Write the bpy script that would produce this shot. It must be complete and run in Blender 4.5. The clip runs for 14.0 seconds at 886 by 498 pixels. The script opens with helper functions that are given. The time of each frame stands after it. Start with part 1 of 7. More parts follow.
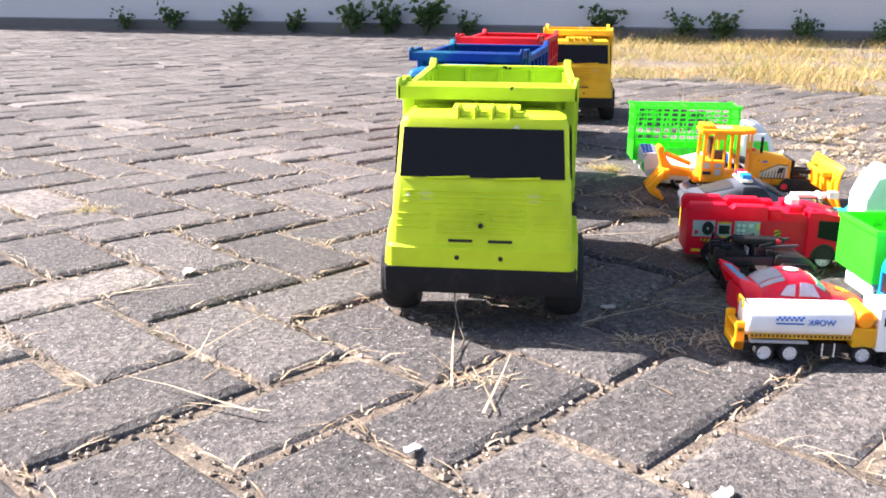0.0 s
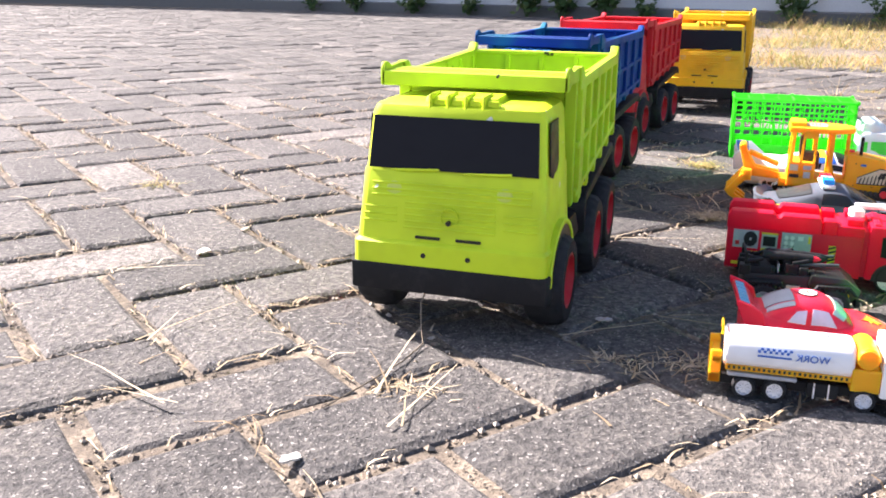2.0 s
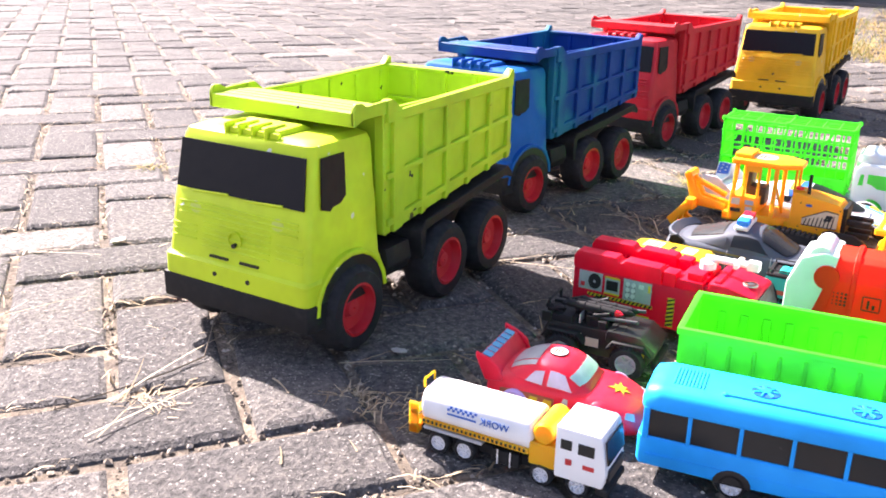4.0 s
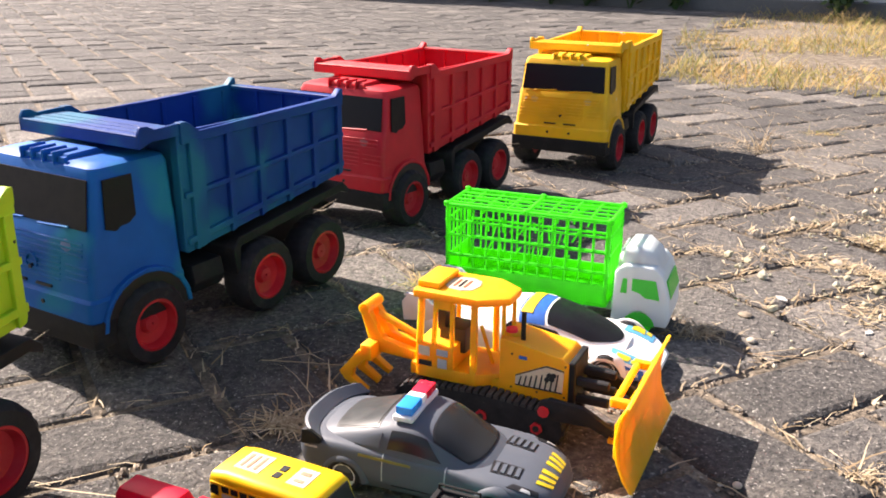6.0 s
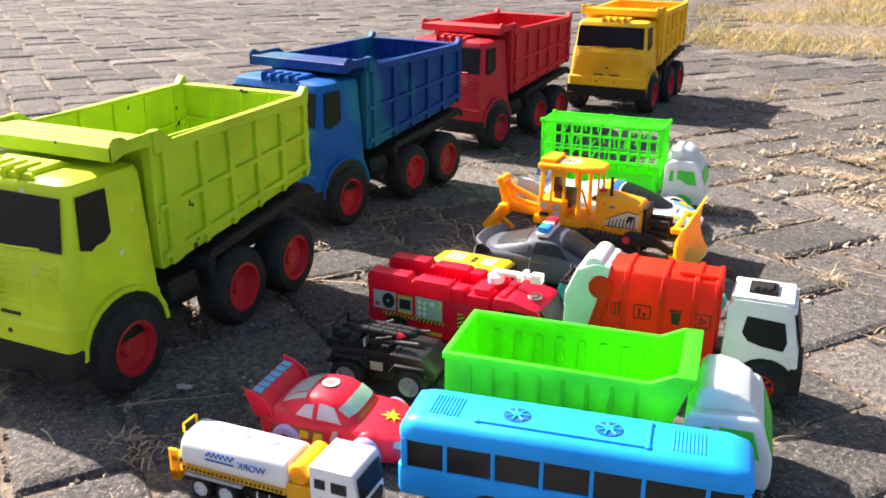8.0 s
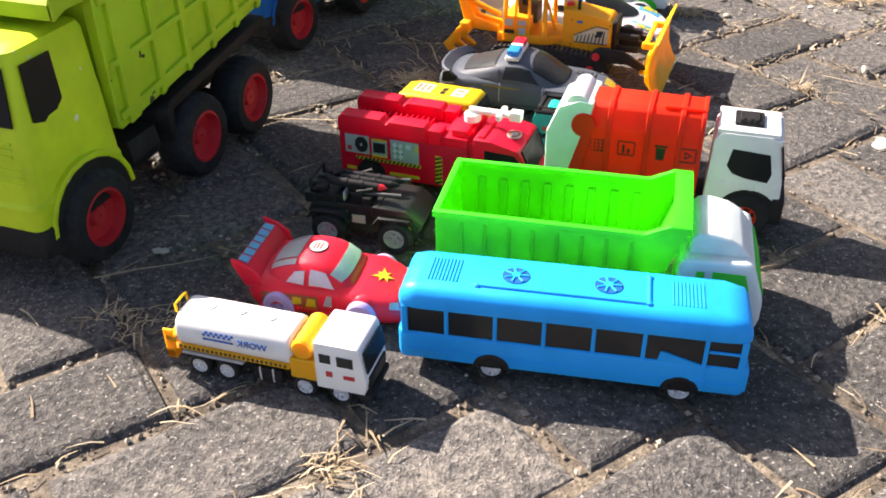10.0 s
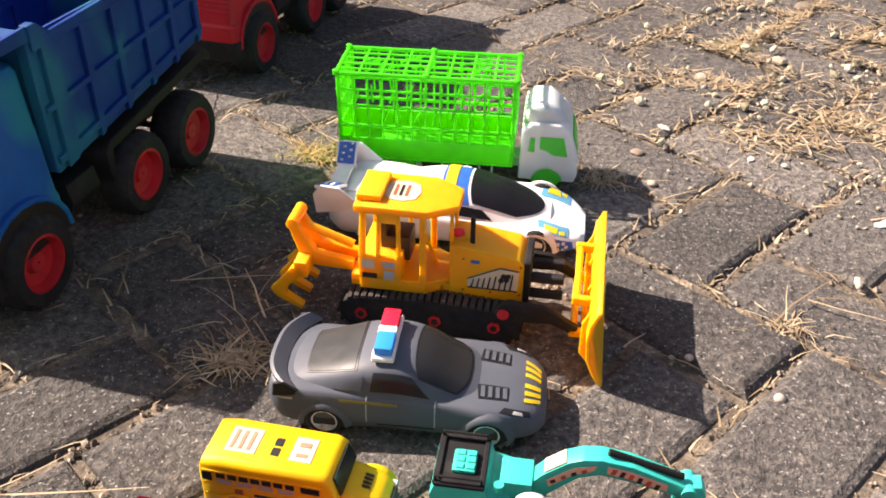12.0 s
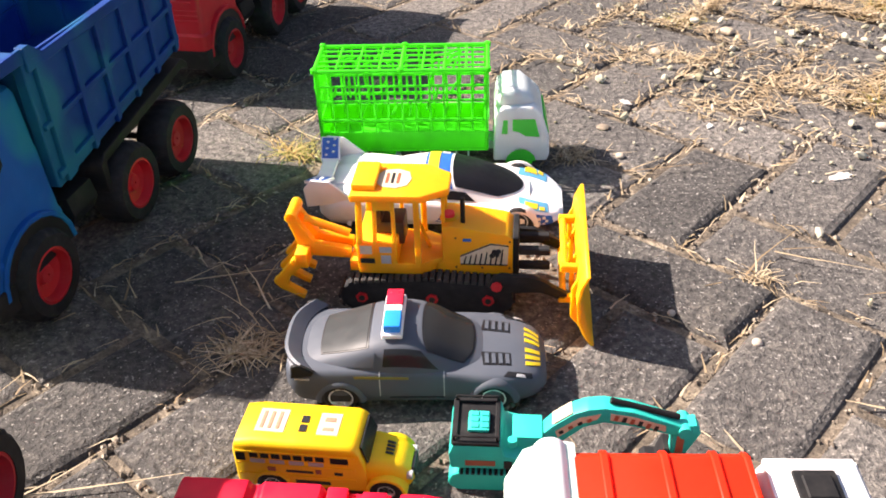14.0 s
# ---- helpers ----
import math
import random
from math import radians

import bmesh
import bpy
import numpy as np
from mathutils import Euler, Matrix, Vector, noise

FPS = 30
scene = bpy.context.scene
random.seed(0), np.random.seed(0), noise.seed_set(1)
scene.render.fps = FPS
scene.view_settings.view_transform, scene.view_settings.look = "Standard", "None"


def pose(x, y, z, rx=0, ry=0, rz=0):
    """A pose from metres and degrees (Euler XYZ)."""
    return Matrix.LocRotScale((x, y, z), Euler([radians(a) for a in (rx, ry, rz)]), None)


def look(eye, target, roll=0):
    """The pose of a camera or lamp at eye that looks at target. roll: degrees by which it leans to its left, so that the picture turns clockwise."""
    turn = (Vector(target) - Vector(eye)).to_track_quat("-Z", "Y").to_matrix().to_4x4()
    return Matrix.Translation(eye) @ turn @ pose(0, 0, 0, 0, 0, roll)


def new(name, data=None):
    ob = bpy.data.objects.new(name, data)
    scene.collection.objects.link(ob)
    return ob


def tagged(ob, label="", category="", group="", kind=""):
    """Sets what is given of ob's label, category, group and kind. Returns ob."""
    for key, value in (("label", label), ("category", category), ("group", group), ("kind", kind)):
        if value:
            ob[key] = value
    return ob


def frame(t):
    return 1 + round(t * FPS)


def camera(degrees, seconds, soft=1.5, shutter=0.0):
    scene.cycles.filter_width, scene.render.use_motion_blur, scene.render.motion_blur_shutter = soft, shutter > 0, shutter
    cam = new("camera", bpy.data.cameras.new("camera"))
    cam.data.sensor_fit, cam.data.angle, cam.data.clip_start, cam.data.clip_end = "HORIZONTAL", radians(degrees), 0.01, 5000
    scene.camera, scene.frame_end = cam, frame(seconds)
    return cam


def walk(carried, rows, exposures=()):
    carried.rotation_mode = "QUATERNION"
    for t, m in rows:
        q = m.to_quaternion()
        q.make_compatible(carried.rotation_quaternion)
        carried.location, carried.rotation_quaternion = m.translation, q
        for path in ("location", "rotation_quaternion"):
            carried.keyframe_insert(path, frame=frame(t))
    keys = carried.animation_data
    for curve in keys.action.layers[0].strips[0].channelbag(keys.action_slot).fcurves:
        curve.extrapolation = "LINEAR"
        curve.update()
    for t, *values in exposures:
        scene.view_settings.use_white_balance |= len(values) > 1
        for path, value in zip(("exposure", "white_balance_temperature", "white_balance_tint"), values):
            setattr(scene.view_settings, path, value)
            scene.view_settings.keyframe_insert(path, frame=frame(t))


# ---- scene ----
cam = camera(52.5, 14.0, soft=1.8)
PATH = [
    (0, (0.0636, -0.8587, 0.3264), (-0.0335, 0.0985, 0.0538), 0.41),
    (0.5, (0.1033, -0.8331, 0.2994), (-0.0238, 0.1219, 0.0316), 1.15),
    (1, (0.194, -0.8089, 0.3049), (-0.0301, 0.1233, 0.0207), 0.08),
    (1.5, (0.2172, -0.7907, 0.3161), (-0.0315, 0.135, 0.0312), -0.66),
    (2, (0.2557, -0.7597, 0.3248), (-0.0413, 0.1498, 0.0338), 0.35),
    (2.5, (0.3236, -0.733, 0.3476), (-0.0212, 0.154, 0.0405), 1.33),
    (3, (0.3643, -0.7349, 0.3599), (-0.0088, 0.1355, 0.0387), 1.69),
    (3.5, (0.5177, -0.683, 0.3901), (0.0695, 0.1464, 0.0565), 1.63),
    (3.7, (0.6017, -0.663, 0.3929), (0.1067, 0.1395, 0.0599), 1.25),
    (5.8, (0.6176, 0.0065, 0.4114), (0.2648, 0.892, 0.1091), 1.60),
    (6, (0.6555, -0.0695, 0.4109), (0.2722, 0.7975, 0.0925), 0.36),
    (6.5, (0.7029, -0.2412, 0.4108), (0.2964, 0.6013, 0.0574), -0.66),
    (7, (0.7032, -0.3673, 0.4256), (0.3089, 0.4879, 0.0891), -0.49),
    (7.5, (0.7138, -0.4814, 0.4248), (0.332, 0.3783, 0.0854), 0.01),
    (8, (0.6987, -0.5244, 0.4264), (0.3114, 0.3322, 0.0854), 0.32),
    (8.5, (0.6854, -0.5329, 0.4251), (0.2969, 0.3197, 0.0756), 0.45),
    (8.7, (0.6792, -0.5389, 0.4226), (0.2943, 0.31, 0.0604), 0.30),
    (10.8, (0.5838, -0.3698, 0.5274), (0.4007, 0.3892, -0.0973), 0.28),
    (11, (0.5627, -0.3202, 0.5374), (0.4033, 0.4467, -0.0844), 0.76),
    (11.5, (0.5241, -0.1643, 0.5222), (0.3927, 0.6296, -0.0715), 0.63),
    (12, (0.4957, -0.0131, 0.5084), (0.3751, 0.8064, -0.0518), 0.69),
    (12.5, (0.4538, 0.0641, 0.4938), (0.3782, 0.8944, -0.0584), 1.02),
    (13, (0.4275, 0.0727, 0.502), (0.3821, 0.905, -0.0504), 0.67),
    (13.5, (0.43, 0.0314, 0.5137), (0.3911, 0.8592, -0.046), -0.44),
    (14, (0.4727, -0.0616, 0.528), (0.3961, 0.7576, -0.0403), -2.19),
]
walk(cam, [(t, look(eye, target, roll)) for t, eye, target, roll in PATH],
     [(0.0, 1.93, 6300, 23), (2.0, 2.02, 6350, 23), (3.5, 2.28, 6450, 28), (3.7, 2.28, 6450, 28), (5.8, 1.54, 6900, 22), (8.7, 1.58, 6800, 20),
      (10.8, 1.38, 6900, 19), (11.5, 2.06, 7200, 26), (12.0, 1.26, 7300, 25), (12.6, 1.36, 7000, 22), (13.4, 1.38, 6900, 22), (14.0, 1.44, 6900, 22)])

# world and sun: the light comes from the -x side, about 40 degrees high
SUN_TO = Vector((1.0, -0.30, -0.86)).normalized()
world = bpy.data.worlds.new("sky")
scene.world = world
world.use_nodes = True
wn = world.node_tree.nodes
sky = wn.new("ShaderNodeTexSky")
sky.sky_type = "NISHITA"
sky.sun_disc = False
sky.sun_elevation = math.asin(-SUN_TO.z)
sky.sun_rotation = math.atan2(-SUN_TO.x, -SUN_TO.y)
sky.air_density, sky.dust_density = 1.0, 2.0
wn["Background"].inputs["Strength"].default_value = 0.07
world.node_tree.links.new(sky.outputs[0], wn["Background"].inputs["Color"])
sun_data = bpy.data.lights.new("sun", "SUN")
sun_data.energy, sun_data.angle, sun_data.color = 5.0, radians(0.6), (1.0, 0.945, 0.85)
sun = new("sun", sun_data)
sun.matrix_world = look((-6, 1, 5), Vector((-6, 1, 5)) + SUN_TO)


# ---------- materials ----------
def mat_base(name):
    m = bpy.data.materials.new(name)
    m.use_nodes = True
    nt = m.node_tree
    return m, nt, nt.nodes["Principled BSDF"]


def noise_node(nt, scale, detail=4.0, rough=0.6, coord=None):
    n = nt.nodes.new("ShaderNodeTexNoise")
    n.inputs["Scale"].default_value = scale
    n.inputs["Detail"].default_value = detail
    n.inputs["Roughness"].default_value = rough
    if coord is not None:
        nt.links.new(coord, n.inputs["Vector"])
    return n


def ramp_node(nt, src, stops):
    r = nt.nodes.new("ShaderNodeValToRGB")
    els = r.color_ramp.elements
    while len(els) < len(stops):
        els.new(0.5)
    for e, (p, c) in zip(els, stops):
        e.position, e.color = p, (*c, 1.0) if len(c) == 3 else c
    nt.links.new(src, r.inputs["Fac"])
    return r


def mix_node(nt, fac, a, b, blend="MIX"):
    n = nt.nodes.new("ShaderNodeMix")
    n.data_type, n.blend_type = "RGBA", blend
    for sock, v in ((n.inputs["Factor"], fac), (n.inputs["A"], a), (n.inputs["B"], b)):
        if isinstance(v, (int, float)):
            sock.default_value = v
        elif isinstance(v, tuple):
            sock.default_value = (*v, 1.0)
        else:
            nt.links.new(v, sock)
    return n.outputs["Result"]


def bump_to(nt, bsdf, height, strength, dist):
    b = nt.nodes.new("ShaderNodeBump")
    b.inputs["Strength"].default_value = strength
    b.inputs["Distance"].default_value = dist
    nt.links.new(height, b.inputs["Height"])
    nt.links.new(b.outputs["Normal"], bsdf.inputs["Normal"])


def plastic(name, col, rough=0.35, dust=0.18, chips=None, fade=None, translucent=0.0, depth=0.006, thin=0.0):
    """Moulded toy plastic: slight tone shifts, dust in patches, fine orange-peel relief; chips: colour of worn-off paint; fade: colour of a sun-bleached patch."""
    m, nt, p = mat_base(name)
    co = nt.nodes.new("ShaderNodeTexCoord").outputs["Object"]
    big, fine = noise_node(nt, 14, 3, 0.6, co), noise_node(nt, 260, 3, 0.7, co)
    dark = tuple(c * 0.82 for c in col)
    lite = tuple(min(1, c * 1.08 + 0.004) for c in col)
    c = ramp_node(nt, big.outputs["Fac"], [(0.3, dark), (0.5, col), (0.75, lite)]).outputs["Color"]
    if fade:
        fn = noise_node(nt, 9, 2, 0.5, co)
        c = mix_node(nt, ramp_node(nt, fn.outputs["Fac"], [(0.5, (0, 0, 0)), (0.62, (1, 1, 1))]).outputs["Color"], c, fade)
    dn = noise_node(nt, 34, 5, 0.75, co)
    dm = ramp_node(nt, dn.outputs["Fac"], [(0.48, (0, 0, 0)), (0.8, (dust, dust, dust))])
    c = mix_node(nt, dm.outputs["Color"], c, (0.42, 0.38, 0.31))
    if chips:
        cn = noise_node(nt, 52, 2, 0.5, co)
        c = mix_node(nt, ramp_node(nt, cn.outputs["Fac"], [(0.715, (0, 0, 0)), (0.725, (1, 1, 1))]).outputs["Color"], c, chips)
    nt.links.new(c, p.inputs["Base Color"])
    rr = ramp_node(nt, dn.outputs["Fac"], [(0.3, (rough,) * 3), (0.8, (min(1, rough + 0.3),) * 3)])
    nt.links.new(rr.outputs["Color"], p.inputs["Roughness"])
    if translucent:
        p.inputs["Subsurface Weight"].default_value = translucent
        p.inputs["Subsurface Radius"].default_value = tuple(0.3 + 0.7 * v for v in col)
        p.inputs["Subsurface Scale"].default_value = depth
    p.inputs["Specular IOR Level"].default_value = 0.38
    bump_to(nt, p, fine.outputs["Fac"], 0.08, 0.0006)
    if thin:                     # hollow thin-walled moulding that lets light through
        tr = nt.nodes.new("ShaderNodeBsdfTranslucent")
        nt.links.new(c, tr.inputs["Color"])
        mx = nt.nodes.new("ShaderNodeMixShader")
        mx.inputs["Fac"].default_value = thin
        nt.links.new(p.outputs[0], mx.inputs[1])
        nt.links.new(tr.outputs[0], mx.inputs[2])
        nt.links.new(mx.outputs[0], nt.nodes["Material Output"].inputs["Surface"])
    return m


def flat_print(name, col, rough=0.45):
    m, nt, p = mat_base(name)
    co = nt.nodes.new("ShaderNodeTexCoord").outputs["Object"]
    n = noise_node(nt, 90, 4, 0.7, co)
    c = ramp_node(nt, n.outputs["Fac"], [(0.3, tuple(v * 0.8 for v in col)), (0.7, col)])
    nt.links.new(c.outputs["Color"], p.inputs["Base Color"])
    p.inputs["Roughness"].default_value = rough
    return m


def rubber(name, col):
    m, nt, p = mat_base(name)
    co = nt.nodes.new("ShaderNodeTexCoord").outputs["Object"]
    n, d = noise_node(nt, 60, 5, 0.7, co), noise_node(nt, 400, 2, 0.5, co)
    c = ramp_node(nt, n.outputs["Fac"], [(0.35, col), (0.62, tuple(v * 1.5 + 0.004 for v in col)), (0.85, (0.10, 0.088, 0.072))])
    nt.links.new(c.outputs["Color"], p.inputs["Base Color"])
    p.inputs["Roughness"].default_value = 0.7
    p.inputs["Specular IOR Level"].default_value = 0.2
    bump_to(nt, p, d.outputs["Fac"], 0.15, 0.0008)
    return m


def chrome(name):
    m, nt, p = mat_base(name)
    p.inputs["Base Color"].default_value = (0.82, 0.83, 0.85, 1)
    p.inputs["Metallic"].default_value = 0.55
    co = nt.nodes.new("ShaderNodeTexCoord").outputs["Object"]
    n = noise_node(nt, 120, 4, 0.7, co)
    r = ramp_node(nt, n.outputs["Fac"], [(0.3, (0.22,) * 3), (0.8, (0.45,) * 3)])
    nt.links.new(r.outputs["Color"], p.inputs["Roughness"])
    return m


def clear(name, tint, rough=0.08):
    """Thin tinted window plastic."""
    m, nt, p = mat_base(name)
    p.inputs["Base Color"].default_value = (*tint, 1)
    p.inputs["Roughness"].default_value = rough
    co = nt.nodes.new("ShaderNodeTexCoord").outputs["Object"]
    n = noise_node(nt, 70, 4, 0.7, co)
    r = ramp_node(nt, n.outputs["Fac"], [(0.3, (rough,) * 3), (0.8, (rough + 0.22,) * 3)])
    nt.links.new(r.outputs["Color"], p.inputs["Roughness"])
    return m


def concrete(name, per_piece):
    """Weathered concrete paver: aggregate speckle, blotches, and a tone of its own per piece."""
    m, nt, p = mat_base(name)
    geo = nt.nodes.new("ShaderNodeNewGeometry")
    co = geo.outputs["Position"]
    blot, grain, speck = noise_node(nt, 11, 6, 0.7, co), noise_node(nt, 130, 4, 0.75, co), noise_node(nt, 300, 2, 0.5, co)
    if per_piece:
        rnd = nt.nodes.new("ShaderNodeObjectInfo").outputs["Random"]
    else:
        rnd = geo.outputs["Random Per Island"]
    tone = ramp_node(nt, rnd, [(0.0, (0.063, 0.0600, 0.056)), (0.5, (0.088, 0.0830, 0.077)), (0.9, (0.113, 0.106, 0.097)), (1.0, (0.178, 0.165, 0.147))]).outputs["Color"]
    c = mix_node(nt, 0.55, tone, ramp_node(nt, blot.outputs["Fac"], [(0.28, (0.42,) * 3), (0.5, (0.95,) * 3), (0.72, (1.6, 1.54, 1.42))]).outputs["Color"], "MULTIPLY")
    c = mix_node(nt, 0.8, c, ramp_node(nt, grain.outputs["Fac"], [(0.34, (0.28,) * 3), (0.50, (1.0,) * 3), (0.66, (2.1, 2.04, 1.92))]).outputs["Color"], "MULTIPLY")
    c = mix_node(nt, ramp_node(nt, speck.outputs["Fac"], [(0.63, (0, 0, 0)), (0.69, (0.62,) * 3)]).outputs["Color"], c, (0.46, 0.435, 0.39))
    nt.links.new(c, p.inputs["Base Color"])
    p.inputs["Roughness"].default_value = 0.88
    h = nt.nodes.new("ShaderNodeMath")
    h.operation = "ADD"
    nt.links.new(grain.outputs["Fac"], h.inputs[0])
    nt.links.new(blot.outputs["Fac"], h.inputs[1])
    bump_to(nt, p, h.outputs[0], 1.0, 0.006)
    return m


def soil(name):
    m, nt, p = mat_base(name)
    co = nt.nodes.new("ShaderNodeNewGeometry").outputs["Position"]
    a, b = noise_node(nt, 30, 6, 0.75, co), noise_node(nt, 300, 4, 0.7, co)
    c = ramp_node(nt, a.outputs["Fac"], [(0.3, (0.05, 0.042, 0.033)), (0.5, (0.16, 0.13, 0.095)), (0.72, (0.42, 0.35, 0.25))]).outputs["Color"]
    c = mix_node(nt, 0.7, c, ramp_node(nt, b.outputs["Fac"], [(0.3, (0.4,) * 3), (0.7, (1.5,) * 3)]).outputs["Color"], "MULTIPLY")
    nt.links.new(c, p.inputs["Base Color"])
    p.inputs["Roughness"].default_value = 0.95
    bump_to(nt, p, b.outputs["Fac"], 0.8, 0.004)
    return m


def island_tones(name, stops, rough=0.8, trans=0.0, patch=None):
    """Straw, leaves and grit: each bit has its own tone."""
    m, nt, p = mat_base(name)
    geo = nt.nodes.new("ShaderNodeNewGeometry")
    c = ramp_node(nt, geo.outputs["Random Per Island"], stops).outputs["Color"]
    n = noise_node(nt, 150, 3, 0.6, geo.outputs["Position"])
    if patch:
        pn = noise_node(nt, 4.5, 4, 0.65, geo.outputs["Position"])
        c = mix_node(nt, ramp_node(nt, pn.outputs["Fac"], [(0.47, (0, 0, 0)), (0.66, (0.75,) * 3)]).outputs["Color"], c, patch)
    c = mix_node(nt, 0.5, c, ramp_node(nt, n.outputs["Fac"], [(0.3, (0.6,) * 3), (0.7, (1.25,) * 3)]).outputs["Color"], "MULTIPLY")
    nt.links.new(c, p.inputs["Base Color"])
    p.inputs["Roughness"].default_value = rough
    if trans:
        t = nt.nodes.new("ShaderNodeBsdfTranslucent")
        nt.links.new(c, t.inputs["Color"])
        mx = nt.nodes.new("ShaderNodeMixShader")
        mx.inputs["Fac"].default_value = trans
        nt.links.new(p.outputs[0], mx.inputs[1])
        nt.links.new(t.outputs[0], mx.inputs[2])
        nt.links.new(mx.outputs[0], nt.nodes["Material Output"].inputs["Surface"])
    return m


LIME = plastic("lime_plastic", (0.60, 0.76, 0.012), 0.40, 0.03, chips=(0.72, 0.74, 0.55))
LIME_BED = plastic("lime_bed_plastic", (0.42, 0.60, 0.012), 0.45, 0.04, chips=(0.03, 0.04, 0.012))
BLUE = plastic("blue_plastic", (0.000, 0.105, 0.40), 0.42, 0.0, fade=(0.000, 0.20, 0.30))
BLUE_BED = plastic("navy_bed_plastic", (0.000, 0.040, 0.22), 0.45, 0.02, fade=(0.001, 0.13, 0.23))
for paint_ in (BLUE, BLUE_BED):
    paint_.node_tree.nodes["Principled BSDF"].inputs["Specular IOR Level"].default_value = 0.2
RED = plastic("red_plastic", (0.60, 0.012, 0.022), 0.4, 0.06)
YELLOW = plastic("yellow_plastic", (0.90, 0.50, 0.006), 0.4, 0.06, chips=(0.75, 0.68, 0.5))
BLACK = plastic("black_plastic", (0.012, 0.012, 0.013), 0.5, 0.06)
BLACK.node_tree.nodes["Principled BSDF"].inputs["Specular IOR Level"].default_value = 0.22
TYRE = rubber("black_rubber", (0.016, 0.016, 0.017))
TRACK = rubber("dusty_track_rubber", (0.040, 0.036, 0.032))
RIMRED = plastic("red_rim_plastic", (0.55, 0.016, 0.025), 0.4, 0.08)
WINBLACK = clear("painted_black_window", (0.008, 0.008, 0.011), 0.38)
WINBLACK.node_tree.nodes["Principled BSDF"].inputs["Specular IOR Level"].default_value = 0.2
NEON = plastic("neon_green_plastic", (0.022, 0.95, 0.018), 0.34, 0.0, thin=0.3)
NEON_DK = plastic("green_window_plastic", (0.015, 0.62, 0.04), 0.25, 0.03)
PALE = plastic("pale_white_plastic", (0.74, 0.82, 0.80), 0.32, 0.03, translucent=0.5, depth=0.012)
WHITE = plastic("white_plastic", (0.88, 0.88, 0.86), 0.3, 0.03)
MINT = plastic("mint_white_plastic", (0.66, 0.82, 0.72), 0.3, 0.05, translucent=0.15)
ORANGE = plastic("orange_red_plastic", (1.0, 0.058, 0.016), 0.36, 0.0, thin=0.5)
CYAN = plastic("sky_blue_plastic", (0.000, 0.40, 1.0), 0.3, 0.0)
CYAN.node_tree.nodes["Principled BSDF"].inputs["Specular IOR Level"].default_value = 0.22
AMBER = plastic("amber_plastic", (1.0, 0.40, 0.005), 0.36, 0.01, translucent=0.7, depth=0.015)
CARRED = plastic("bright_red_plastic", (0.95, 0.020, 0.05), 0.28, 0.01, translucent=0.6, depth=0.012)
FIRERED = plastic("fire_red_plastic", (0.90, 0.012, 0.05), 0.34, 0.01, thin=0.35)
GREY = plastic("slate_grey_plastic", (0.082, 0.096, 0.118), 0.40, 0.04)
DUSTY = clear("dusty_smoked_window", (0.040, 0.044, 0.044), 0.30)
SMOKE = clear("smoked_window", (0.024, 0.025, 0.025), 0.1)
for pane_ in (DUSTY, SMOKE):
    pane_.node_tree.nodes["Principled BSDF"].inputs["Specular IOR Level"].default_value = 0.3
BUSYEL = plastic("school_bus_yellow", (0.95, 0.60, 0.006), 0.34, 0.03)
TEAL = plastic("teal_plastic", (0.004, 0.60, 0.48), 0.3, 0.02)
CAMO = plastic("camouflage_green_plastic", (0.012, 0.014, 0.012), 0.3, 0.05, fade=(0.10, 0.13, 0.045))
GUNMETAL = plastic("gunmetal_plastic", (0.06, 0.06, 0.062), 0.25, 0.05)
LILAC = plastic("lilac_plastic", (0.46, 0.36, 0.66), 0.4, 0.06)
CHROME = chrome("chrome_plating")
P_WHITE, P_BLACK, P_YELLOW = flat_print("white_print", (0.78, 0.78, 0.75)), flat_print("black_print", (0.012, 0.012, 0.013)), flat_print("yellow_print", (0.82, 0.60, 0.02))
P_BLUE, P_RED, P_SILVER = flat_print("blue_print", (0.02, 0.13, 0.50)), flat_print("red_print", (0.6, 0.03, 0.03)), flat_print("silver_sticker", (0.46, 0.47, 0.47), 0.3)
WING_BLUE = flat_print("sky_blue_print", (0.10, 0.40, 0.62))
P_FADED = flat_print("faded_brown_print", (0.46, 0.26, 0.16))
P_CREAM, P_RUST = flat_print("cream_sticker", (0.72, 0.62, 0.44)), flat_print("rust_sticker", (0.40, 0.11, 0.05))
LAMP_RED, LAMP_BLUE = clear("red_lens", (0.75, 0.02, 0.05), 0.15), clear("blue_lens", (0.01, 0.28, 0.85), 0.15)
PAVER, PAVER_FAR, SOIL = concrete("paver_concrete", True), concrete("paver_concrete_far", False), soil("dry_soil")
STRAW = island_tones("straw", [(0.0, (0.26, 0.18, 0.10)), (0.5, (0.48, 0.37, 0.22)), (1.0, (0.68, 0.57, 0.39))], 0.75, 0.25)
GRASS = island_tones("grass_blades", [(0.0, (0.52, 0.34, 0.13)), (0.45, (0.58, 0.40, 0.17)), (0.7, (0.44, 0.38, 0.12)), (1.0, (0.13, 0.19, 0.04))], 0.75, 0.3, patch=(0.22, 0.24, 0.06))
LEAF = island_tones("weed_leaves", [(0.0, (0.035, 0.075, 0.02)), (0.6, (0.06, 0.12, 0.03)), (1.0, (0.14, 0.19, 0.05))], 0.6, 0.25)
GRIT = island_tones("grit", [(0.0, (0.10, 0.08, 0.06)), (0.6, (0.27, 0.22, 0.16)), (1.0, (0.50, 0.44, 0.35))], 0.9)
HUSK = island_tones("dry_husk", [(0.0, (0.30, 0.27, 0.17)), (0.5, (0.46, 0.43, 0.30)), (1.0, (0.66, 0.62, 0.48))], 0.85, 0.1)
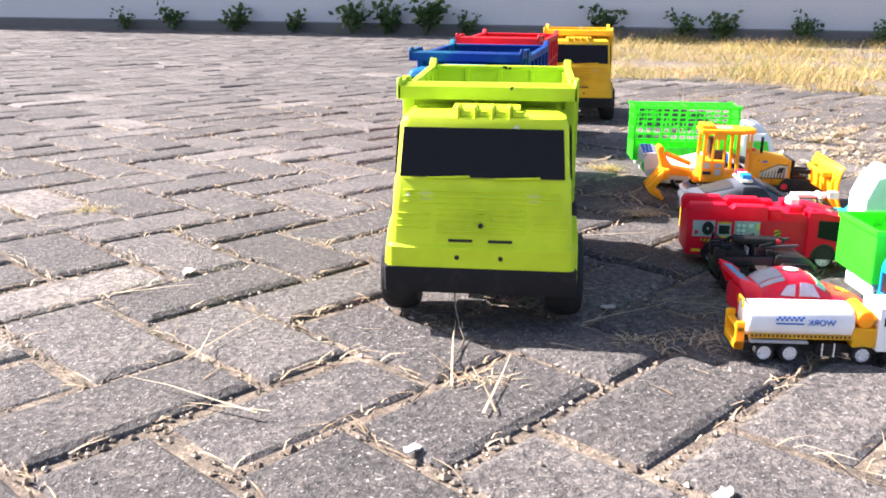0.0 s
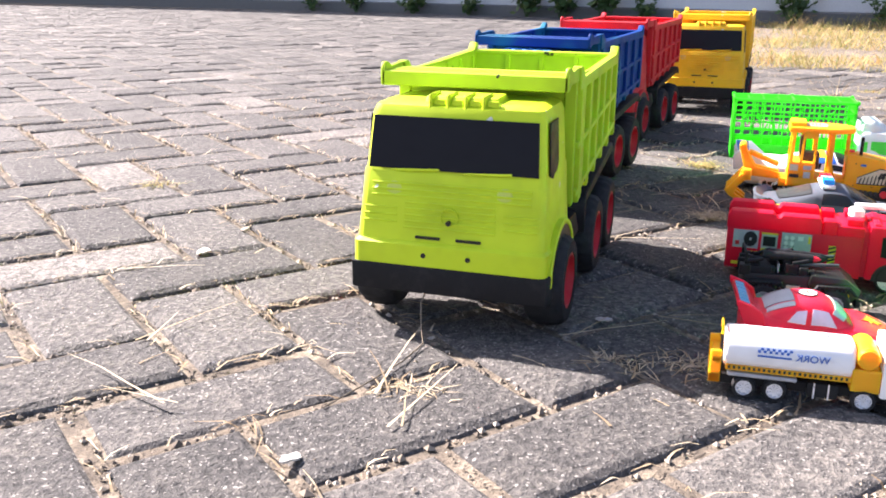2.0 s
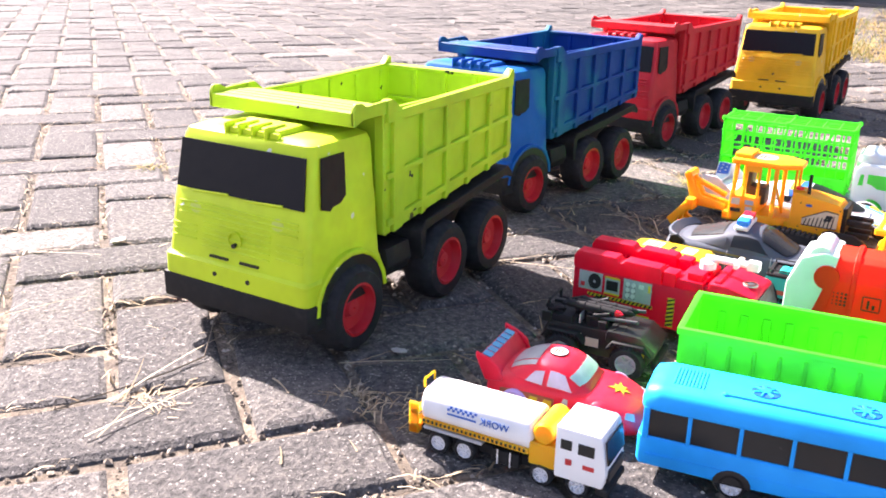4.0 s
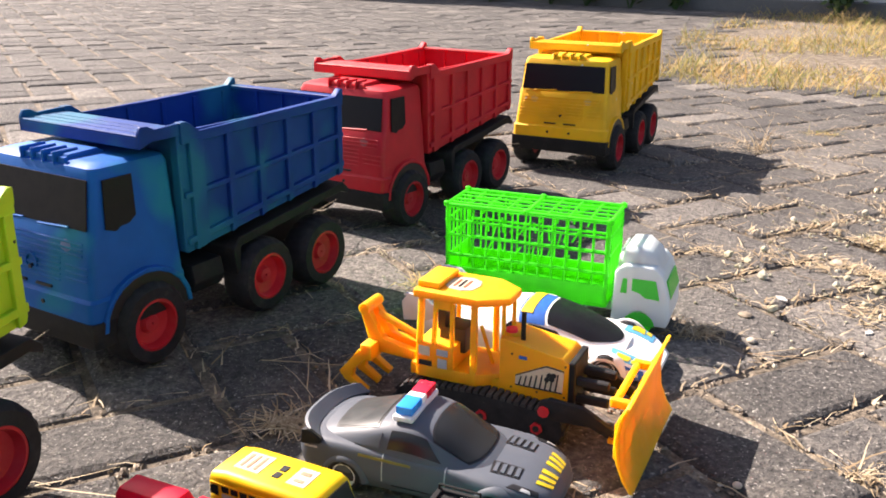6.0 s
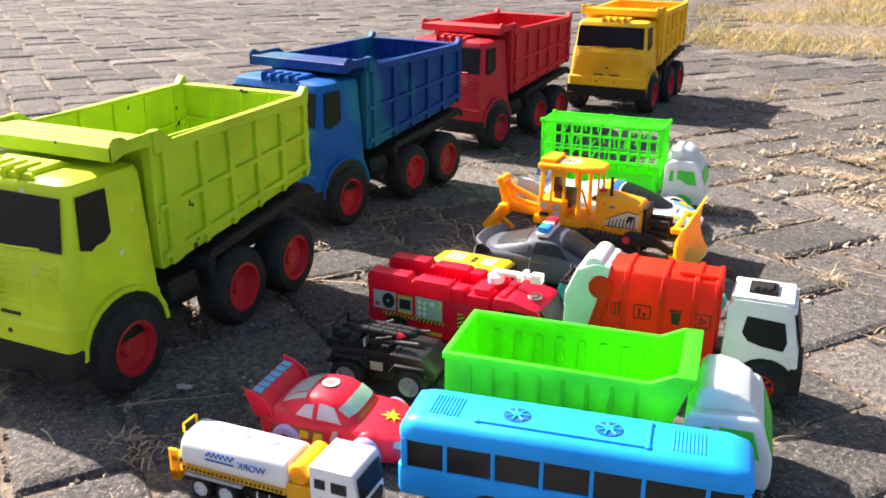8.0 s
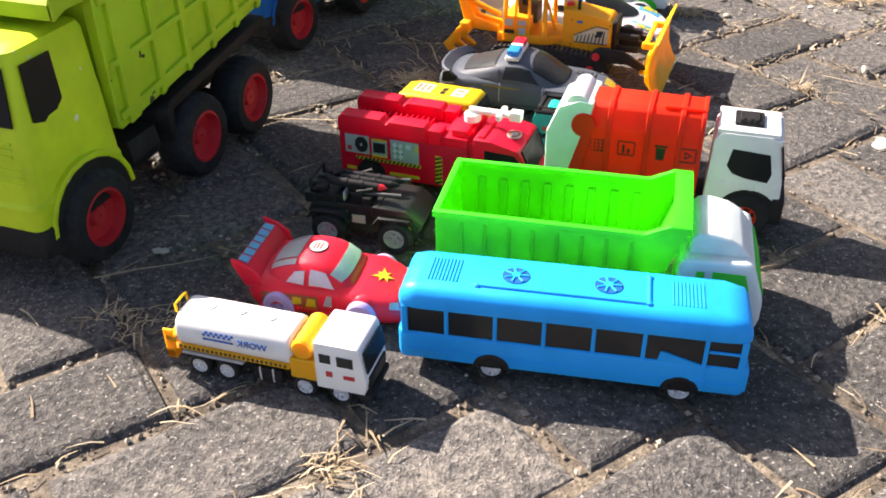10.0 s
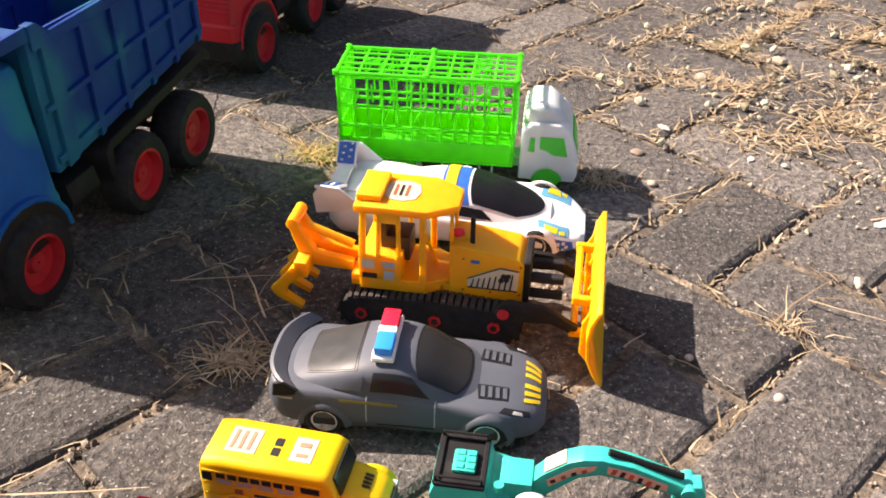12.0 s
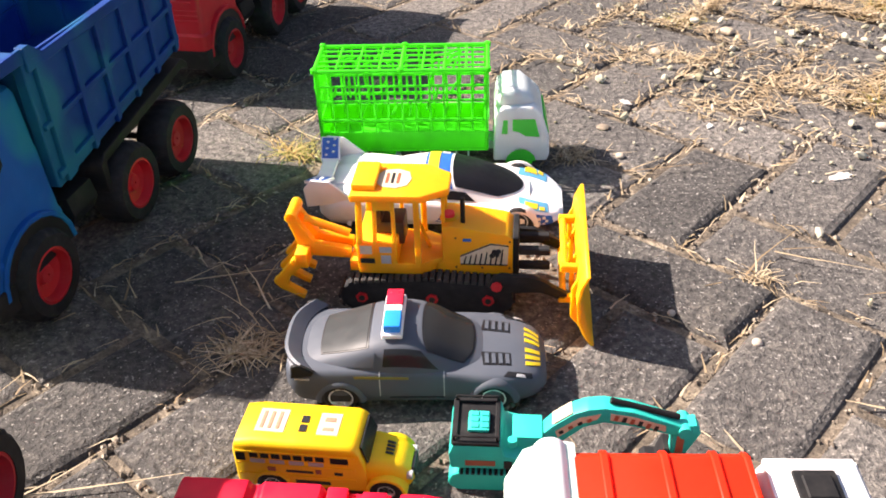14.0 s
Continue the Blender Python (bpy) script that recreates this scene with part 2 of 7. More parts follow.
PLASTER = flat_print("painted_plaster", (0.66, 0.67, 0.66), 0.9)


# ---------- mesh helpers ----------
def part(name, bm, material, parent, label="", smooth=35):
    """Links a bmesh as one mesh object under a thing or a part."""
    me = bpy.data.meshes.new(name)
    bmesh.ops.recalc_face_normals(bm, faces=bm.faces)
    bm.to_mesh(me)
    bm.free()
    me.materials.append(material)
    if smooth:
        me.polygons.foreach_set("use_smooth", [True] * len(me.polygons))
        me.set_sharp_from_angle(angle=radians(smooth))
    ob = new(name, me)
    ob.parent = parent
    if label:
        tagged(ob, label)
    return ob


def thing(name, m, label, category, group=""):
    ob = new(name)
    ob.empty_display_size = 0.05
    ob.matrix_world = m
    return tagged(ob, label, category, group)


def B():
    return bmesh.new()


def box(bm, x0, x1, y0, y1, z0, z1, bevel=0.0, seg=2, m=None):
    vs = [bm.verts.new((x, y, z)) for z in (z0, z1) for y in (y0, y1) for x in (x0, x1)]
    fs = [bm.faces.new([vs[i] for i in q]) for q in ((0, 2, 3, 1), (4, 5, 7, 6), (0, 1, 5, 4), (2, 6, 7, 3), (0, 4, 6, 2), (1, 3, 7, 5))]
    if m is not None:
        for v in vs:
            v.co = m @ v.co
    if bevel:
        es = list({e for f in fs for e in f.edges})
        bmesh.ops.bevel(bm, geom=es, offset=bevel, segments=seg, profile=0.6, affect="EDGES")
    return bm


def prism(bm, pts, axis, lo, hi, bevel=0.0, seg=2):
    """Extrudes a closed outline along an axis. axis 'y': pts are (x, z); 'x': (y, z); 'z': (x, y)."""
    def at(a, b, c):
        return {"y": (a, c, b), "x": (c, a, b), "z": (a, b, c)}[axis]
    lo_v = [bm.verts.new(at(a, b, lo)) for a, b in pts]
    hi_v = [bm.verts.new(at(a, b, hi)) for a, b in pts]
    n = len(pts)
    fs = [bm.faces.new(lo_v), bm.faces.new(hi_v[::-1])]
    fs += [bm.faces.new((lo_v[i], hi_v[i], hi_v[(i + 1) % n], lo_v[(i + 1) % n])) for i in range(n)]
    if bevel:
        bmesh.ops.recalc_face_normals(bm, faces=fs)
        es = list({e for f in fs for e in f.edges})
        bmesh.ops.bevel(bm, geom=es, offset=bevel, segments=seg, profile=0.6, affect="EDGES")
    return bm


def loft(bm, rings, cap=True, close=True):
    """Skins rings that all hold the same number of points."""
    vs = [[bm.verts.new(p) for p in r] for r in rings]
    n = len(vs[0])
    for a, b in zip(vs, vs[1:]):
        for i in range(n if close else n - 1):
            j = (i + 1) % n
            bm.faces.new((a[i], a[j], b[j], b[i]))
    if cap:
        bm.faces.new(vs[0][::-1])
        bm.faces.new(vs[-1])
    return bm


def rod(bm, a, b, r, seg=8):
    a, b = Vector(a), Vector(b)
    d = (b - a).normalized()
    u = d.orthogonal().normalized()
    w = d.cross(u)
    rings = [[p + r * (math.cos(2 * math.pi * k / seg) * u + math.sin(2 * math.pi * k / seg) * w) for k in range(seg)] for p in (a, b)]
    return loft(bm, rings)


def lathe(bm, prof, centre, axis="y", seg=28, tread=0.0):
    """Turns a profile of (radius, offset) pairs round an axis through centre; tread: depth of cross grooves in the outermost points."""
    top = max(r for r, o in prof)
    rings = []
    for k in range(seg):
        a = 2 * math.pi * k / seg
        ring = []
        for r, o in prof:
            if tread and r > 0.94 * top:
                r -= tread * (((k + (o > 0)) // 2) % 2)
            c, s = r * math.cos(a), r * math.sin(a)
            p = {"y": (c, o, s), "x": (o, c, s), "z": (c, s, o)}[axis]
            ring.append(Vector(centre) + Vector(p))
        rings.append(ring)
    vs = [[bm.verts.new(p) for p in r] for r in rings]
    n = len(prof)
    for k in range(seg):
        a, b = vs[k], vs[(k + 1) % seg]
        for i in range(n):
            j = (i + 1) % n
            bm.faces.new((a[i], a[j], b[j], b[i]))
    return bm


def disc(bm, centre, r, h, axis="z", seg=20):
    d = {"x": Vector((1, 0, 0)), "y": Vector((0, 1, 0)), "z": Vector((0, 0, 1))}[axis]
    return rod(bm, Vector(centre) - d * h / 2, Vector(centre) + d * h / 2, r, seg)


def wheel(parent, x, y, z, r, w, axis, side, tyre=None, rim=None, spokes=5, rim_r=0.6, tread=0, label=""):
    """A tyre with a dished rim under it. axis: the axle's axis; side: +1 or -1, the outer face."""
    tyre, rim = tyre or TYRE, rim or CHROME
    h = w / 2
    c = (x, y, z)
    rr = r * rim_r
    prof = [(rr, -h), (r * 0.86, -h), (r * 0.97, -h * 0.72), (r, -h * 0.3), (r, h * 0.3), (r * 0.97, h * 0.72), (r * 0.86, h), (rr, h)]
    bm = lathe(B(), prof, c, axis, 4 * tread if tread else 32, 0.022 * r if tread else 0.0)
    ty = part("tyre", bm, tyre, parent)
    s = side
    prof = [(rr * 1.02, s * h * 0.95), (rr * 0.9, s * h * 0.98), (rr * 0.8, s * h * 0.45), (rr * 0.4, s * h * 0.3), (rr * 0.3, s * h * 0.6), (rr * 0.05, s * h * 0.62), (rr * 0.05, -s * h * 0.9), (rr * 1.02, -s * h * 0.9)]
    bm = lathe(B(), prof, c, axis, 28)
    for k in range(spokes):
        a = 2 * math.pi * (k + 0.25) / spokes
        rot = Matrix.Translation(c) @ Matrix.Rotation(a, 4, axis.upper())
        o = sorted((s * h * 0.35, s * h * 0.8))
        if axis == "y":
            box(bm, rr * 0.2, rr * 0.9, o[0], o[1], -rr * 0.1, rr * 0.1, rr * 0.03, 1, m=rot)
        else:
            box(bm, o[0], o[1], rr * 0.2, rr * 0.9, -rr * 0.1, rr * 0.1, rr * 0.03, 1, m=rot)
    part("rim", bm, rim, ty, label)
    return ty


def lettering(name, text, size, m, material, parent, depth=0.0003):
    """Raised lettering in the built-in font, centred, lying in the xy plane of m."""
    cu = bpy.data.curves.new(name, "FONT")
    cu.body, cu.size, cu.extrude, cu.align_x, cu.align_y = text, size, depth, "CENTER", "CENTER"
    tmp = bpy.data.objects.new(name, cu)
    me = bpy.data.meshes.new_from_object(tmp)
    bpy.data.objects.remove(tmp)
    me.transform(m)
    me.materials.clear()
    me.materials.append(material)
    ob = new(name, me)
    ob.parent = parent
    return ob


# ---------- large structure ----------
def sheet(name, material, label, x0, x1, y0, y1, z, kind="structure"):
    bm = B()
    bm.faces.new([bm.verts.new(p) for p in ((x0, y0, z), (x1, y0, z), (x1, y1, z), (x0, y1, z))])
    return tagged(part(name, bm, material, None, smooth=0), label, name, kind=kind)


ground = sheet("ground", SOIL, "dry brown soil under and beside the paving", -400, 400, -400, 400, -0.0070)
WALL_M = pose(-0.3, 6.75, 0, 0, 0, -10)
wall = thing("wall_north", WALL_M, "long tall pale grey painted boundary wall with a dark base", "wall")
tagged(wall, kind="structure")
bm = box(B(), -14, 14, 0, 0.2, -0.05, 5.0)
part("panel", bm, PLASTER, wall, smooth=0)
# low band along the wall's foot, darker than the panel
bm = box(B(), -14, 14, -0.05, 0.02, -0.05, 0.09, 0.01, 1)
part("plinth", bm, flat_print("dark_concrete", (0.16, 0.16, 0.15), 0.95), wall, "dark concrete plinth")

# ---------- toy dump trucks: front at y=0 facing -y ----------
def dump_truck(name, m, paint, bed_paint, label, accent_dark):
    t = thing(name, m, label, "toy truck", "pulled row of toy dump trucks")
    # chassis and bumper
    bm = box(B(), -0.045, 0.045, 0.03, 0.40, 0.045, 0.075, 0.003)
    box(bm, -0.075, 0.075, 0.012, 0.03, 0.03, 0.06, 0.003)
    part("chassis", bm, BLACK, t, "black plastic underframe")
    bm = prism(B(), [(-0.096, 0.0), (0.096, 0.0), (0.098, 0.006), (0.098, 0.03), (-0.098, 0.03), (-0.098, 0.006)], "z", 0.031, 0.058, 0.002)
    part("bumper", bm, BLACK, t, "black plastic front bumper")
    # cab shell: lofted upwards
    def ring(z, hw, y0, y1, r):
        pts = []
        for cx, cy, a0 in ((hw - r, y0 + r, -90), (hw - r, y1 - r, 0), (-hw + r, y1 - r, 90), (-hw + r, y0 + r, 180)):
            for k in range(4):
                a = radians(a0 + 30 * k)
                pts.append(Vector((cx + r * math.cos(a), cy + r * math.sin(a), z)))
        return pts
    bm = loft(B(), [ring(0.058, 0.0955, 0.001, 0.125, 0.008), ring(0.078, 0.0955, 0.002, 0.125, 0.008), ring(0.081, 0.093, 0.006, 0.125, 0.008),
                    ring(0.115, 0.0905, 0.011, 0.125, 0.008), ring(0.145, 0.089, 0.016, 0.125, 0.008), ring(0.150, 0.0875, 0.019, 0.125, 0.008),
                    ring(0.199, 0.0845, 0.028, 0.125, 0.009), ring(0.206, 0.082, 0.031, 0.123, 0.01), ring(0.2095, 0.074, 0.040, 0.117, 0.01)])
    cab = part("cab", bm, paint, t)
    # roof visor with slots
    bm = prism(B(), [(0.033, 0.203), (0.040, 0.2145), (0.074, 0.2155), (0.090, 0.208), (0.090, 0.203)], "x", -0.033, 0.036, 0.002)
    for k in range(4):
        x = -0.026 + k * 0.0172
        box(bm, x - 0.0015, x + 0.0015, 0.030, 0.060, 0.204, 0.2175, 0.001, 1)
    part("roof_visor", bm, paint, cab)
    for k in range(4):
        x = -0.0175 + k * 0.0172
        part("vent_slot", box(B(), x - 0.005, x + 0.005, 0.0335, 0.0375, 0.2075, 0.2125), paint, cab)
    # windscreen, painted on: slightly proud panel
    bm = B()
    q = [(-0.0825, 0.0172, 0.1480), (0.0825, 0.0172, 0.1480), (0.0795, 0.0262, 0.1965), (-0.0795, 0.0262, 0.1965)]
    lo = [Vector(p) for p in q]
    hi = [p + Vector((0, -0.0016, 0.0003)) for p in lo]
    loft(bm, [lo, hi])
    part("windscreen", bm, WINBLACK, cab, "black painted windscreen")
    for s in (-1, 1):
        bm = B()
        q = [(s * 0.0888, 0.033, 0.147), (s * 0.0890, 0.045, 0.143), (s * 0.0889, 0.051, 0.1465), (s * 0.0889, 0.062, 0.1475), (s * 0.0885, 0.071, 0.154), (s * 0.0864, 0.072, 0.1955), (s * 0.0864, 0.037, 0.1955)]
        lo = [Vector(p) for p in q]
        loft(bm, [lo, [p + Vector((s * 0.0013, 0, 0)) for p in lo]])
        part("side_window", bm, WINBLACK, cab, "black painted side window")
    # grille ribs, badge, slots, lamps
    bm = B()
    for k in range(8):
        z = 0.094 + k * 0.0058
        y = 0.0085 + (z - 0.081) * 0.15 - 0.0042
        hw = 0.045 if k < 5 else 0.078
        box(bm, -hw, hw, y, y + 0.004, z - 0.0011, z + 0.0011, 0.0006, 1)
    for s in (-1, 1):
        for k in range(3):
            z = 0.0985 + k * 0.0065
            y = 0.0085 + (z - 0.081) * 0.15 - 0.0040
            box(bm, min(s * 0.052, s * 0.086), max(s * 0.052, s * 0.086), y, y + 0.004, z - 0.0009, z + 0.0009, 0.0005, 1)
    part("grille", bm, paint, cab)
    bm = lathe(B(), [(0.0078, -0.002), (0.0092, -0.002), (0.0092, 0.003), (0.0078, 0.003)], (0, 0.0095, 0.106), "y", 24)
    part("badge_ring", bm, paint, cab)
    # slots and holes are not cut: black pieces paint their shade
    bm = B()
    for x0, x1, z in ((-0.032, -0.008, 0.0855), (0.008, 0.032, 0.0855)):
        box(bm, x0, x1, 0.0045, 0.009, z - 0.0012, z + 0.0012)
    for x, z in ((-0.023, 0.069), (0.021, 0.069), (0.0, 0.101)):
        disc(bm, (x, 0.0035 if z < 0.08 else 0.0085, z), 0.0024, 0.006, "y", 12)
    part("slots", bm, P_BLACK, cab, "black pieces for the shade in moulded slots and holes")
    for x0, x1 in ((-0.058, -0.012), (0.012, 0.058)):
        bm = B()
        rod(bm, (x0, 0.0135, 0.1475), (x1, 0.0145, 0.1495), 0.0013, 6)
        part("wiper", bm, paint, cab)
    for x in (-0.056, 0.052):
        bm = lathe(B(), [(0.0004, 0.0), (0.0085, 0.0), (0.0075, -0.0022), (0.0004, -0.0032)], (x, 0.0152, 0.1285), "y", 18)
        part("headlight", bm, plastic("worn_" + name + "_lamp", tuple(0.8 * c + 0.12 for c in accent_dark), 0.4, 0.2, chips=(0.75, 0.75, 0.68)), cab, "worn pale headlight")
    # wheel arches over the front wheels
    for s in (-1, 1):
        prof = []
        for k in range(11):
            a = math.pi * k / 10
            prof.append((0.070 + 0.0585 * math.cos(a), 0.045 + 0.0530 * math.sin(a)))
        inner = [(0.070 + 0.0525 * math.cos(math.pi * k / 10), 0.045 + 0.0475 * math.sin(math.pi * k / 10)) for k in range(11)]
        bm = prism(B(), prof + inner[::-1], "x", min(s * 0.072, s * 0.0985), max(s * 0.072, s * 0.0985), 0.001, 1)
        part("wheel_arch", bm, paint, cab)
        # solid black half-disc: the shade inside the arch as colour
        disc_bm = prism(B(), inner, "x", min(s * 0.078, s * 0.0972), max(s * 0.078, s * 0.0972))
        part("arch_fill", disc_bm, P_BLACK, cab, "black fill for the shade inside the wheel arch")
    # bed: open box, its sides a grid of recessed panels between proud bars, with a lip over the cab
    bed_top, yf, yr = 0.2315, 0.132, 0.405
    hw = 0.094
    fl = [Vector((sx * (hw - 0.006), y, z)) for sx, y, z in ((-1, yf + 0.002, 0.108), (1, yf + 0.002, 0.108), (1, yr - 0.003, 0.143), (-1, yr - 0.003, 0.143))]
    bed = part("bed", loft(B(), [fl, [p + Vector((0, 0, -0.012)) for p in fl]]), bed_paint, t, smooth=0)

    def low(y):
        return 0.097 + 0.034 * (y - yf) / (yr - yf)
    side = [(yf, 0.095), (yr - 0.008, 0.128), (yr, 0.137), (yr, bed_top - 0.004), (yf, bed_top - 0.004)]
    for s in (-1, 1):
        part("side_wall", prism(B(), side, "x", min(s * (hw - 0.0055), s * (hw - 0.0015)), max(s * (hw - 0.0055), s * (hw - 0.0015)), 0.0006, 1), bed_paint, bed)
        x0, x1 = sorted((s * (hw - 0.002), s * (hw + 0.0038)))
        n = 5
        bars = [yf + 0.020 + (yr - yf - 0.028) * k / n for k in range(n + 1)]
        for k, y in enumerate(bars):
            w = 0.0045 if k else 0.010
            part("side_post", prism(B(), [(y - w, low(y) - 0.002), (y + w * 0.5, low(y) + 0.0005), (y + w, low(y) + 0.006), (y + w, bed_top - 0.012), (y - w, bed_top - 0.012)], "x", x0, x1, 0.0008, 1), bed_paint, bed)
        for z0, z1, h in ((low(yf) + 0.008, low(yr) + 0.008, 0.0075), (0.156, 0.178, 0.006), (bed_top - 0.017, bed_top - 0.013, 0.010)):
            part("side_bar", prism(B(), [(yf, z0), (yr - 0.001, z1), (yr - 0.001, z1 + h), (yf, z0 + h)], "x", x0 + 0.0003, x1 - 0.0003, 0.0008, 1), bed_paint, bed)
        # coaming: peaks at the front, dips, then climbs to a spike at the tail
        rim = [(yf, bed_top - 0.008), (yr, bed_top - 0.006), (yr, bed_top + 0.007), (yr - 0.004, bed_top + 0.008), (yr - 0.015, bed_top - 0.001), (yf + 0.026, bed_top - 0.006), (yf + 0.010, bed_top + 0.006), (yf, bed_top + 0.006)]
        part("coaming", prism(B(), rim, "x", min(s * (hw - 0.0062), s * (hw + 0.0034)), max(s * (hw - 0.0062), s * (hw + 0.0034)), 0.0008, 1), bed_paint, bed)
        a, c = sorted((s * (hw - 0.0085), s * (hw - 0.005)))
        for k in range(5):
            y = yf + 0.035 + (yr - yf - 0.06) * k / 4
            part("inner_rib", box(B(), a, c, y - 0.003, y + 0.003, 0.125, bed_top - 0.008, 0.0005, 1), bed_paint, bed)
        part("inner_ledge", prism(B(), [(yf + 0.004, 0.160), (yr - 0.006, 0.180), (yr - 0.006, 0.186), (yf + 0.004, 0.166)], "x", a, c), bed_paint, bed, smooth=0)
    part("front_wall", box(B(), -hw + 0.002, hw - 0.002, yf, yf + 0.005, 0.095, bed_top - 0.003, 0.0008, 1), bed_paint, bed)
    for s in (-1, 1):
        part("front_post", box(B(), min(s * hw, s * (hw - 0.012)), max(s * hw, s * (hw - 0.012)), yf - 0.004, yf + 0.001, 0.098, bed_top - 0.006, 0.001, 1), bed_paint, bed)
    part("tailgate", box(B(), -hw + 0.004, hw - 0.004, yr - 0.006, yr - 0.0005, 0.130, bed_top - 0.005, 0.0008, 1), bed_paint, bed)
    part("tailgate_cap", box(B(), -hw + 0.006, hw - 0.006, yr - 0.012, yr + 0.0005, bed_top - 0.006, bed_top - 0.001, 0.0008, 1), bed_paint, bed)
    part("tailgate_shelf", box(B(), -hw + 0.006, hw - 0.006, yr - 0.010, yr - 0.005, 0.184, 0.189, 0.0008, 1), bed_paint, bed)
    for k in range(3):
        x = -0.045 + 0.045 * k
        part("tailgate_rib", box(B(), x - 0.003, x + 0.003, yr - 0.0095, yr - 0.005, 0.15, bed_top - 0.006, 0.0005, 1), bed_paint, bed)
    # canopy lip over the cab: board, turned-down front edge, raised cheeks
    part("canopy_board", box(B(), -hw + 0.001, hw - 0.001, 0.0815, yf + 0.003, bed_top - 0.0035, bed_top + 0.0005, 0.0008, 1), bed_paint, bed)
    part("canopy_edge", box(B(), -hw, hw, 0.079, 0.083, bed_top - 0.0135, bed_top + 0.0012, 0.001, 1), bed_paint, bed)
    for k in range(3):
        y = 0.092 + 0.012 * k
        part("canopy_bead", box(B(), -hw + 0.006, hw - 0.006, y - 0.0010, y + 0.0010, bed_top, bed_top + 0.0014, 0.0005, 1), bed_paint, bed)
    for s in (-1, 1):
        bm = prism(B(), [(0.079, bed_top - 0.0135), (0.079, bed_top + 0.002), (0.083, bed_top + 0.009), (0.092, bed_top + 0.0085), (0.100, bed_top + 0.004), (yf + 0.001, bed_top + 0.0055), (yf + 0.001, bed_top - 0.008), (0.095, bed_top - 0.008)], "x", min(s * (hw + 0.001), s * (hw - 0.0035)), max(s * (hw + 0.001), s * (hw - 0.0035)), 0.0008, 1)
        part("lip_cheek", bm, bed_paint, bed)
    # rear mudguard, fuel tank
    bm = prism(B(), [(0.195, 0.083), (0.205, 0.094), (0.40, 0.118), (0.412, 0.108), (0.412, 0.100), (0.398, 0.106), (0.208, 0.083), (0.205, 0.050), (0.198, 0.050)], "x", -0.097, 0.097, 0.001, 1)
    part("mudguard", bm, BLACK, t)
    for s in (-1, 1):
        bm = prism(B(), [(s * 0.055, 0.042), (s * 0.088, 0.046), (s * 0.094, 0.058), (s * 0.090, 0.078), (s * 0.055, 0.080)], "y", 0.137, 0.182, 0.002)
        part("fuel_tank", bm, BLACK, t)
    for y in (0.070, 0.244, 0.349):
        for s in (-1, 1):
            wheel(t, s * 0.087, y, 0.0368, 0.0460, 0.038, "x", s, rim=RIMRED, rim_r=0.61, spokes=0, tread=22, label="red plastic wheel rim")
        bm = rod(B(), (-0.08, y, 0.0366), (0.08, y, 0.0366), 0.004)
        part("axle", bm, BLACK, t)
    return t


TRUCK = Matrix.Scale(0.98, 4)
dump_truck("toy_dump_truck", pose(0.0137, -0.0107, 0.0086) @ TRUCK, LIME, LIME_BED, "lime green plastic toy dump truck with chipped paint and black bumper", (0.60, 0.73, 0.01))
dump_truck("toy_dump_truck", pose(-0.062, 0.5285, 0.0086, 0, 0, -7.5) @ TRUCK, BLUE, BLUE_BED, "blue plastic toy dump truck with teal faded patches", (0.01, 0.08, 0.34))
dump_truck("toy_dump_truck", pose(-0.036, 1.077, 0.0086, 0, 0, -8) @ TRUCK, RED, RED, "red plastic toy dump truck standing between blue and yellow trucks", (0.5, 0.02, 0.02))
dump_truck("toy_dump_truck", pose(0.1685, 1.5720, 0.0086, 0, 0, -2) @ TRUCK, YELLOW, YELLOW, "yellow plastic toy dump truck at the end of the row", (0.8, 0.45, 0.02))


# ---------- small toys: front towards +x, origin on the ground in the middle ----------
def ring_yz(x, hw, z0, z1, rt, rb=0.002, n=4, lean=0.0):
    """A rounded cross-section at x: half width hw, from z0 to z1, top corner radius rt; lean shifts the top in x."""
    pts = []
    for cy, cz, r, a0 in ((hw - rt, z1 - rt, rt, 0), (-hw + rt, z1 - rt, rt, 90), (-hw + rb, z0 + rb, rb, 180), (hw - rb, z0 + rb, rb, 270)):
        for k in range(n):
            a = radians(a0 + 90 * k / (n - 1))
            y, z = cy + r * math.cos(a), cz + r * math.sin(a)
            pts.append(Vector((x + lean * (z - z0) / max(z1 - z0, 1e-6), y, z)))
    return pts


def blob(name, stations, material, parent, label="", n=5):
    """A moulded body lofted through (x, half width, z0, z1, top radius) stations."""
    return part(name, loft(B(), [ring_yz(x, hw, z0, z1, rt, 0.002, n) for x, hw, z0, z1, rt in stations]), material, parent, label, 50)


def sticker(name, parent, material, x0, x1, z0, z1, y, side=-1, label=""):
    """A thin label on a side wall at y."""
    a, b = sorted((y, y + side * 0.0005))
    return part(name, box(B(), x0, x1, a, b, z0, z1), material, parent, label, 0)


def plaque(name, parent, material, x0, x1, y0, y1, z, label="", bevel=0.0):
    """A thin label lying flat at z."""
    return part(name, box(B(), x0, x1, y0, y1, z - 0.0003, z + 0.0005, bevel, 1), material, parent, label, 0)


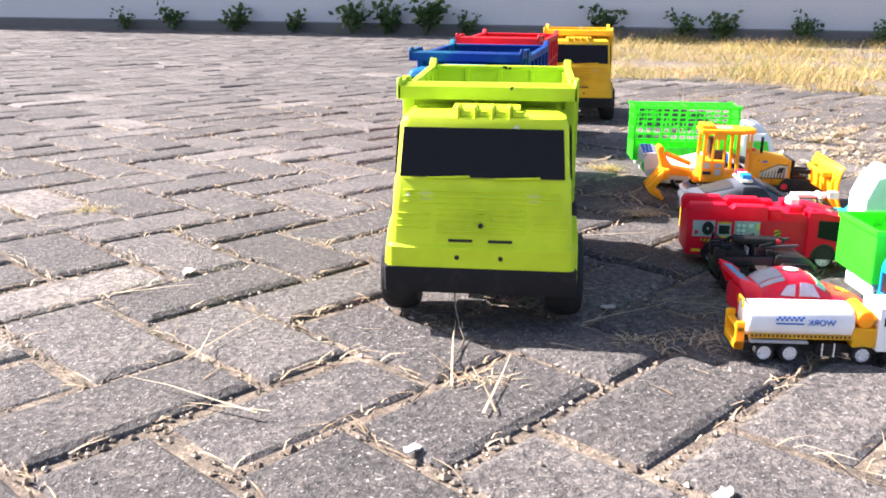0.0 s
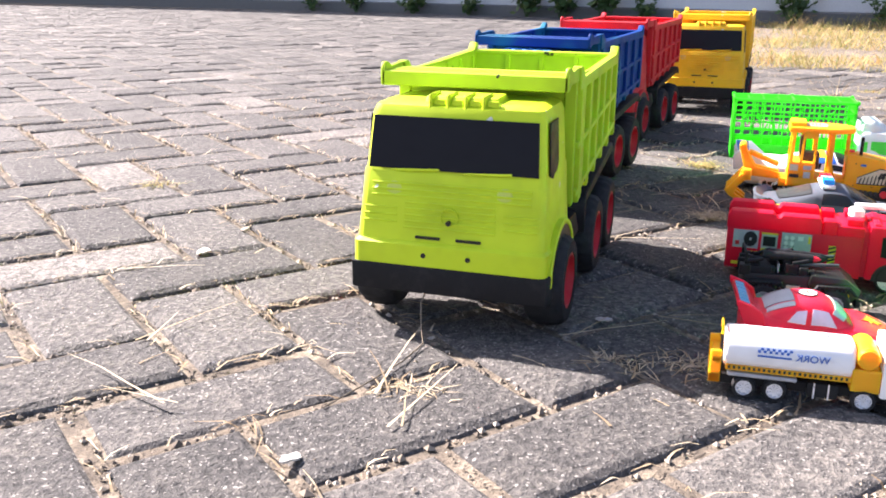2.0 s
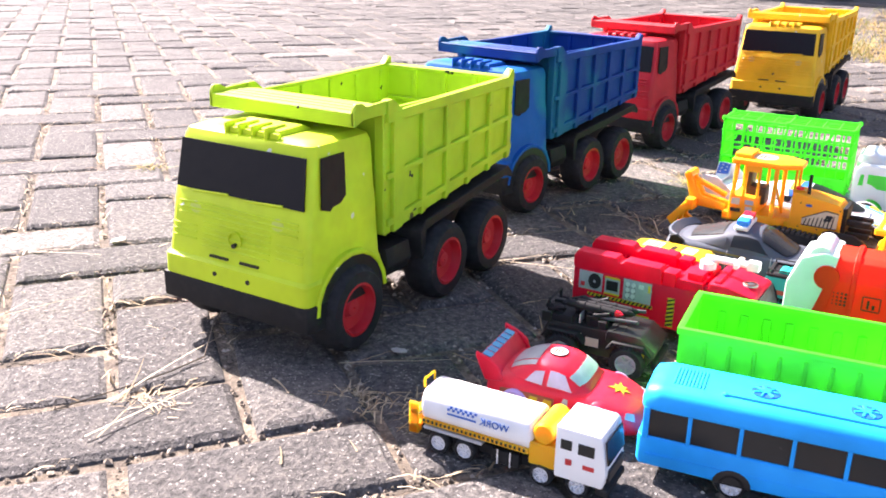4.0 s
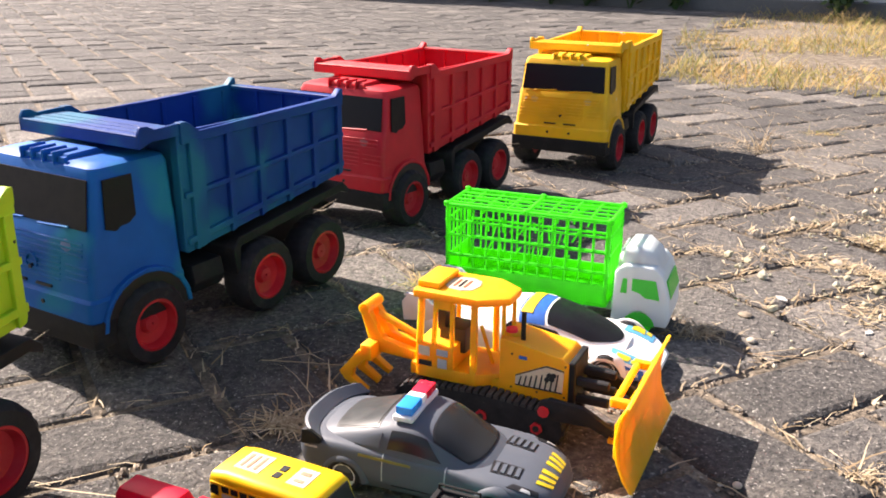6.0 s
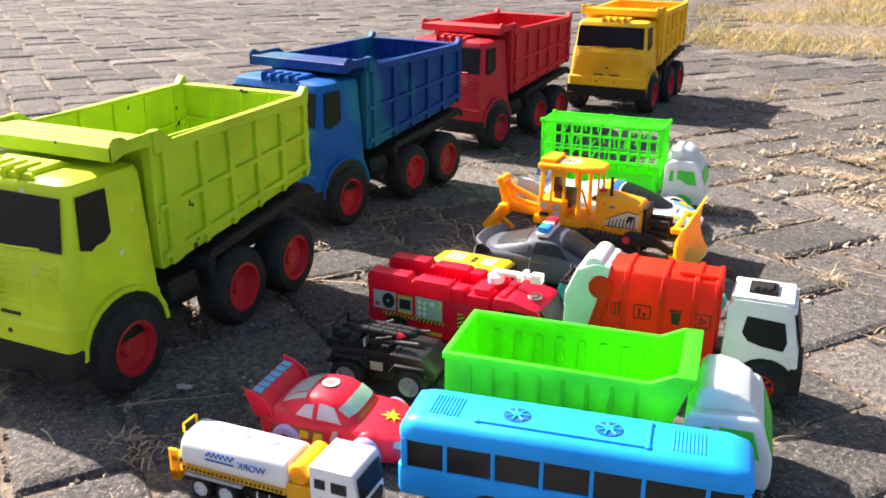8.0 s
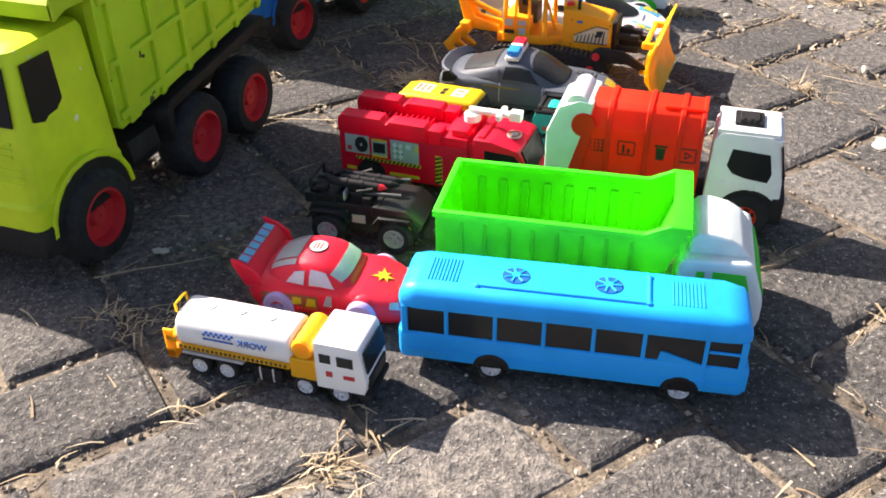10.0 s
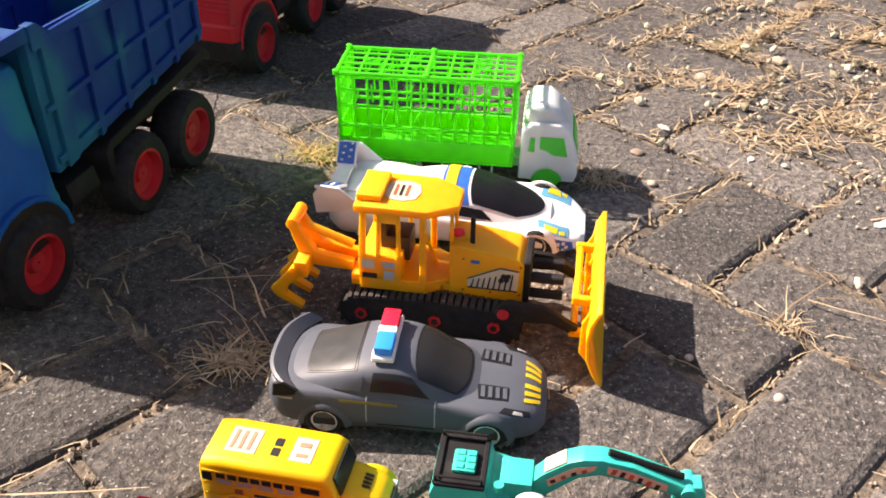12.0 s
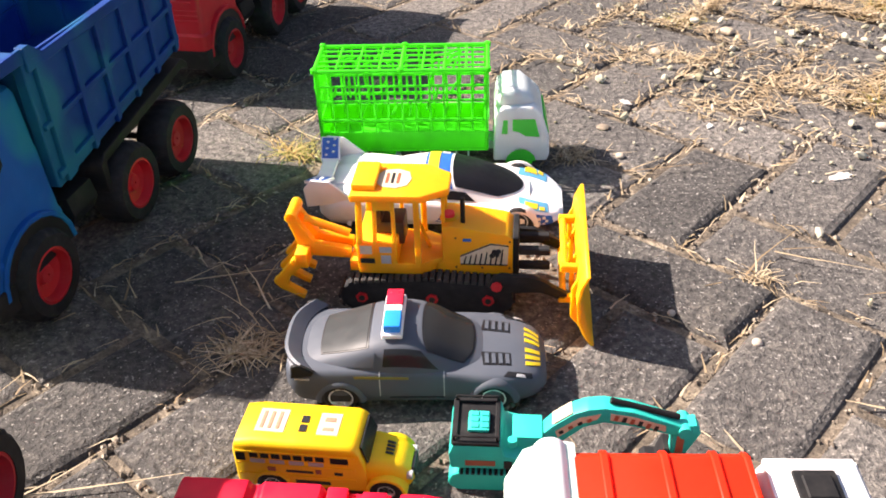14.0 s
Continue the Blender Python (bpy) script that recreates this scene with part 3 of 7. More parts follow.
def hazard(parent, x0, x1, z0, z1, y, n, upright=False):
    """A yellow strip with slanted black bars, on the -y side."""
    part("hazard_strip", box(B(), x0, x1, y - 0.0004, y, z0, z1), P_YELLOW, parent, "yellow hazard strip", 0)
    bm = B()
    for k in range(n):
        if upright:
            a = z0 + (z1 - z0) * k / n
            q = [(x0, a), (x1, a + 0.6 * (z1 - z0) / n), (x1, a + 1.05 * (z1 - z0) / n), (x0, a + 0.45 * (z1 - z0) / n)]
            q = [(u, min(v, z1)) for u, v in q]
        else:
            a = x0 + (x1 - x0) * k / n
            d = (x1 - x0) / n
            q = [(a, z0), (a + 0.45 * d, z0), (a + 0.95 * d, z1), (a + 0.5 * d, z1)]
        prism(bm, q, "y", y - 0.0008, y - 0.0003)
    part("hazard_bars", bm, P_BLACK, parent, "black slanted hazard bars", 0)


def toy_bus(m):
    t = thing("toy_bus", m, "sky blue plastic toy coach with dark windows and roof vents", "toy bus")
    hw = 0.029
    low = [(-0.125, 0.025, 0.014, 0.036, 0.002), (-0.122, 0.0285, 0.0115, 0.036, 0.002), (-0.06, hw, 0.011, 0.036, 0.002), (0.06, hw, 0.011, 0.036, 0.002), (0.120, 0.0285, 0.0115, 0.036, 0.002), (0.125, 0.026, 0.014, 0.034, 0.002)]
    blob("lower_body", low, CYAN, t)
    top = [(-0.124, 0.024, 0.0585, 0.068, 0.004), (-0.121, 0.0275, 0.058, 0.074, 0.010), (-0.11, hw, 0.058, 0.0765, 0.011), (0.105, hw, 0.058, 0.0765, 0.011), (0.119, 0.0275, 0.058, 0.073, 0.010), (0.123, 0.024, 0.0585, 0.066, 0.004)]
    roof = blob("roof", top, CYAN, t)
    part("glazing", box(B(), -0.1205, 0.1195, -hw + 0.0022, hw - 0.0022, 0.034, 0.060), SMOKE, t, "dark window band", 0)
    xs = [-0.1195, -0.0885, -0.053, -0.018, 0.017, 0.052, 0.094, 0.119]
    for s in (-1, 1):
        for i, x in enumerate(xs):
            w = 0.0030 if 0 < i < len(xs) - 1 else 0.0045
            a, b = sorted((s * (hw - 0.0026), s * (hw - 0.0003)))
            part("window_pillar", box(B(), x - w / 2, x + w / 2, a, b, 0.034, 0.060, 0.0005, 1), CYAN, t)
        a, b = sorted((s * (hw - 0.0025), s * (hw - 0.0006)))
        part("swept_panel", prism(B(), [(0.062, 0.035), (0.095, 0.035), (0.090, 0.0365), (0.066, 0.044), (0.0635, 0.044)], "y", a, b), CYAN, t)
        part("door_bar", box(B(), 0.096, 0.119, a, b, 0.0475, 0.0495, 0.0004, 1), CYAN, t)
        part("door_frame", box(B(), 0.0955, 0.0975, s * hw - 0.0004, s * hw + 0.0004, 0.015, 0.036), CYAN, t)
    part("skirt_groove", box(B(), -0.118, 0.118, -hw - 0.0004, hw + 0.0004, 0.0215, 0.0222), CYAN, t)
    for s in (-1, 1):
        for x in (-0.055, 0.08):
            prof = [(x + 0.0135 * math.cos(math.pi * k / 10), 0.011 + 0.0125 * math.sin(math.pi * k / 10)) for k in range(11)]
            a, b = sorted((s * (hw - 0.01), s * (hw + 0.0005)))
            # no hollow is cut: black stands for the arch's shade
            part("arch_fill", prism(B(), prof, "y", a, b), P_BLACK, t, "black fill for the shade under the wheel arch")
            wheel(t, x, s * (hw - 0.004), 0.0105, 0.0105, 0.009, "y", s, rim=CHROME, rim_r=0.72, spokes=10)
    # roof details
    bm = B()
    for a, b in (((-0.068, -0.0165), (0.052, -0.0165)), ((0.052, -0.0165), (0.052, 0.015))):
        rod(bm, (*a, 0.0768), (*b, 0.0768), 0.0017, 8)
    for x, y in ((-0.068, -0.0165), (0.052, -0.0165), (0.052, 0.015)):
        lathe(bm, [(0.0003, 0.0788), (0.0022, 0.078), (0.003, 0.0755), (0.0003, 0.075)], (x, y, 0), "z", 12)
    part("roof_rail", bm, CYAN, roof)
    for x in (-0.042, 0.024):
        # disc lies on the roof; its darker blue paints the recess shade
        part("vent_well", disc(B(), (x, 0.0, 0.0766), 0.0100, 0.0010, "z", 24), flat_print("blue_vent_shade", (0.003, 0.11, 0.34)), roof, "round fan vent, recess shade put into its darker blue")
        for k in range(7):
            a = 2 * math.pi * k / 7
            part("vent_blade", rod(B(), (x, 0, 0.0772), (x + 0.0088 * math.cos(a), 0.0088 * math.sin(a), 0.0772), 0.0011, 5), CYAN, roof)
        part("vent_hub", disc(B(), (x, 0, 0.0774), 0.0032, 0.0016, "z", 14), CYAN, roof)
    for x0 in (-0.105, 0.068):
        for k in range(9):
            x = x0 + 0.0026 * k
            part("vent_slat", box(B(), x, x + 0.0013, -0.015, 0.013, 0.0758, 0.0773, 0.0003, 1), CYAN, roof)
    return t


def toy_tanker(m):
    t = thing("toy_tanker_truck", m, "white and amber toy road tanker with mirrored lettering", "toy truck")
    hw = 0.0195
    part("chassis", box(B(), -0.085, 0.080, -0.013, 0.013, 0.009, 0.018, 0.001, 1), BLACK, t, "black underframe")
    secs = []
    for x, k in ((-0.0755, 0.86), (-0.074, 0.97), (-0.072, 1.0), (0.020, 1.0), (0.0225, 0.97), (0.024, 0.86)):
        secs.append([Vector((x, hw * k * sg_c, 0.0385 + 0.0155 * k * sg_s)) for sg_c, sg_s in [(math.copysign(abs(math.cos(a)) ** 0.7, math.cos(a)), math.copysign(abs(math.sin(a)) ** 0.7, math.sin(a))) for a in [2 * math.pi * q / 28 for q in range(28)]]])
    tank = part("tank", loft(B(), secs), WHITE, t, "white elliptical tank", 50)
    for x in (-0.052, -0.026, 0.0):
        part("hatch", disc(B(), (x, 0.001, 0.0543), 0.0042, 0.0014, "z", 18), WHITE, tank)
    for s in (-1, 1):
        a, b = sorted((s * 0.0165, s * 0.0205))
        part("trim", box(B(), -0.074, 0.022, a, b, 0.0245, 0.0285, 0.0006, 1), AMBER, t, "amber side rail")
        bm = B()
        for k in range(24):
            x = -0.072 + k * 0.0039
            box(bm, x, x + 0.0019, min(s * 0.0203, s * 0.0209), max(s * 0.0203, s * 0.0209), 0.0262, 0.0285)
        part("trim_teeth", bm, P_BLACK, t, "dark row of small marks", 0)
    # lettering on the shoulder of the tank, mirrored as moulded
    lm = Matrix.Translation((-0.0080, -0.0200, 0.0405)) @ Matrix.Rotation(radians(87), 4, "X") @ Matrix.Diagonal((-1, 1, 1, 1))
    lettering("lettering", "WORK", 0.0082, lm, P_BLUE, tank)
    bm = B()
    for k in range(12):
        for j in range(2):
            if (k + j) % 2:
                continue
            box(bm, -0.050 + k * 0.0022, -0.0478 + k * 0.0022, 0, 0.002, 0, 0.0004, m=Matrix.Translation((0, -0.0197 + 0.0004 * j, 0.0420 + 0.0020 * j)) @ Matrix.Rotation(radians(84), 4, "X"))
    part("checker_print", bm, P_BLUE, tank, "blue chequered band", 0)
    part("bar_print", box(B(), -0.050, -0.024, 0, 0.0014, 0, 0.0004, m=Matrix.Translation((0, -0.0199, 0.0385)) @ Matrix.Rotation(radians(88), 4, "X")), P_BLUE, tank, "small blue bar of print", 0)
    part("spare_barrel", lathe(B(), [(0.0003, -0.019), (0.0075, -0.019), (0.009, -0.017), (0.009, 0.017), (0.0075, 0.019), (0.0003, 0.019)], (0.033, 0, 0.0445), "y", 24), AMBER, t, "amber cross barrel")
    part("deck", box(B(), 0.022, 0.044, -0.0195, 0.0195, 0.017, 0.036, 0.001, 1), AMBER, t, "amber deck behind the cab")
    cab = part("cab", prism(B(), [(0.044, 0.014), (0.083, 0.014), (0.0855, 0.026), (0.081, 0.0545), (0.078, 0.057), (0.044, 0.057)], "y", -0.021, 0.021, 0.0018), WHITE, t)
    for s in (-1, 1):
        sticker("side_window", cab, SMOKE, 0.0485, 0.0575, 0.0395, 0.0475, s * 0.021, s, "dark side window")
        sticker("side_window", cab, SMOKE, 0.0625, 0.0755, 0.0385, 0.0475, s * 0.021, s, "dark side window")
        sticker("door_mark", cab, P_RED, 0.053, 0.058, 0.027, 0.032, s * 0.021, s, "small red printed mark")
        sticker("door_mark", cab, P_RED, 0.067, 0.076, 0.027, 0.0305, s * 0.021, s, "small red printed mark")
        for x in (-0.005, 0.006):
            a, b = sorted((s * 0.0185, s * 0.0195))
            part("strap", box(B(), x, x + 0.0012, a, b, 0.0075, 0.0205), CHROME, t, "chrome tank strap", 0)
        a, b = sorted((s * 0.012, s * 0.019))
        part("side_tank", box(B(), -0.010, 0.014, a, b, 0.008, 0.020, 0.002), BLACK, t)
        a, b = sorted((s * 0.012, s * 0.0205))
        part("mudguard", box(B(), -0.072, -0.018, a, b, 0.0195, 0.0225, 0.0008, 1), P_SILVER, t, "grey mudguard plate")
    bm = loft(B(), [[Vector(p) for p in ((0.0851, -0.0185, 0.034), (0.0851, 0.0185, 0.034), (0.0822, 0.0175, 0.052), (0.0822, -0.0175, 0.052))], [Vector(p) for p in ((0.0862, -0.0185, 0.034), (0.0862, 0.0185, 0.034), (0.0833, 0.0175, 0.052), (0.0833, -0.0175, 0.052))]])
    part("windscreen", bm, SMOKE, cab, "dark windscreen", 0)
    part("grille", box(B(), 0.084, 0.0868, -0.0165, 0.0165, 0.0185, 0.0285, 0.0006, 1), P_BLACK, cab, "dark grille")
    part("roof_mark", box(B(), 0.066, 0.070, -0.004, 0.0, 0.0568, 0.0575), WHITE, cab)
    part("bumper", box(B(), 0.078, 0.0875, -0.0205, 0.0205, 0.008, 0.014, 0.001, 1), BLACK, t)
    # rear frame
    bm = box(B(), -0.0865, -0.0775, -0.0195, -0.0165, 0.012, 0.040, 0.0008, 1)
    box(bm, -0.0865, -0.0775, 0.0165, 0.0195, 0.012, 0.040, 0.0008, 1)
    box(bm, -0.0865, -0.0775, -0.0195, 0.0195, 0.0125, 0.020, 0.0008, 1)
    box(bm, -0.0845, -0.078, -0.0195, 0.0195, 0.030, 0.0335, 0.0008, 1)
    part("rear_frame", bm, AMBER, t, "amber rear frame")
    bm = B()
    for a, b in (((-0.078, -0.008, 0.050), (-0.078, -0.008, 0.0575)), ((-0.078, 0.008, 0.050), (-0.078, 0.008, 0.0575)), ((-0.078, -0.008, 0.0575), (-0.078, 0.008, 0.0575))):
        rod(bm, a, b, 0.0011, 6)
    part("rear_handle", bm, AMBER, t, "amber rear handle")
    for x in (-0.058, -0.034, 0.033, 0.063):
        for s in (-1, 1):
            wheel(t, x, s * 0.0155, 0.0098, 0.0098, 0.0085, "y", s, rim=CHROME, rim_r=0.66, spokes=8)
    return t


class Shell:
    """A smooth car shell through stations (x, [(y, z) from the sill up to the middle of the top]); panes are laid on it by (x, v), v from 0 at the sill to 1 on top."""

    def __init__(self, stations):
        self.xs = np.array([x for x, _ in stations])
        self.p = np.array([[(y, z) for y, z in half] for _, half in stations])

    @staticmethod
    def spline(k, q, t):
        i = int(min(max(np.searchsorted(k, t) - 1, 0), len(k) - 2))
        h = k[i + 1] - k[i]
        u = min(max((t - k[i]) / h, 0.0), 1.0)
        d = [(q[min(j + 1, len(k) - 1)] - q[max(j - 1, 0)]) / (k[min(j + 1, len(k) - 1)] - k[max(j - 1, 0)]) * h for j in (i, i + 1)]
        return (2 * u ** 3 - 3 * u ** 2 + 1) * q[i] + (u ** 3 - 2 * u ** 2 + u) * d[0] + (3 * u ** 2 - 2 * u ** 3) * q[i + 1] + (u ** 3 - u ** 2) * d[1]

    def at(self, x, v, side=1, lift=0.0):
        col = self.spline(self.xs, self.p, x)
        y, z = self.spline(np.linspace(0, 1, len(col)), col, v)
        p = Vector((x, side * y, z))
        if lift:
            e = 0.01
            a = self.at(x + 0.001, v, side) - self.at(x - 0.001, v, side)
            b = self.at(x, min(v + e, 1), side) - self.at(x, max(v - e, 0), side)
            n = (a.cross(b) * side).normalized()
            p = p + (n if n.dot(Vector((0, side * 0.2, 1))) > 0 else -n) * lift
        return p

    def skin(self, nx=36, nv=12):
        rings = []
        for i in range(nx + 1):
            x = self.xs[0] + (self.xs[-1] - self.xs[0]) * i / nx
            left = [self.at(x, j / nv, 1) for j in range(nv + 1)]
            right = [self.at(x, j / nv, -1) for j in range(nv - 1, -1, -1)]
            rings.append(left + right)
        return loft(B(), rings)

    def slab(self, grid, lift):
        """A thin raised plate over a grid of (x, v, side)."""
        rows, cols = len(grid), len(grid[0])
        bm = B()
        top = [[bm.verts.new(self.at(x, v, sd, lift)) for x, v, sd in r] for r in grid]
        bot = [[bm.verts.new(self.at(x, v, sd, -0.0004)) for x, v, sd in r] for r in grid]
        for i in range(rows - 1):
            for j in range(cols - 1):
                bm.faces.new((top[i][j], top[i][j + 1], top[i + 1][j + 1], top[i + 1][j]))
        rim = [(0, j) for j in range(cols)] + [(i, cols - 1) for i in range(1, rows)] + [(rows - 1, j) for j in range(cols - 2, -1, -1)] + [(i, 0) for i in range(rows - 2, 0, -1)]
        for (a, b), (c, d) in zip(rim, rim[1:] + rim[:1]):
            bm.faces.new((top[a][b], bot[a][b], bot[c][d], top[c][d]))
        return bm

    def side_pane(self, corners, side, lift=0.0007, n=6):
        """corners: (x, v) rear low, front low, front high, rear high."""
        a, b, c, d = [np.array(q) for q in corners]
        grid = []
        for j in range(n + 1):
            w = j / n
            lo, hi = a + (d - a) * w, b + (c - b) * w
            grid.append([(*(lo + (hi - lo) * i / n), side) for i in range(n + 1)])
        return self.slab(grid, lift)

    def cross_pane(self, back, front, v0, lift=0.0007, n=14, m=8, sag=0.0):
        """A pane right across the top: back and front are (x in the middle, x at the edges), v0 the v of its edges at back and front."""
        grid = []
        for j in range(n + 1):
            w = -1 + 2 * j / n
            xb, xf = back[0] + (back[1] - back[0]) * w * w, front[0] + (front[1] - front[0]) * w * w
            row = []
            for i in range(m + 1):
                f = i / m
                row.append((xb + (xf - xb) * f, 1 - abs(w) * (1 - (v0[0] + (v0[1] - v0[0]) * f)), 1 if w >= 0 else -1))
            grid.append(row)
        return self.slab(grid, lift)


def bulge(x, z, y, r, side, out):
    """A swollen wheel arch: half a ring that swells outwards."""
    rings = []
    for k in range(15):
        a = math.pi * k / 14
        ring = []
        for j in range(6):
            b = math.pi / 2 * j / 5
            q = r * (0.82 + 0.30 * math.sin(b))
            ring.append(Vector((x + q * math.cos(a), side * (y - 0.006 + (out + 0.006) * math.cos(b)), z + q * math.sin(a))))
        ring.append(Vector((x + 0.82 * r * math.cos(a), side * (y - 0.010), z + 0.82 * r * math.sin(a))))
        rings.append(ring)
    return loft(B(), rings)


def toy_race_car(m):
    t = thing("toy_race_car", m, "glossy red plastic toy race car with lilac wheels", "toy car")
    body = Shell([(-0.070, [(0.022, 0.010), (0.028, 0.016), (0.029, 0.026), (0.022, 0.033), (0.0, 0.034)]),
                  (-0.062, [(0.029, 0.008), (0.034, 0.016), (0.034, 0.029), (0.026, 0.036), (0.0, 0.0375)]),
                  (-0.040, [(0.030, 0.007), (0.0365, 0.018), (0.0355, 0.031), (0.026, 0.037), (0.0, 0.039)]),
                  (-0.008, [(0.029, 0.007), (0.0330, 0.017), (0.0320, 0.028), (0.025, 0.033), (0.0, 0.036)]),
                  (0.022, [(0.029, 0.007), (0.0340, 0.017), (0.0335, 0.028), (0.025, 0.0335), (0.0, 0.035)]),
                  (0.044, [(0.030, 0.007), (0.0355, 0.016), (0.0335, 0.0265), (0.024, 0.0310), (0.0, 0.0325)]),
                  (0.064, [(0.027, 0.007), (0.031, 0.014), (0.0275, 0.0215), (0.019, 0.0250), (0.0, 0.0265)]),
                  (0.073, [(0.020, 0.008), (0.0225, 0.012), (0.019, 0.017), (0.012, 0.0195), (0.0, 0.0205)]),
                  (0.076, [(0.012, 0.010), (0.014, 0.012), (0.011, 0.015), (0.007, 0.016), (0.0, 0.0165)])])
    b = part("body", body.skin(), CARRED, t, smooth=60)
    top = Shell([(-0.056, [(0.0300, 0.030), (0.027, 0.0335), (0.022, 0.0355), (0.014, 0.037), (0.0, 0.038)]),
                 (-0.040, [(0.0310, 0.030), (0.0285, 0.037), (0.0240, 0.0425), (0.016, 0.0455), (0.0, 0.0465)]),
                 (-0.022, [(0.0310, 0.029), (0.0285, 0.039), (0.0245, 0.0465), (0.017, 0.0500), (0.0, 0.0515)]),
                 (-0.002, [(0.0305, 0.029), (0.0280, 0.039), (0.0240, 0.0465), (0.017, 0.0500), (0.0, 0.0518)]),
                 (0.010, [(0.0300, 0.029), (0.0275, 0.0365), (0.0235, 0.0425), (0.016, 0.0455), (0.0, 0.0472)]),
                 (0.026, [(0.0280, 0.028), (0.0250, 0.0315), (0.0210, 0.0338), (0.014, 0.0352), (0.0, 0.0360)])])
    c = part("cabin", top.skin(28, 10), CARRED, b, smooth=60)
    part("windscreen", top.cross_pane((0.0105, 0.0065), (0.0215, 0.0165), (0.46, 0.40)), flat_print("pale_window", (0.50, 0.66, 0.56), 0.3), c, "pale greenish windscreen panel")
    pale = flat_print("pale_lilac_window", (0.66, 0.60, 0.70), 0.3)
    for s in (-1, 1):
        part("side_window", top.side_pane(((-0.012, 0.12), (0.011, 0.12), (0.003, 0.44), (-0.011, 0.46)), s), pale, c, "pale side window")
        part("side_window", top.side_pane(((-0.033, 0.16), (-0.017, 0.12), (-0.016, 0.42), (-0.025, 0.40)), s), pale, c, "pale side window")
        part("rear_stripe", top.side_pane(((-0.050, 0.58), (-0.026, 0.58), (-0.026, 0.74), (-0.050, 0.74)), s), P_SILVER, c, "pale rear window panel")
    part("rear_stripe", top.cross_pane((-0.051, -0.051), (-0.026, -0.026), (0.79, 0.79)), P_SILVER, c, "pale rear window panel")
    part("roof_roundel", disc(B(), (-0.012, 0, 0.0520), 0.0088, 0.0012, "z", 26), P_BLACK, c, "round sticker rim")
    part("roof_roundel", disc(B(), (-0.012, 0, 0.0523), 0.0080, 0.0012, "z", 26), P_WHITE, c, "round white roof sticker")
    for k in range(3):
        part("roundel_bar", box(B(), -0.0160 + 0.0030 * k, -0.0144 + 0.0030 * k, -0.0045, 0.0045, 0.0528, 0.0532), P_RUST, c, "dark bar of print", 0)
    for dx, dy, r, mm in ((0, 0, 0.0105, P_RUST), (0, 0, 0.0092, P_YELLOW)):
        star = [Vector((0.047 + q * math.cos(a), q * math.sin(a), body.at(0.047 + q * math.cos(a), 1 - 0.25 * abs(q * math.sin(a)) / 0.024).z)) for q, a in [((r if k % 2 == 0 else r * 0.42) * (1 + 0.25 * math.sin(5 * k)), 2 * math.pi * k / 14) for k in range(14)]]
        lift = 0.0005 if mm is P_RUST else 0.0010
        part("bonnet_splash", loft(B(), [[p - Vector((0, 0, 0.001)) for p in star], [p + Vector((0, 0, lift)) for p in star]]), mm, b, "yellow and dark red splash print on the bonnet", 0)
    for s in (-1, 1):
        for x0, x1, v0, v1, mm in ((-0.058, -0.004, 0.22, 0.44, P_RUST), (-0.030, -0.019, 0.16, 0.40, P_YELLOW), (-0.017, -0.006, 0.16, 0.40, P_YELLOW), (0.001, 0.009, 0.30, 0.50, P_SILVER)):
            part("side_print", body.side_pane(((x0, v0), (x1, v0), (x1, v1), (x0 + 0.004, v1)), s, 0.0005 if mm is P_RUST else 0.0010), mm, b, "bar of side print")
        part("headlamp", body.side_pane(((0.060, 0.46), (0.068, 0.46), (0.066, 0.66), (0.060, 0.62)), s), P_SILVER, b, "pale printed headlamp")
        part("wheel_arch", bulge(-0.040, 0.0125, 0.0345, 0.0175, s, 0.0020), CARRED, b)
        part("wheel_arch", bulge(0.036, 0.0125, 0.0340, 0.0170, s, 0.0015), CARRED, b)
    # rear wing: a tilted board that grows out of the tail, with swept ends
    wing = part("rear_wing", prism(B(), [(-0.078, 0.0455), (-0.062, 0.0360), (-0.056, 0.0360), (-0.066, 0.0475), (-0.077, 0.0500)], "y", -0.034, 0.034, 0.0012), CARRED, t)
    for s in (-1, 1):
        part("wing_end", prism(B(), [(-0.080, 0.0490), (-0.070, 0.030), (-0.052, 0.032), (-0.056, 0.0430), (-0.066, 0.0490), (-0.080, 0.0535)], "y", s * 0.0345 - 0.0016, s * 0.0345 + 0.0016, 0.0010, 1), CARRED, wing)
    for k in range(6):
        y = -0.0300 + k * 0.0102
        lo = [Vector(p) for p in ((-0.0755, y, 0.0500), (-0.0755, y + 0.0078, 0.0500), (-0.0672, y + 0.0078, 0.0482), (-0.0672, y, 0.0482))]
        part("wing_print", loft(B(), [[p - Vector((0, 0, 0.001)) for p in lo], [p + Vector((0, 0, 0.0006)) for p in lo]]), WING_BLUE, wing, "sky blue printed panel", 0)
    for x in (-0.040, 0.036):
        for s in (-1, 1):
            wheel(t, x, s * 0.0335, 0.0145, 0.0145, 0.013, "y", s, tyre=LILAC, rim=LILAC, rim_r=0.55, spokes=0)
    return t


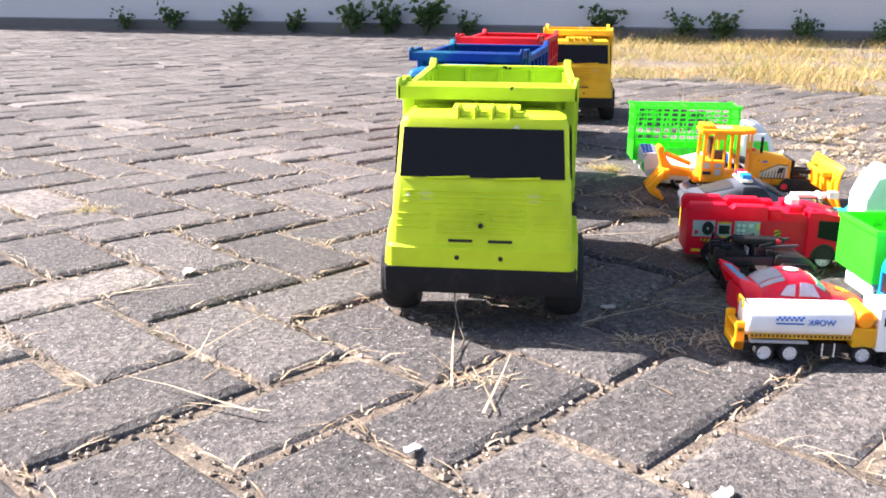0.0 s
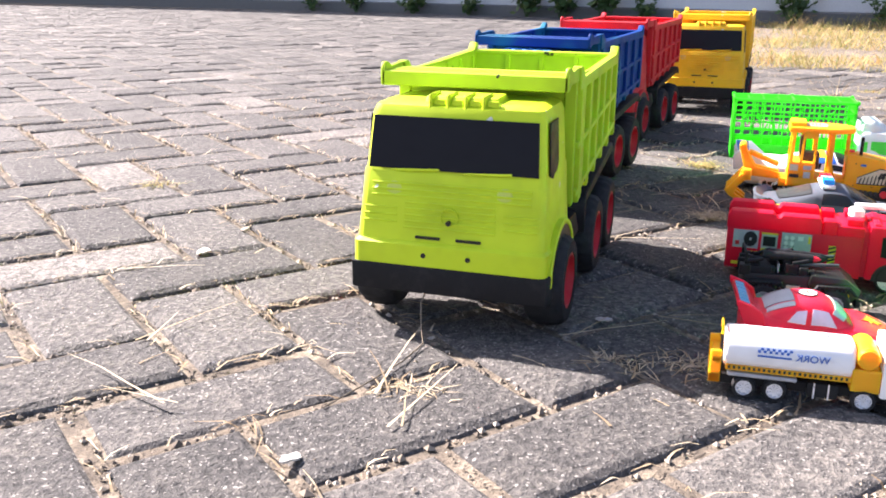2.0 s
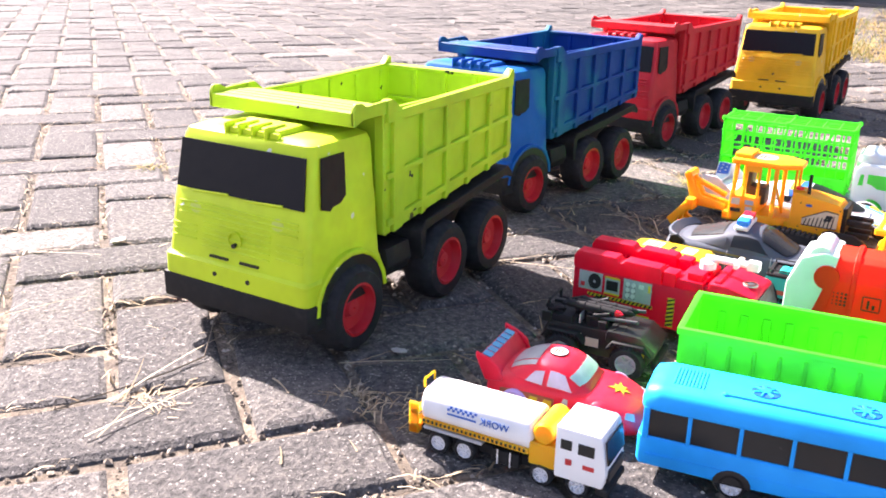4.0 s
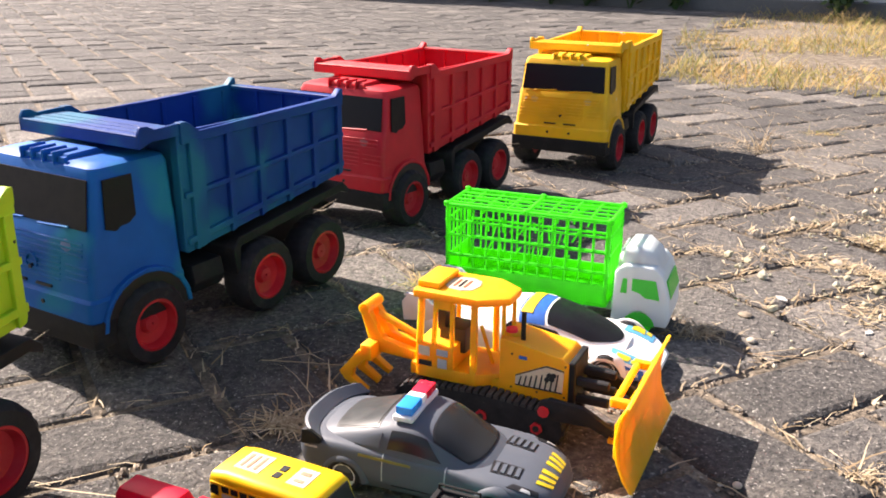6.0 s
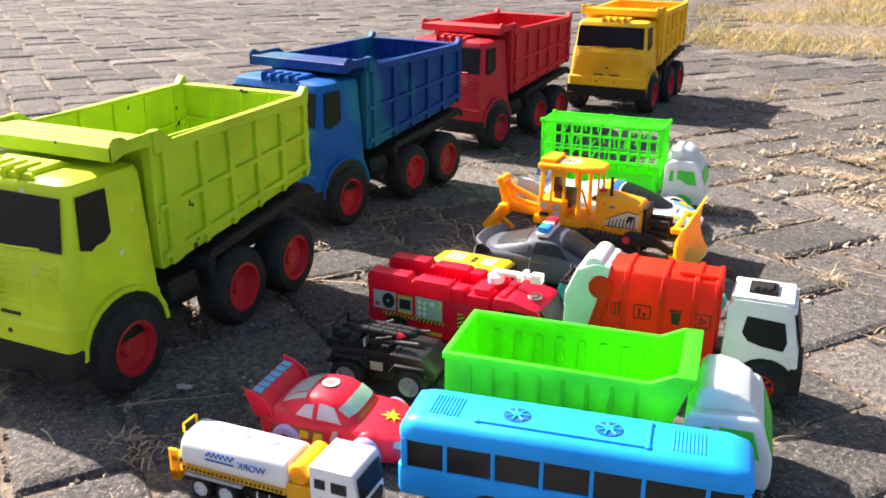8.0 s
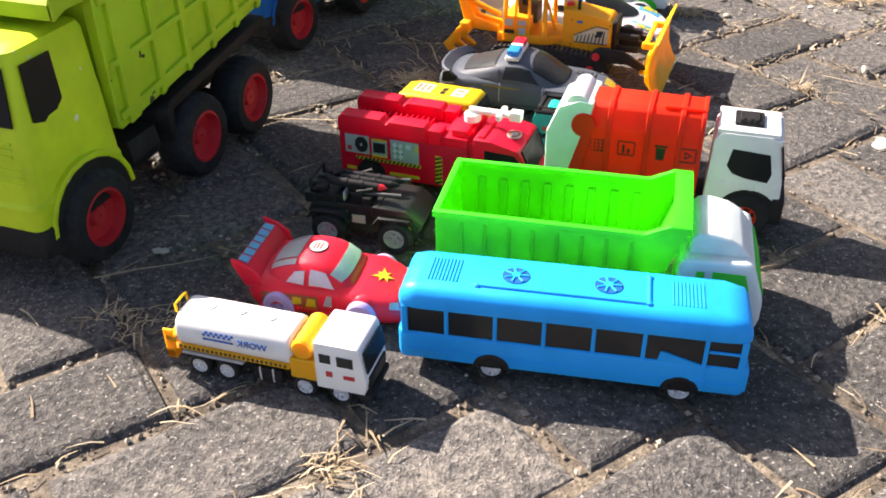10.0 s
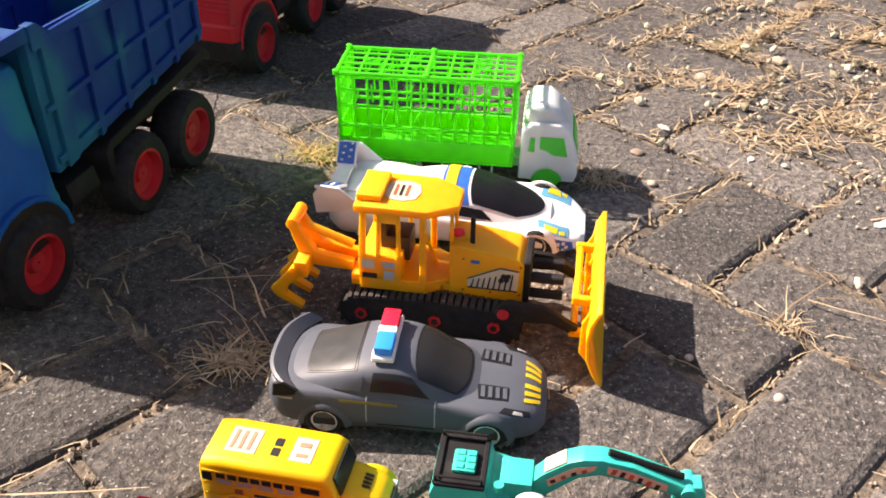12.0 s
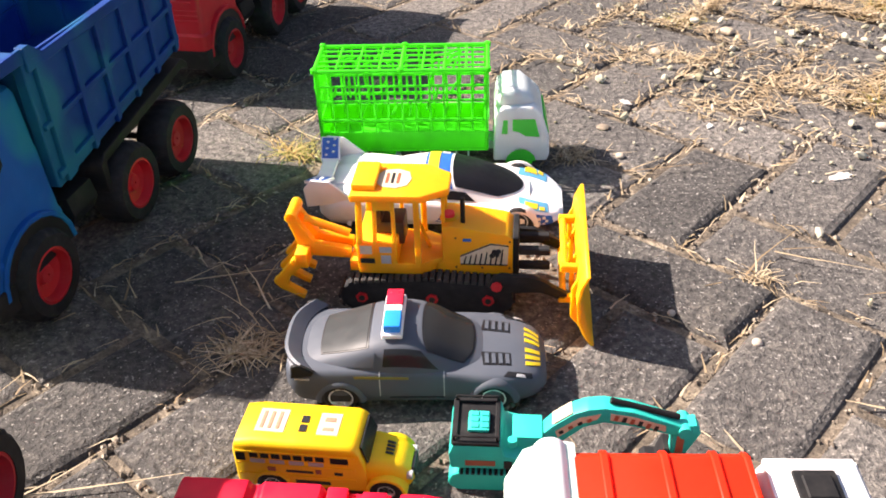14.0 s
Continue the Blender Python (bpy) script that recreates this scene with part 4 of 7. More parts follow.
def toy_jeep(m):
    t = thing("toy_army_jeep", m, "dark camouflage toy army jeep carrying missile tubes", "toy jeep")
    b = part("body", prism(B(), [(-0.048, 0.016), (-0.030, 0.014), (0.046, 0.014), (0.051, 0.022), (0.049, 0.031), (0.016, 0.037), (0.010, 0.040), (-0.046, 0.039), (-0.050, 0.030)], "y", -0.020, 0.020, 0.0018), CAMO, t)
    part("bonnet", prism(B(), [(0.008, 0.032), (0.010, 0.042), (0.040, 0.0405), (0.054, 0.030), (0.052, 0.022), (0.016, 0.026)], "y", -0.024, 0.024, 0.002), CAMO, b)
    for s in (-1, 1):
        for x in (-0.030, 0.030):
            a, c = sorted((s * 0.014, s * 0.029))
            part("fender", prism(B(), [(x - 0.020, 0.026), (x - 0.014, 0.0345), (x + 0.014, 0.0345), (x + 0.021, 0.026), (x + 0.018, 0.026), (x + 0.012, 0.0315), (x - 0.012, 0.0315), (x - 0.017, 0.026)], "y", a, c, 0.0005, 1), BLACK, b)
            for k in range(7):
                q = x - 0.012 + 0.0038 * k
                part("fender_rib", box(B(), q, q + 0.0018, min(s * 0.0285, s * 0.0297), max(s * 0.0285, s * 0.0297), 0.0300, 0.0340), BLACK, b, smooth=0)
            wheel(t, x, s * 0.024, 0.0160, 0.0160, 0.013, "y", s, rim=P_SILVER, rim_r=0.58, spokes=5, tread=18)
        sticker("side_print", b, P_YELLOW, 0.020, 0.044, 0.0235, 0.0265, s * 0.024, s, "yellow bar of print")
        sticker("side_print", b, P_CREAM, -0.010, 0.002, 0.022, 0.030, s * 0.0200, s, "pale camouflage patch")
    part("rear_bin", box(B(), -0.050, -0.024, -0.019, 0.019, 0.036, 0.046, 0.0015), BLACK, b)
    part("number_panel", box(B(), -0.0225, -0.021, -0.012, 0.000, 0.040, 0.0485, 0.0004, 1, m=Matrix.Translation((0.004, -0.004, 0))), P_SILVER, b, "pale panel with bars of print", 0)
    part("turret", lathe(B(), [(0.0003, 0.039), (0.012, 0.039), (0.011, 0.046), (0.0003, 0.047)], (-0.006, 0, 0), "z", 18), BLACK, b)
    for y, x0, x1, z in ((-0.0085, -0.032, 0.012, 0.053), (0.0035, -0.026, 0.020, 0.050), (0.011, -0.024, 0.022, 0.050)):
        g = part("missile_tube", rod(B(), (x0, y, z + 0.002), (x1, y, z), 0.0037, 12), BLACK, b, "launch tube")
        for q in (0.3, 0.62):
            xb = x0 + (x1 - x0) * q
            part("tube_band", lathe(B(), [(0.0003, 0), (0.0041, 0), (0.0041, 0.003), (0.0003, 0.003)], (xb, y, z + 0.002 * (1 - q)), "x", 12), BLACK, g)
        part("missile_tip", lathe(B(), [(0.0033, 0), (0.0028, 0.004), (0.0003, 0.008)] + [(0.0003, 0)], (x1 - 0.0005, y, z), "x", 12), CARRED if y < 0 else BLACK, g, "red missile tip" if y < 0 else "")
        part("tube_cradle", box(B(), (x0 + x1) / 2 - 0.003, (x0 + x1) / 2 + 0.003, y - 0.003, y + 0.003, 0.040, z, 0.0006, 1), BLACK, b)
    bm = B()
    for a, c in (((-0.047, -0.016, 0.046), (-0.047, -0.016, 0.057)), ((-0.047, 0.016, 0.046), (-0.047, 0.016, 0.057)), ((-0.047, -0.016, 0.057), (-0.047, 0.016, 0.057))):
        rod(bm, a, c, 0.0014, 6)
    part("roll_bar", bm, BLACK, b)
    for x, y, w, d, h in ((-0.040, -0.010, 0.010, 0.008, 0.010), (-0.036, 0.010, 0.012, 0.010, 0.008), (0.004, -0.016, 0.008, 0.006, 0.007), (0.006, 0.015, 0.010, 0.006, 0.007), (-0.018, 0.016, 0.012, 0.006, 0.006)):
        part("stowage_box", box(B(), x - w / 2, x + w / 2, y - d / 2, y + d / 2, 0.038, 0.040 + h, 0.001, 1), BLACK, b)
    for k in range(4):
        part("bonnet_rib", box(B(), 0.014 + 0.008 * k, 0.016 + 0.008 * k, -0.022, 0.022, 0.036 - 0.0009 * k, 0.0425 - 0.0010 * k, 0.0005, 1), CAMO, b)
    for y in (-0.012, 0.012):
        part("gun_barrel", rod(B(), (0.000, y, 0.048), (0.034, y * 1.2, 0.0505), 0.0018, 8), GUNMETAL, b, "dark grey gun barrel")
    rng = random.Random(21)
    for k in range(26):
        x, y = rng.uniform(-0.049, 0.006), rng.uniform(-0.019, 0.019)
        w, d_, h = rng.uniform(0.002, 0.006), rng.uniform(0.002, 0.005), rng.uniform(0.003, 0.011)
        part("stowage", box(B(), x - w, x + w, y - d_, y + d_, 0.037, 0.040 + h, 0.0006, 1), CAMO if k % 4 == 0 else BLACK, b)
    for k in range(5):
        x, y = -0.040 + 0.010 * k, (-0.016, 0.012, -0.004, 0.016, -0.014)[k]
        part("gear_tube", rod(B(), (x - 0.006, y, 0.049), (x + 0.008, y + 0.002, 0.052 + 0.002 * (k % 2)), 0.0021, 8), BLACK, b)
    for s in (-1, 1):
        sticker("side_print", b, P_CREAM, -0.024, -0.014, 0.027, 0.033, s * 0.0202, s, "pale camouflage patch")
    part("front_bumper", box(B(), 0.050, 0.055, -0.022, 0.022, 0.013, 0.021, 0.001, 1), BLACK, t)
    return t


def toy_green_dumper(m):
    t = thing("toy_tipper_truck", m, "neon green toy tipper truck with pale white cab", "toy truck")
    # bed
    x0, x1, xt = -0.134, 0.048, 0.066
    hw, zt, zb, th = 0.045, 0.093, 0.034, 0.0028
    bed = part("bed", box(B(), x0 + th, x1 - 0.006, -hw + th, hw - th, zb, zb + 0.004), NEON, t, smooth=0)
    for s in (-1, 1):
        a, b = sorted((s * hw, s * (hw - th)))
        part("side_wall", prism(B(), [(x0, zb), (x1 - 0.004, zb), (xt, zt + 0.004), (xt - 0.012, zt + 0.004), (xt - 0.030, zt - 0.006), (x0, zt - 0.006)], "y", a, b), NEON, bed, smooth=0)
    part("tailgate", box(B(), x0, x0 + th, -hw + th, hw - th, zb, zt - 0.006), NEON, bed, smooth=0)
    fr = [Vector((x, y, z)) for x, y, z in ((x1 - 0.006, -hw + th, zb), (x1 - 0.006, hw - th, zb), (xt, hw - th, zt + 0.004), (xt, -hw + th, zt + 0.004))]
    part("front_wall", loft(B(), [fr, [p + Vector((-0.003, 0, 0)) for p in fr]]), NEON, bed, smooth=0)
    # rolled rim
    for s in (-1, 1):
        a, b = sorted((s * (hw + 0.0022), s * (hw - 0.0035)))
        part("rim", prism(B(), [(x0 - 0.002, zt - 0.0068), (xt - 0.0305, zt - 0.0068), (xt - 0.0115, zt + 0.0036), (xt + 0.002, zt + 0.0036), (xt + 0.002, zt + 0.0085), (xt - 0.014, zt + 0.0085), (xt - 0.033, zt - 0.001), (x0 - 0.002, zt - 0.001)], "y", a, b, 0.001), NEON, bed)
    part("rim", box(B(), x0 - 0.0022, x0 + 0.0035, -hw + 0.003, hw - 0.003, zt - 0.0068, zt - 0.001, 0.001), NEON, bed)
    part("canopy", box(B(), xt - 0.0125, xt + 0.0022, -hw + 0.003, hw - 0.003, zt + 0.0036, zt + 0.0085, 0.001), NEON, bed)
    for s in (-1, 1):
        for k in range(8):
            x = x0 + 0.022 + k * 0.0195
            a, b = sorted((s * (hw - th - 0.0024), s * (hw - th + 0.0006)))
            part("inner_rib", box(B(), x - 0.0036, x + 0.0036, a, b, zb + 0.004, zt - 0.015, 0.0011, 2), NEON, bed)
            a, b = sorted((s * (hw - 0.0004), s * (hw + 0.0012)))
            part("outer_rib", box(B(), x - 0.0016, x + 0.0016, a, b, zb + 0.006, zt - 0.010, 0.0006, 1), NEON, bed)
    # chassis, cab
    bm = box(B(), -0.120, 0.125, -0.014, 0.014, 0.016, 0.027, 0.001, 1)
    box(bm, -0.126, -0.122, -0.032, 0.032, 0.012, 0.028, 0.0008, 1)
    box(bm, 0.000, 0.050, -0.034, 0.034, 0.014, 0.024, 0.0015, 1)
    part("chassis", bm, PALE, t, "pale white underframe")
    cab = part("cab", prism(B(), [(0.060, 0.012), (0.128, 0.011), (0.1305, 0.020), (0.130, 0.038), (0.119, 0.069), (0.114, 0.072), (0.066, 0.070), (0.062, 0.064)], "y", -0.0415, 0.0415, 0.0028, 3), PALE, t)
    part("roof_fairing", prism(B(), [(0.069, 0.064), (0.069, 0.083), (0.074, 0.0885), (0.084, 0.0895), (0.098, 0.0865), (0.109, 0.0805), (0.1165, 0.071), (0.117, 0.064)], "y", -0.031, 0.031, 0.0026, 3), PALE, cab, "curved white roof fairing")
    for s in (-1, 1):
        for q in (((0.0745, 0.043), (0.0825, 0.043), (0.0825, 0.0605), (0.0765, 0.0605)), ((0.0885, 0.0445), (0.098, 0.0445), (0.106, 0.039), (0.1205, 0.038), (0.1135, 0.0615), (0.0885, 0.0615))):
            a, b = sorted((s * 0.0405, s * 0.0419))
            part("side_window", prism(B(), list(q), "y", a, b), NEON_DK, cab, "green side window")
        a, b = sorted((s * 0.0415, s * 0.0424))
        part("door_seam", box(B(), 0.0848, 0.0856, a, b, 0.016, 0.062), PALE, cab)
        part("handle", box(B(), 0.088, 0.094, min(s * 0.0415, s * 0.0432), max(s * 0.0415, s * 0.0432), 0.036, 0.038, 0.0004, 1), PALE, cab)
        for x in (-0.098, -0.066, 0.100):
            wheel(t, x, s * 0.0335, 0.0162, 0.0162, 0.014, "y", s, tyre=PALE if x < 0 else NEON, rim=PALE, rim_r=0.55, spokes=6)
    q = [Vector(p) for p in ((0.1285, -0.034, 0.040), (0.1285, 0.034, 0.040), (0.1210, 0.032, 0.062), (0.1210, -0.032, 0.062))]
    part("windscreen", loft(B(), [q, [p + Vector((0.0018, 0, 0.0008)) for p in q]]), NEON_DK, cab, "green windscreen", 0)
    return t


def toy_fire_engine(m):
    t = thing("toy_fire_engine", m, "red plastic toy fire engine with white water cannon", "toy truck")
    hw = 0.028
    b = part("body", prism(B(), [(-0.101, 0.011), (0.040, 0.011), (0.040, 0.050), (-0.101, 0.050)], "y", -hw, hw, 0.0015), FIRERED, t)
    for s in (-1, 1):
        a, c = sorted((s * 0.0125, s * hw))
        part("locker", prism(B(), [(-0.102, 0.049), (-0.003, 0.049), (-0.003, 0.060), (-0.006, 0.0645), (-0.044, 0.0645), (-0.047, 0.0615), (-0.051, 0.0615), (-0.054, 0.0655), (-0.098, 0.0655), (-0.102, 0.060)], "y", a, c, 0.0018), FIRERED, b)
        part("locker_box", box(B(), -0.002, 0.012, a, c, 0.049, 0.0625, 0.0016), FIRERED, b)
    for k in range(15):
        x = -0.098 + k * 0.0061
        part("ladder_rung", box(B(), x, x + 0.0022, -0.012, 0.012, 0.0525, 0.0555, 0.0005, 1), FIRERED, b)
    part("deck", box(B(), -0.101, 0.040, -0.0125, 0.0125, 0.049, 0.0525), FIRERED, b)
    part("mid_body", box(B(), 0.012, 0.040, -0.0275, 0.0275, 0.049, 0.0585, 0.0015), FIRERED, b)
    for s in (-1, 1):
        part("tool_box", box(B(), 0.022, 0.038, min(s * 0.010, s * 0.024), max(s * 0.010, s * 0.024), 0.058, 0.0645, 0.0012), FIRERED, b)
    part("groove", box(B(), 0.0402, 0.0455, -0.0255, 0.0255, 0.013, 0.055), FIRERED, b)
    cab = part("cab", prism(B(), [(0.045, 0.011), (0.101, 0.011), (0.104, 0.024), (0.0985, 0.046), (0.092, 0.055), (0.064, 0.0605), (0.045, 0.0605)], "y", -hw, hw, 0.003), FIRERED, t)
    part("roof_band", box(B(), 0.049, 0.056, -0.024, 0.024, 0.0595, 0.0625, 0.0008, 1), FIRERED, cab)
    for s in (-1, 1):
        a, c = sorted((s * (hw - 0.0005), s * (hw + 0.0006)))
        part("side_window", prism(B(), [(0.058, 0.034), (0.084, 0.030), (0.0955, 0.031), (0.0935, 0.046), (0.088, 0.051), (0.058, 0.052)], "y", a, c), WINBLACK, cab, "black side window")
    q = [Vector(p) for p in ((0.1027, -0.025, 0.030), (0.1027, 0.025, 0.030), (0.0985, 0.024, 0.0455), (0.0935, 0.023, 0.0530), (0.0935, -0.023, 0.0530), (0.0985, -0.024, 0.0455))]
    part("windscreen", loft(B(), [q, [p + Vector((0.0014, 0, 0.0012)) for p in q]]), WINBLACK, cab, "black windscreen", 0)
    part("roof_emblem", disc(B(), (0.080, -0.004, 0.0583), 0.0075, 0.0012, "z", 24), P_SILVER, cab, "round pale roof sticker")
    part("emblem_ring", lathe(B(), [(0.004, 0.0586), (0.0062, 0.0586), (0.0062, 0.0594), (0.004, 0.0594)], (0.080, -0.004, 0), "z", 24), P_RUST, cab, "dark ring of print")
    # stickers
    y = -hw
    s1 = sticker("pump_sticker", b, P_SILVER, -0.094, -0.067, 0.031, 0.048, y, -1, "silver sticker with a hose reel")
    part("hose_reel", disc(B(), (-0.0755, y - 0.0007, 0.040), 0.0072, 0.0012, "y", 22), P_BLACK, s1, "black printed hose reel")
    part("hose_hub", disc(B(), (-0.0755, y - 0.0014, 0.040), 0.0014, 0.0008, "y", 12), P_SILVER, s1)
    sticker("red_mark", s1, P_RED, -0.0915, -0.0870, 0.0335, 0.0375, y - 0.0005)
    s2 = sticker("gauge_sticker", b, P_SILVER, -0.064, -0.047, 0.031, 0.0465, y, -1, "silver sticker with yellow bars")
    sticker("dark_field", s2, P_BLACK, -0.062, -0.049, 0.0345, 0.0435, y - 0.0005)
    sticker("yellow_bar", s2, P_YELLOW, -0.064, -0.047, 0.0455, 0.0470, y - 0.0005)
    sticker("yellow_bar", s2, P_YELLOW, -0.064, -0.047, 0.0305, 0.0320, y - 0.0005)
    s3 = sticker("valve_sticker", b, P_SILVER, -0.043, -0.012, 0.029, 0.0485, y, -1, "silver sticker with rows of valves")
    for k in range(3):
        for j in range(2):
            part("valve", disc(B(), (-0.038 + 0.0062 * j, y - 0.0008, 0.0335 + 0.0052 * k), 0.0022, 0.001, "y", 12), P_WHITE, s3)
            sticker("valve_bar", s3, P_BLACK, -0.0402 + 0.0062 * j, -0.0358 + 0.0062 * j, 0.0312 + 0.0052 * k, 0.0322 + 0.0052 * k, y - 0.0005)
    sticker("white_field", s3, P_WHITE, -0.026, -0.0205, 0.042, 0.046, y - 0.0005)
    sticker("yellow_bar", s3, P_YELLOW, -0.0155, -0.013, 0.040, 0.0465, y - 0.0005)
    hazard(b, -0.083, -0.010, 0.0255, 0.0285, y, 16)
    hazard(b, 0.006, 0.0135, 0.0135, 0.040, y, 7, True)
    hazard(cab, 0.0985, 0.1005, 0.014, 0.028, y - 0.0004, 4, True)
    for x0, x1 in ((-0.094, -0.083), (-0.045, -0.012)):
        sticker("yellow_step", b, P_YELLOW, x0, x1, 0.0145, 0.0175, y, -1, "yellow step bar")
    # water cannon
    g = part("water_cannon", lathe(B(), [(0.0003, 0.0), (0.0085, 0.0), (0.0085, 0.006), (0.006, 0.0075), (0.0003, 0.0075)], (0.033, 0.004, 0.0625), "z", 22), WHITE, t, "white water cannon")
    part("barrel", rod(B(), (0.030, 0.004, 0.0715), (0.082, 0.000, 0.0735), 0.0030, 14), WHITE, g)
    part("nozzle", box(B(), 0.074, 0.086, -0.0045, 0.0045, 0.0695, 0.0775, 0.0012), WHITE, g)
    part("cross_bar", box(B(), 0.062, 0.067, -0.010, 0.012, 0.0705, 0.0755, 0.001), WHITE, g)
    for x in (-0.066, 0.068):
        for s in (-1, 1):
            prof = [(x + 0.0165 * math.cos(math.pi * k / 10), 0.011 + 0.0165 * math.sin(math.pi * k / 10)) for k in range(11)]
            a, c = sorted((s * (hw - 0.010), s * (hw + 0.0004)))
            # black half-disc on the side in place of a shaded hollow
            part("arch_fill", prism(B(), prof, "y", a, c), P_BLACK, t, "black fill for the shade under the wheel arch")
            wheel(t, x, s * (hw - 0.0045), 0.0135, 0.0135, 0.010, "y", s, rim=CHROME, rim_r=0.74, spokes=8)
    return t


def toy_garbage_truck(m):
    t = thing("toy_garbage_truck", m, "orange and white toy garbage truck with black icons", "toy truck")
    hw = 0.032
    part("chassis", box(B(), -0.105, 0.108, -0.020, 0.020, 0.020, 0.034, 0.0015), BLACK, t, "black underframe")
    secs = [(-0.086, 0.034, 0.104), (-0.070, 0.033, 0.118)]
    b = part("container", prism(B(), [(-0.030, 0.034), (-0.0325, 0.046), (-0.0325, 0.096), (-0.026, 0.115), (-0.018, 0.119), (0.018, 0.119), (0.026, 0.115), (0.0325, 0.096), (0.0325, 0.046), (0.030, 0.034)], "x", -0.078, 0.036, 0.0015), ORANGE, t)
    for x in (-0.050, -0.014, 0.016):
        part("container_rib", prism(B(), [(-0.031, 0.036), (-0.0340, 0.046), (-0.0340, 0.0965), (-0.0272, 0.1165), (-0.0185, 0.1212), (0.0185, 0.1212), (0.0272, 0.1165), (0.0340, 0.0965), (0.0340, 0.046), (0.031, 0.036)], "x", x - 0.0025, x + 0.0025, 0.0008, 1), ORANGE, b)
    part("container_end", prism(B(), [(-0.031, 0.034), (-0.0335, 0.046), (-0.0335, 0.0965), (-0.0268, 0.116), (-0.0185, 0.1205), (0.0185, 0.1205), (0.0268, 0.116), (0.0335, 0.0965), (0.0335, 0.046), (0.031, 0.034)], "x", 0.033, 0.037, 0.0008, 1), ORANGE, b)
    part("lower_flange", box(B(), -0.082, 0.036, -0.0345, 0.0345, 0.0335, 0.0385, 0.0008, 1), ORANGE, b)
    part("roof_seam", box(B(), -0.002, 0.034, -0.021, -0.018, 0.1185, 0.1215, 0.0008, 1), ORANGE, b)
    for s in (-1, 1):
        part("hinge_disc", disc(B(), (-0.074, s * 0.0335, 0.098), 0.0115, 0.004, "y", 26), ORANGE, b)
        a, c = sorted((s * 0.0325, s * 0.0350))
        part("side_skirt", prism(B(), [(-0.090, 0.036), (-0.076, 0.036), (-0.066, 0.090), (-0.074, 0.092)], "y", a, c, 0.0006, 1), ORANGE, b)
    # hopper
    part("hopper", prism(B(), [(-0.083, 0.024), (-0.106, 0.024), (-0.110, 0.036), (-0.110, 0.086), (-0.099, 0.113), (-0.079, 0.121), (-0.066, 0.119), (-0.070, 0.094)], "y", -0.0325, 0.0325, 0.003), MINT, t, "pale mint white rear hopper")
    part("hopper_roll", rod(B(), (-0.082, -0.029, 0.1150), (-0.082, 0.029, 0.1150), 0.0105, 22), WHITE, t, "white top roll of the hopper")
    part("tail_cap", rod(B(), (-0.086, 0.018, 0.114), (-0.080, 0.022, 0.1225), 0.004, 12), P_YELLOW, t, "yellow banded cap")
    # icons on both sides, as plain framed shapes
    for s in (-1, 1):
        y = s * 0.0325
        yy = y + s * 0.0006
        for k in range(4):
            for j in range(4):
                part("icon_dot", disc(B(), (-0.0655 + 0.0036 * k, yy, 0.0735 + 0.0036 * j), 0.0006 + 0.00022 * k, 0.0008, "y", 8), P_BLACK, b)
        for cx in (-0.032, 0.0245):
            bm = B()
            for x0, x1, z0, z1 in ((-0.0075, 0.0075, 0.0062, 0.0072), (-0.0075, 0.0075, -0.0072, -0.0062), (-0.0082, -0.0072, -0.0065, 0.0065), (0.0072, 0.0082, -0.0065, 0.0065)):
                box(bm, cx + x0, cx + x1, yy - 0.0004, yy + 0.0004, 0.079 + z0, 0.079 + z1)
            part("icon_frame", bm, P_BLACK, b, "black printed frame", 0)
        part("recycle_ring", lathe(B(), [(0.0026, -0.0004), (0.0046, -0.0004), (0.0046, 0.0004), (0.0026, 0.0004)], (0.0245, yy, 0.079), "y", 3), P_BLACK, b, "black triangular ring icon")
        bm = box(B(), -0.0356, -0.0335, yy - 0.0004, yy + 0.0004, 0.074, 0.0825)
        box(bm, -0.0310, -0.0285, yy - 0.0004, yy + 0.0004, 0.074, 0.0785)
        part("litter_icon", bm, P_BLACK, b, "black bar icon", 0)
        bm = prism(B(), [(-0.0035, 0.0715), (0.0035, 0.0715), (0.0045, 0.0835), (-0.0045, 0.0835)], "y", yy - 0.0004, yy + 0.0004)
        box(bm, -0.0058, 0.0058, yy - 0.0004, yy + 0.0004, 0.0845, 0.0862)
        part("bin_icon", bm, P_BLACK, b, "black bin icon", 0)
    # cab
    cab = part("cab", prism(B(), [(0.044, 0.034), (0.108, 0.030), (0.1135, 0.040), (0.112, 0.062), (0.104, 0.100), (0.098, 0.106), (0.052, 0.106), (0.046, 0.098)], "y", -0.031, 0.031, 0.003), WHITE, t)
    part("roof_plate", box(B(), 0.048, 0.103, -0.029, 0.029, 0.104, 0.1085, 0.0015), WHITE, cab)
    part("roof_visor", box(B(), 0.096, 0.1065, -0.031, 0.031, 0.098, 0.104, 0.0015), WHITE, cab)
    v = part("roof_vent", box(B(), 0.062, 0.088, -0.016, 0.016, 0.108, 0.1115, 0.0015), BLACK, cab, "black roof vent")
    part("vent_lid", box(B(), 0.066, 0.084, -0.010, 0.010, 0.1112, 0.1135, 0.001, 1), BLACK, v)
    for k in range(3):
        part("vent_knob", box(B(), 0.0665 + 0.006 * k, 0.070 + 0.006 * k, -0.015, -0.0115, 0.111, 0.1145, 0.0006, 1), BLACK, v)
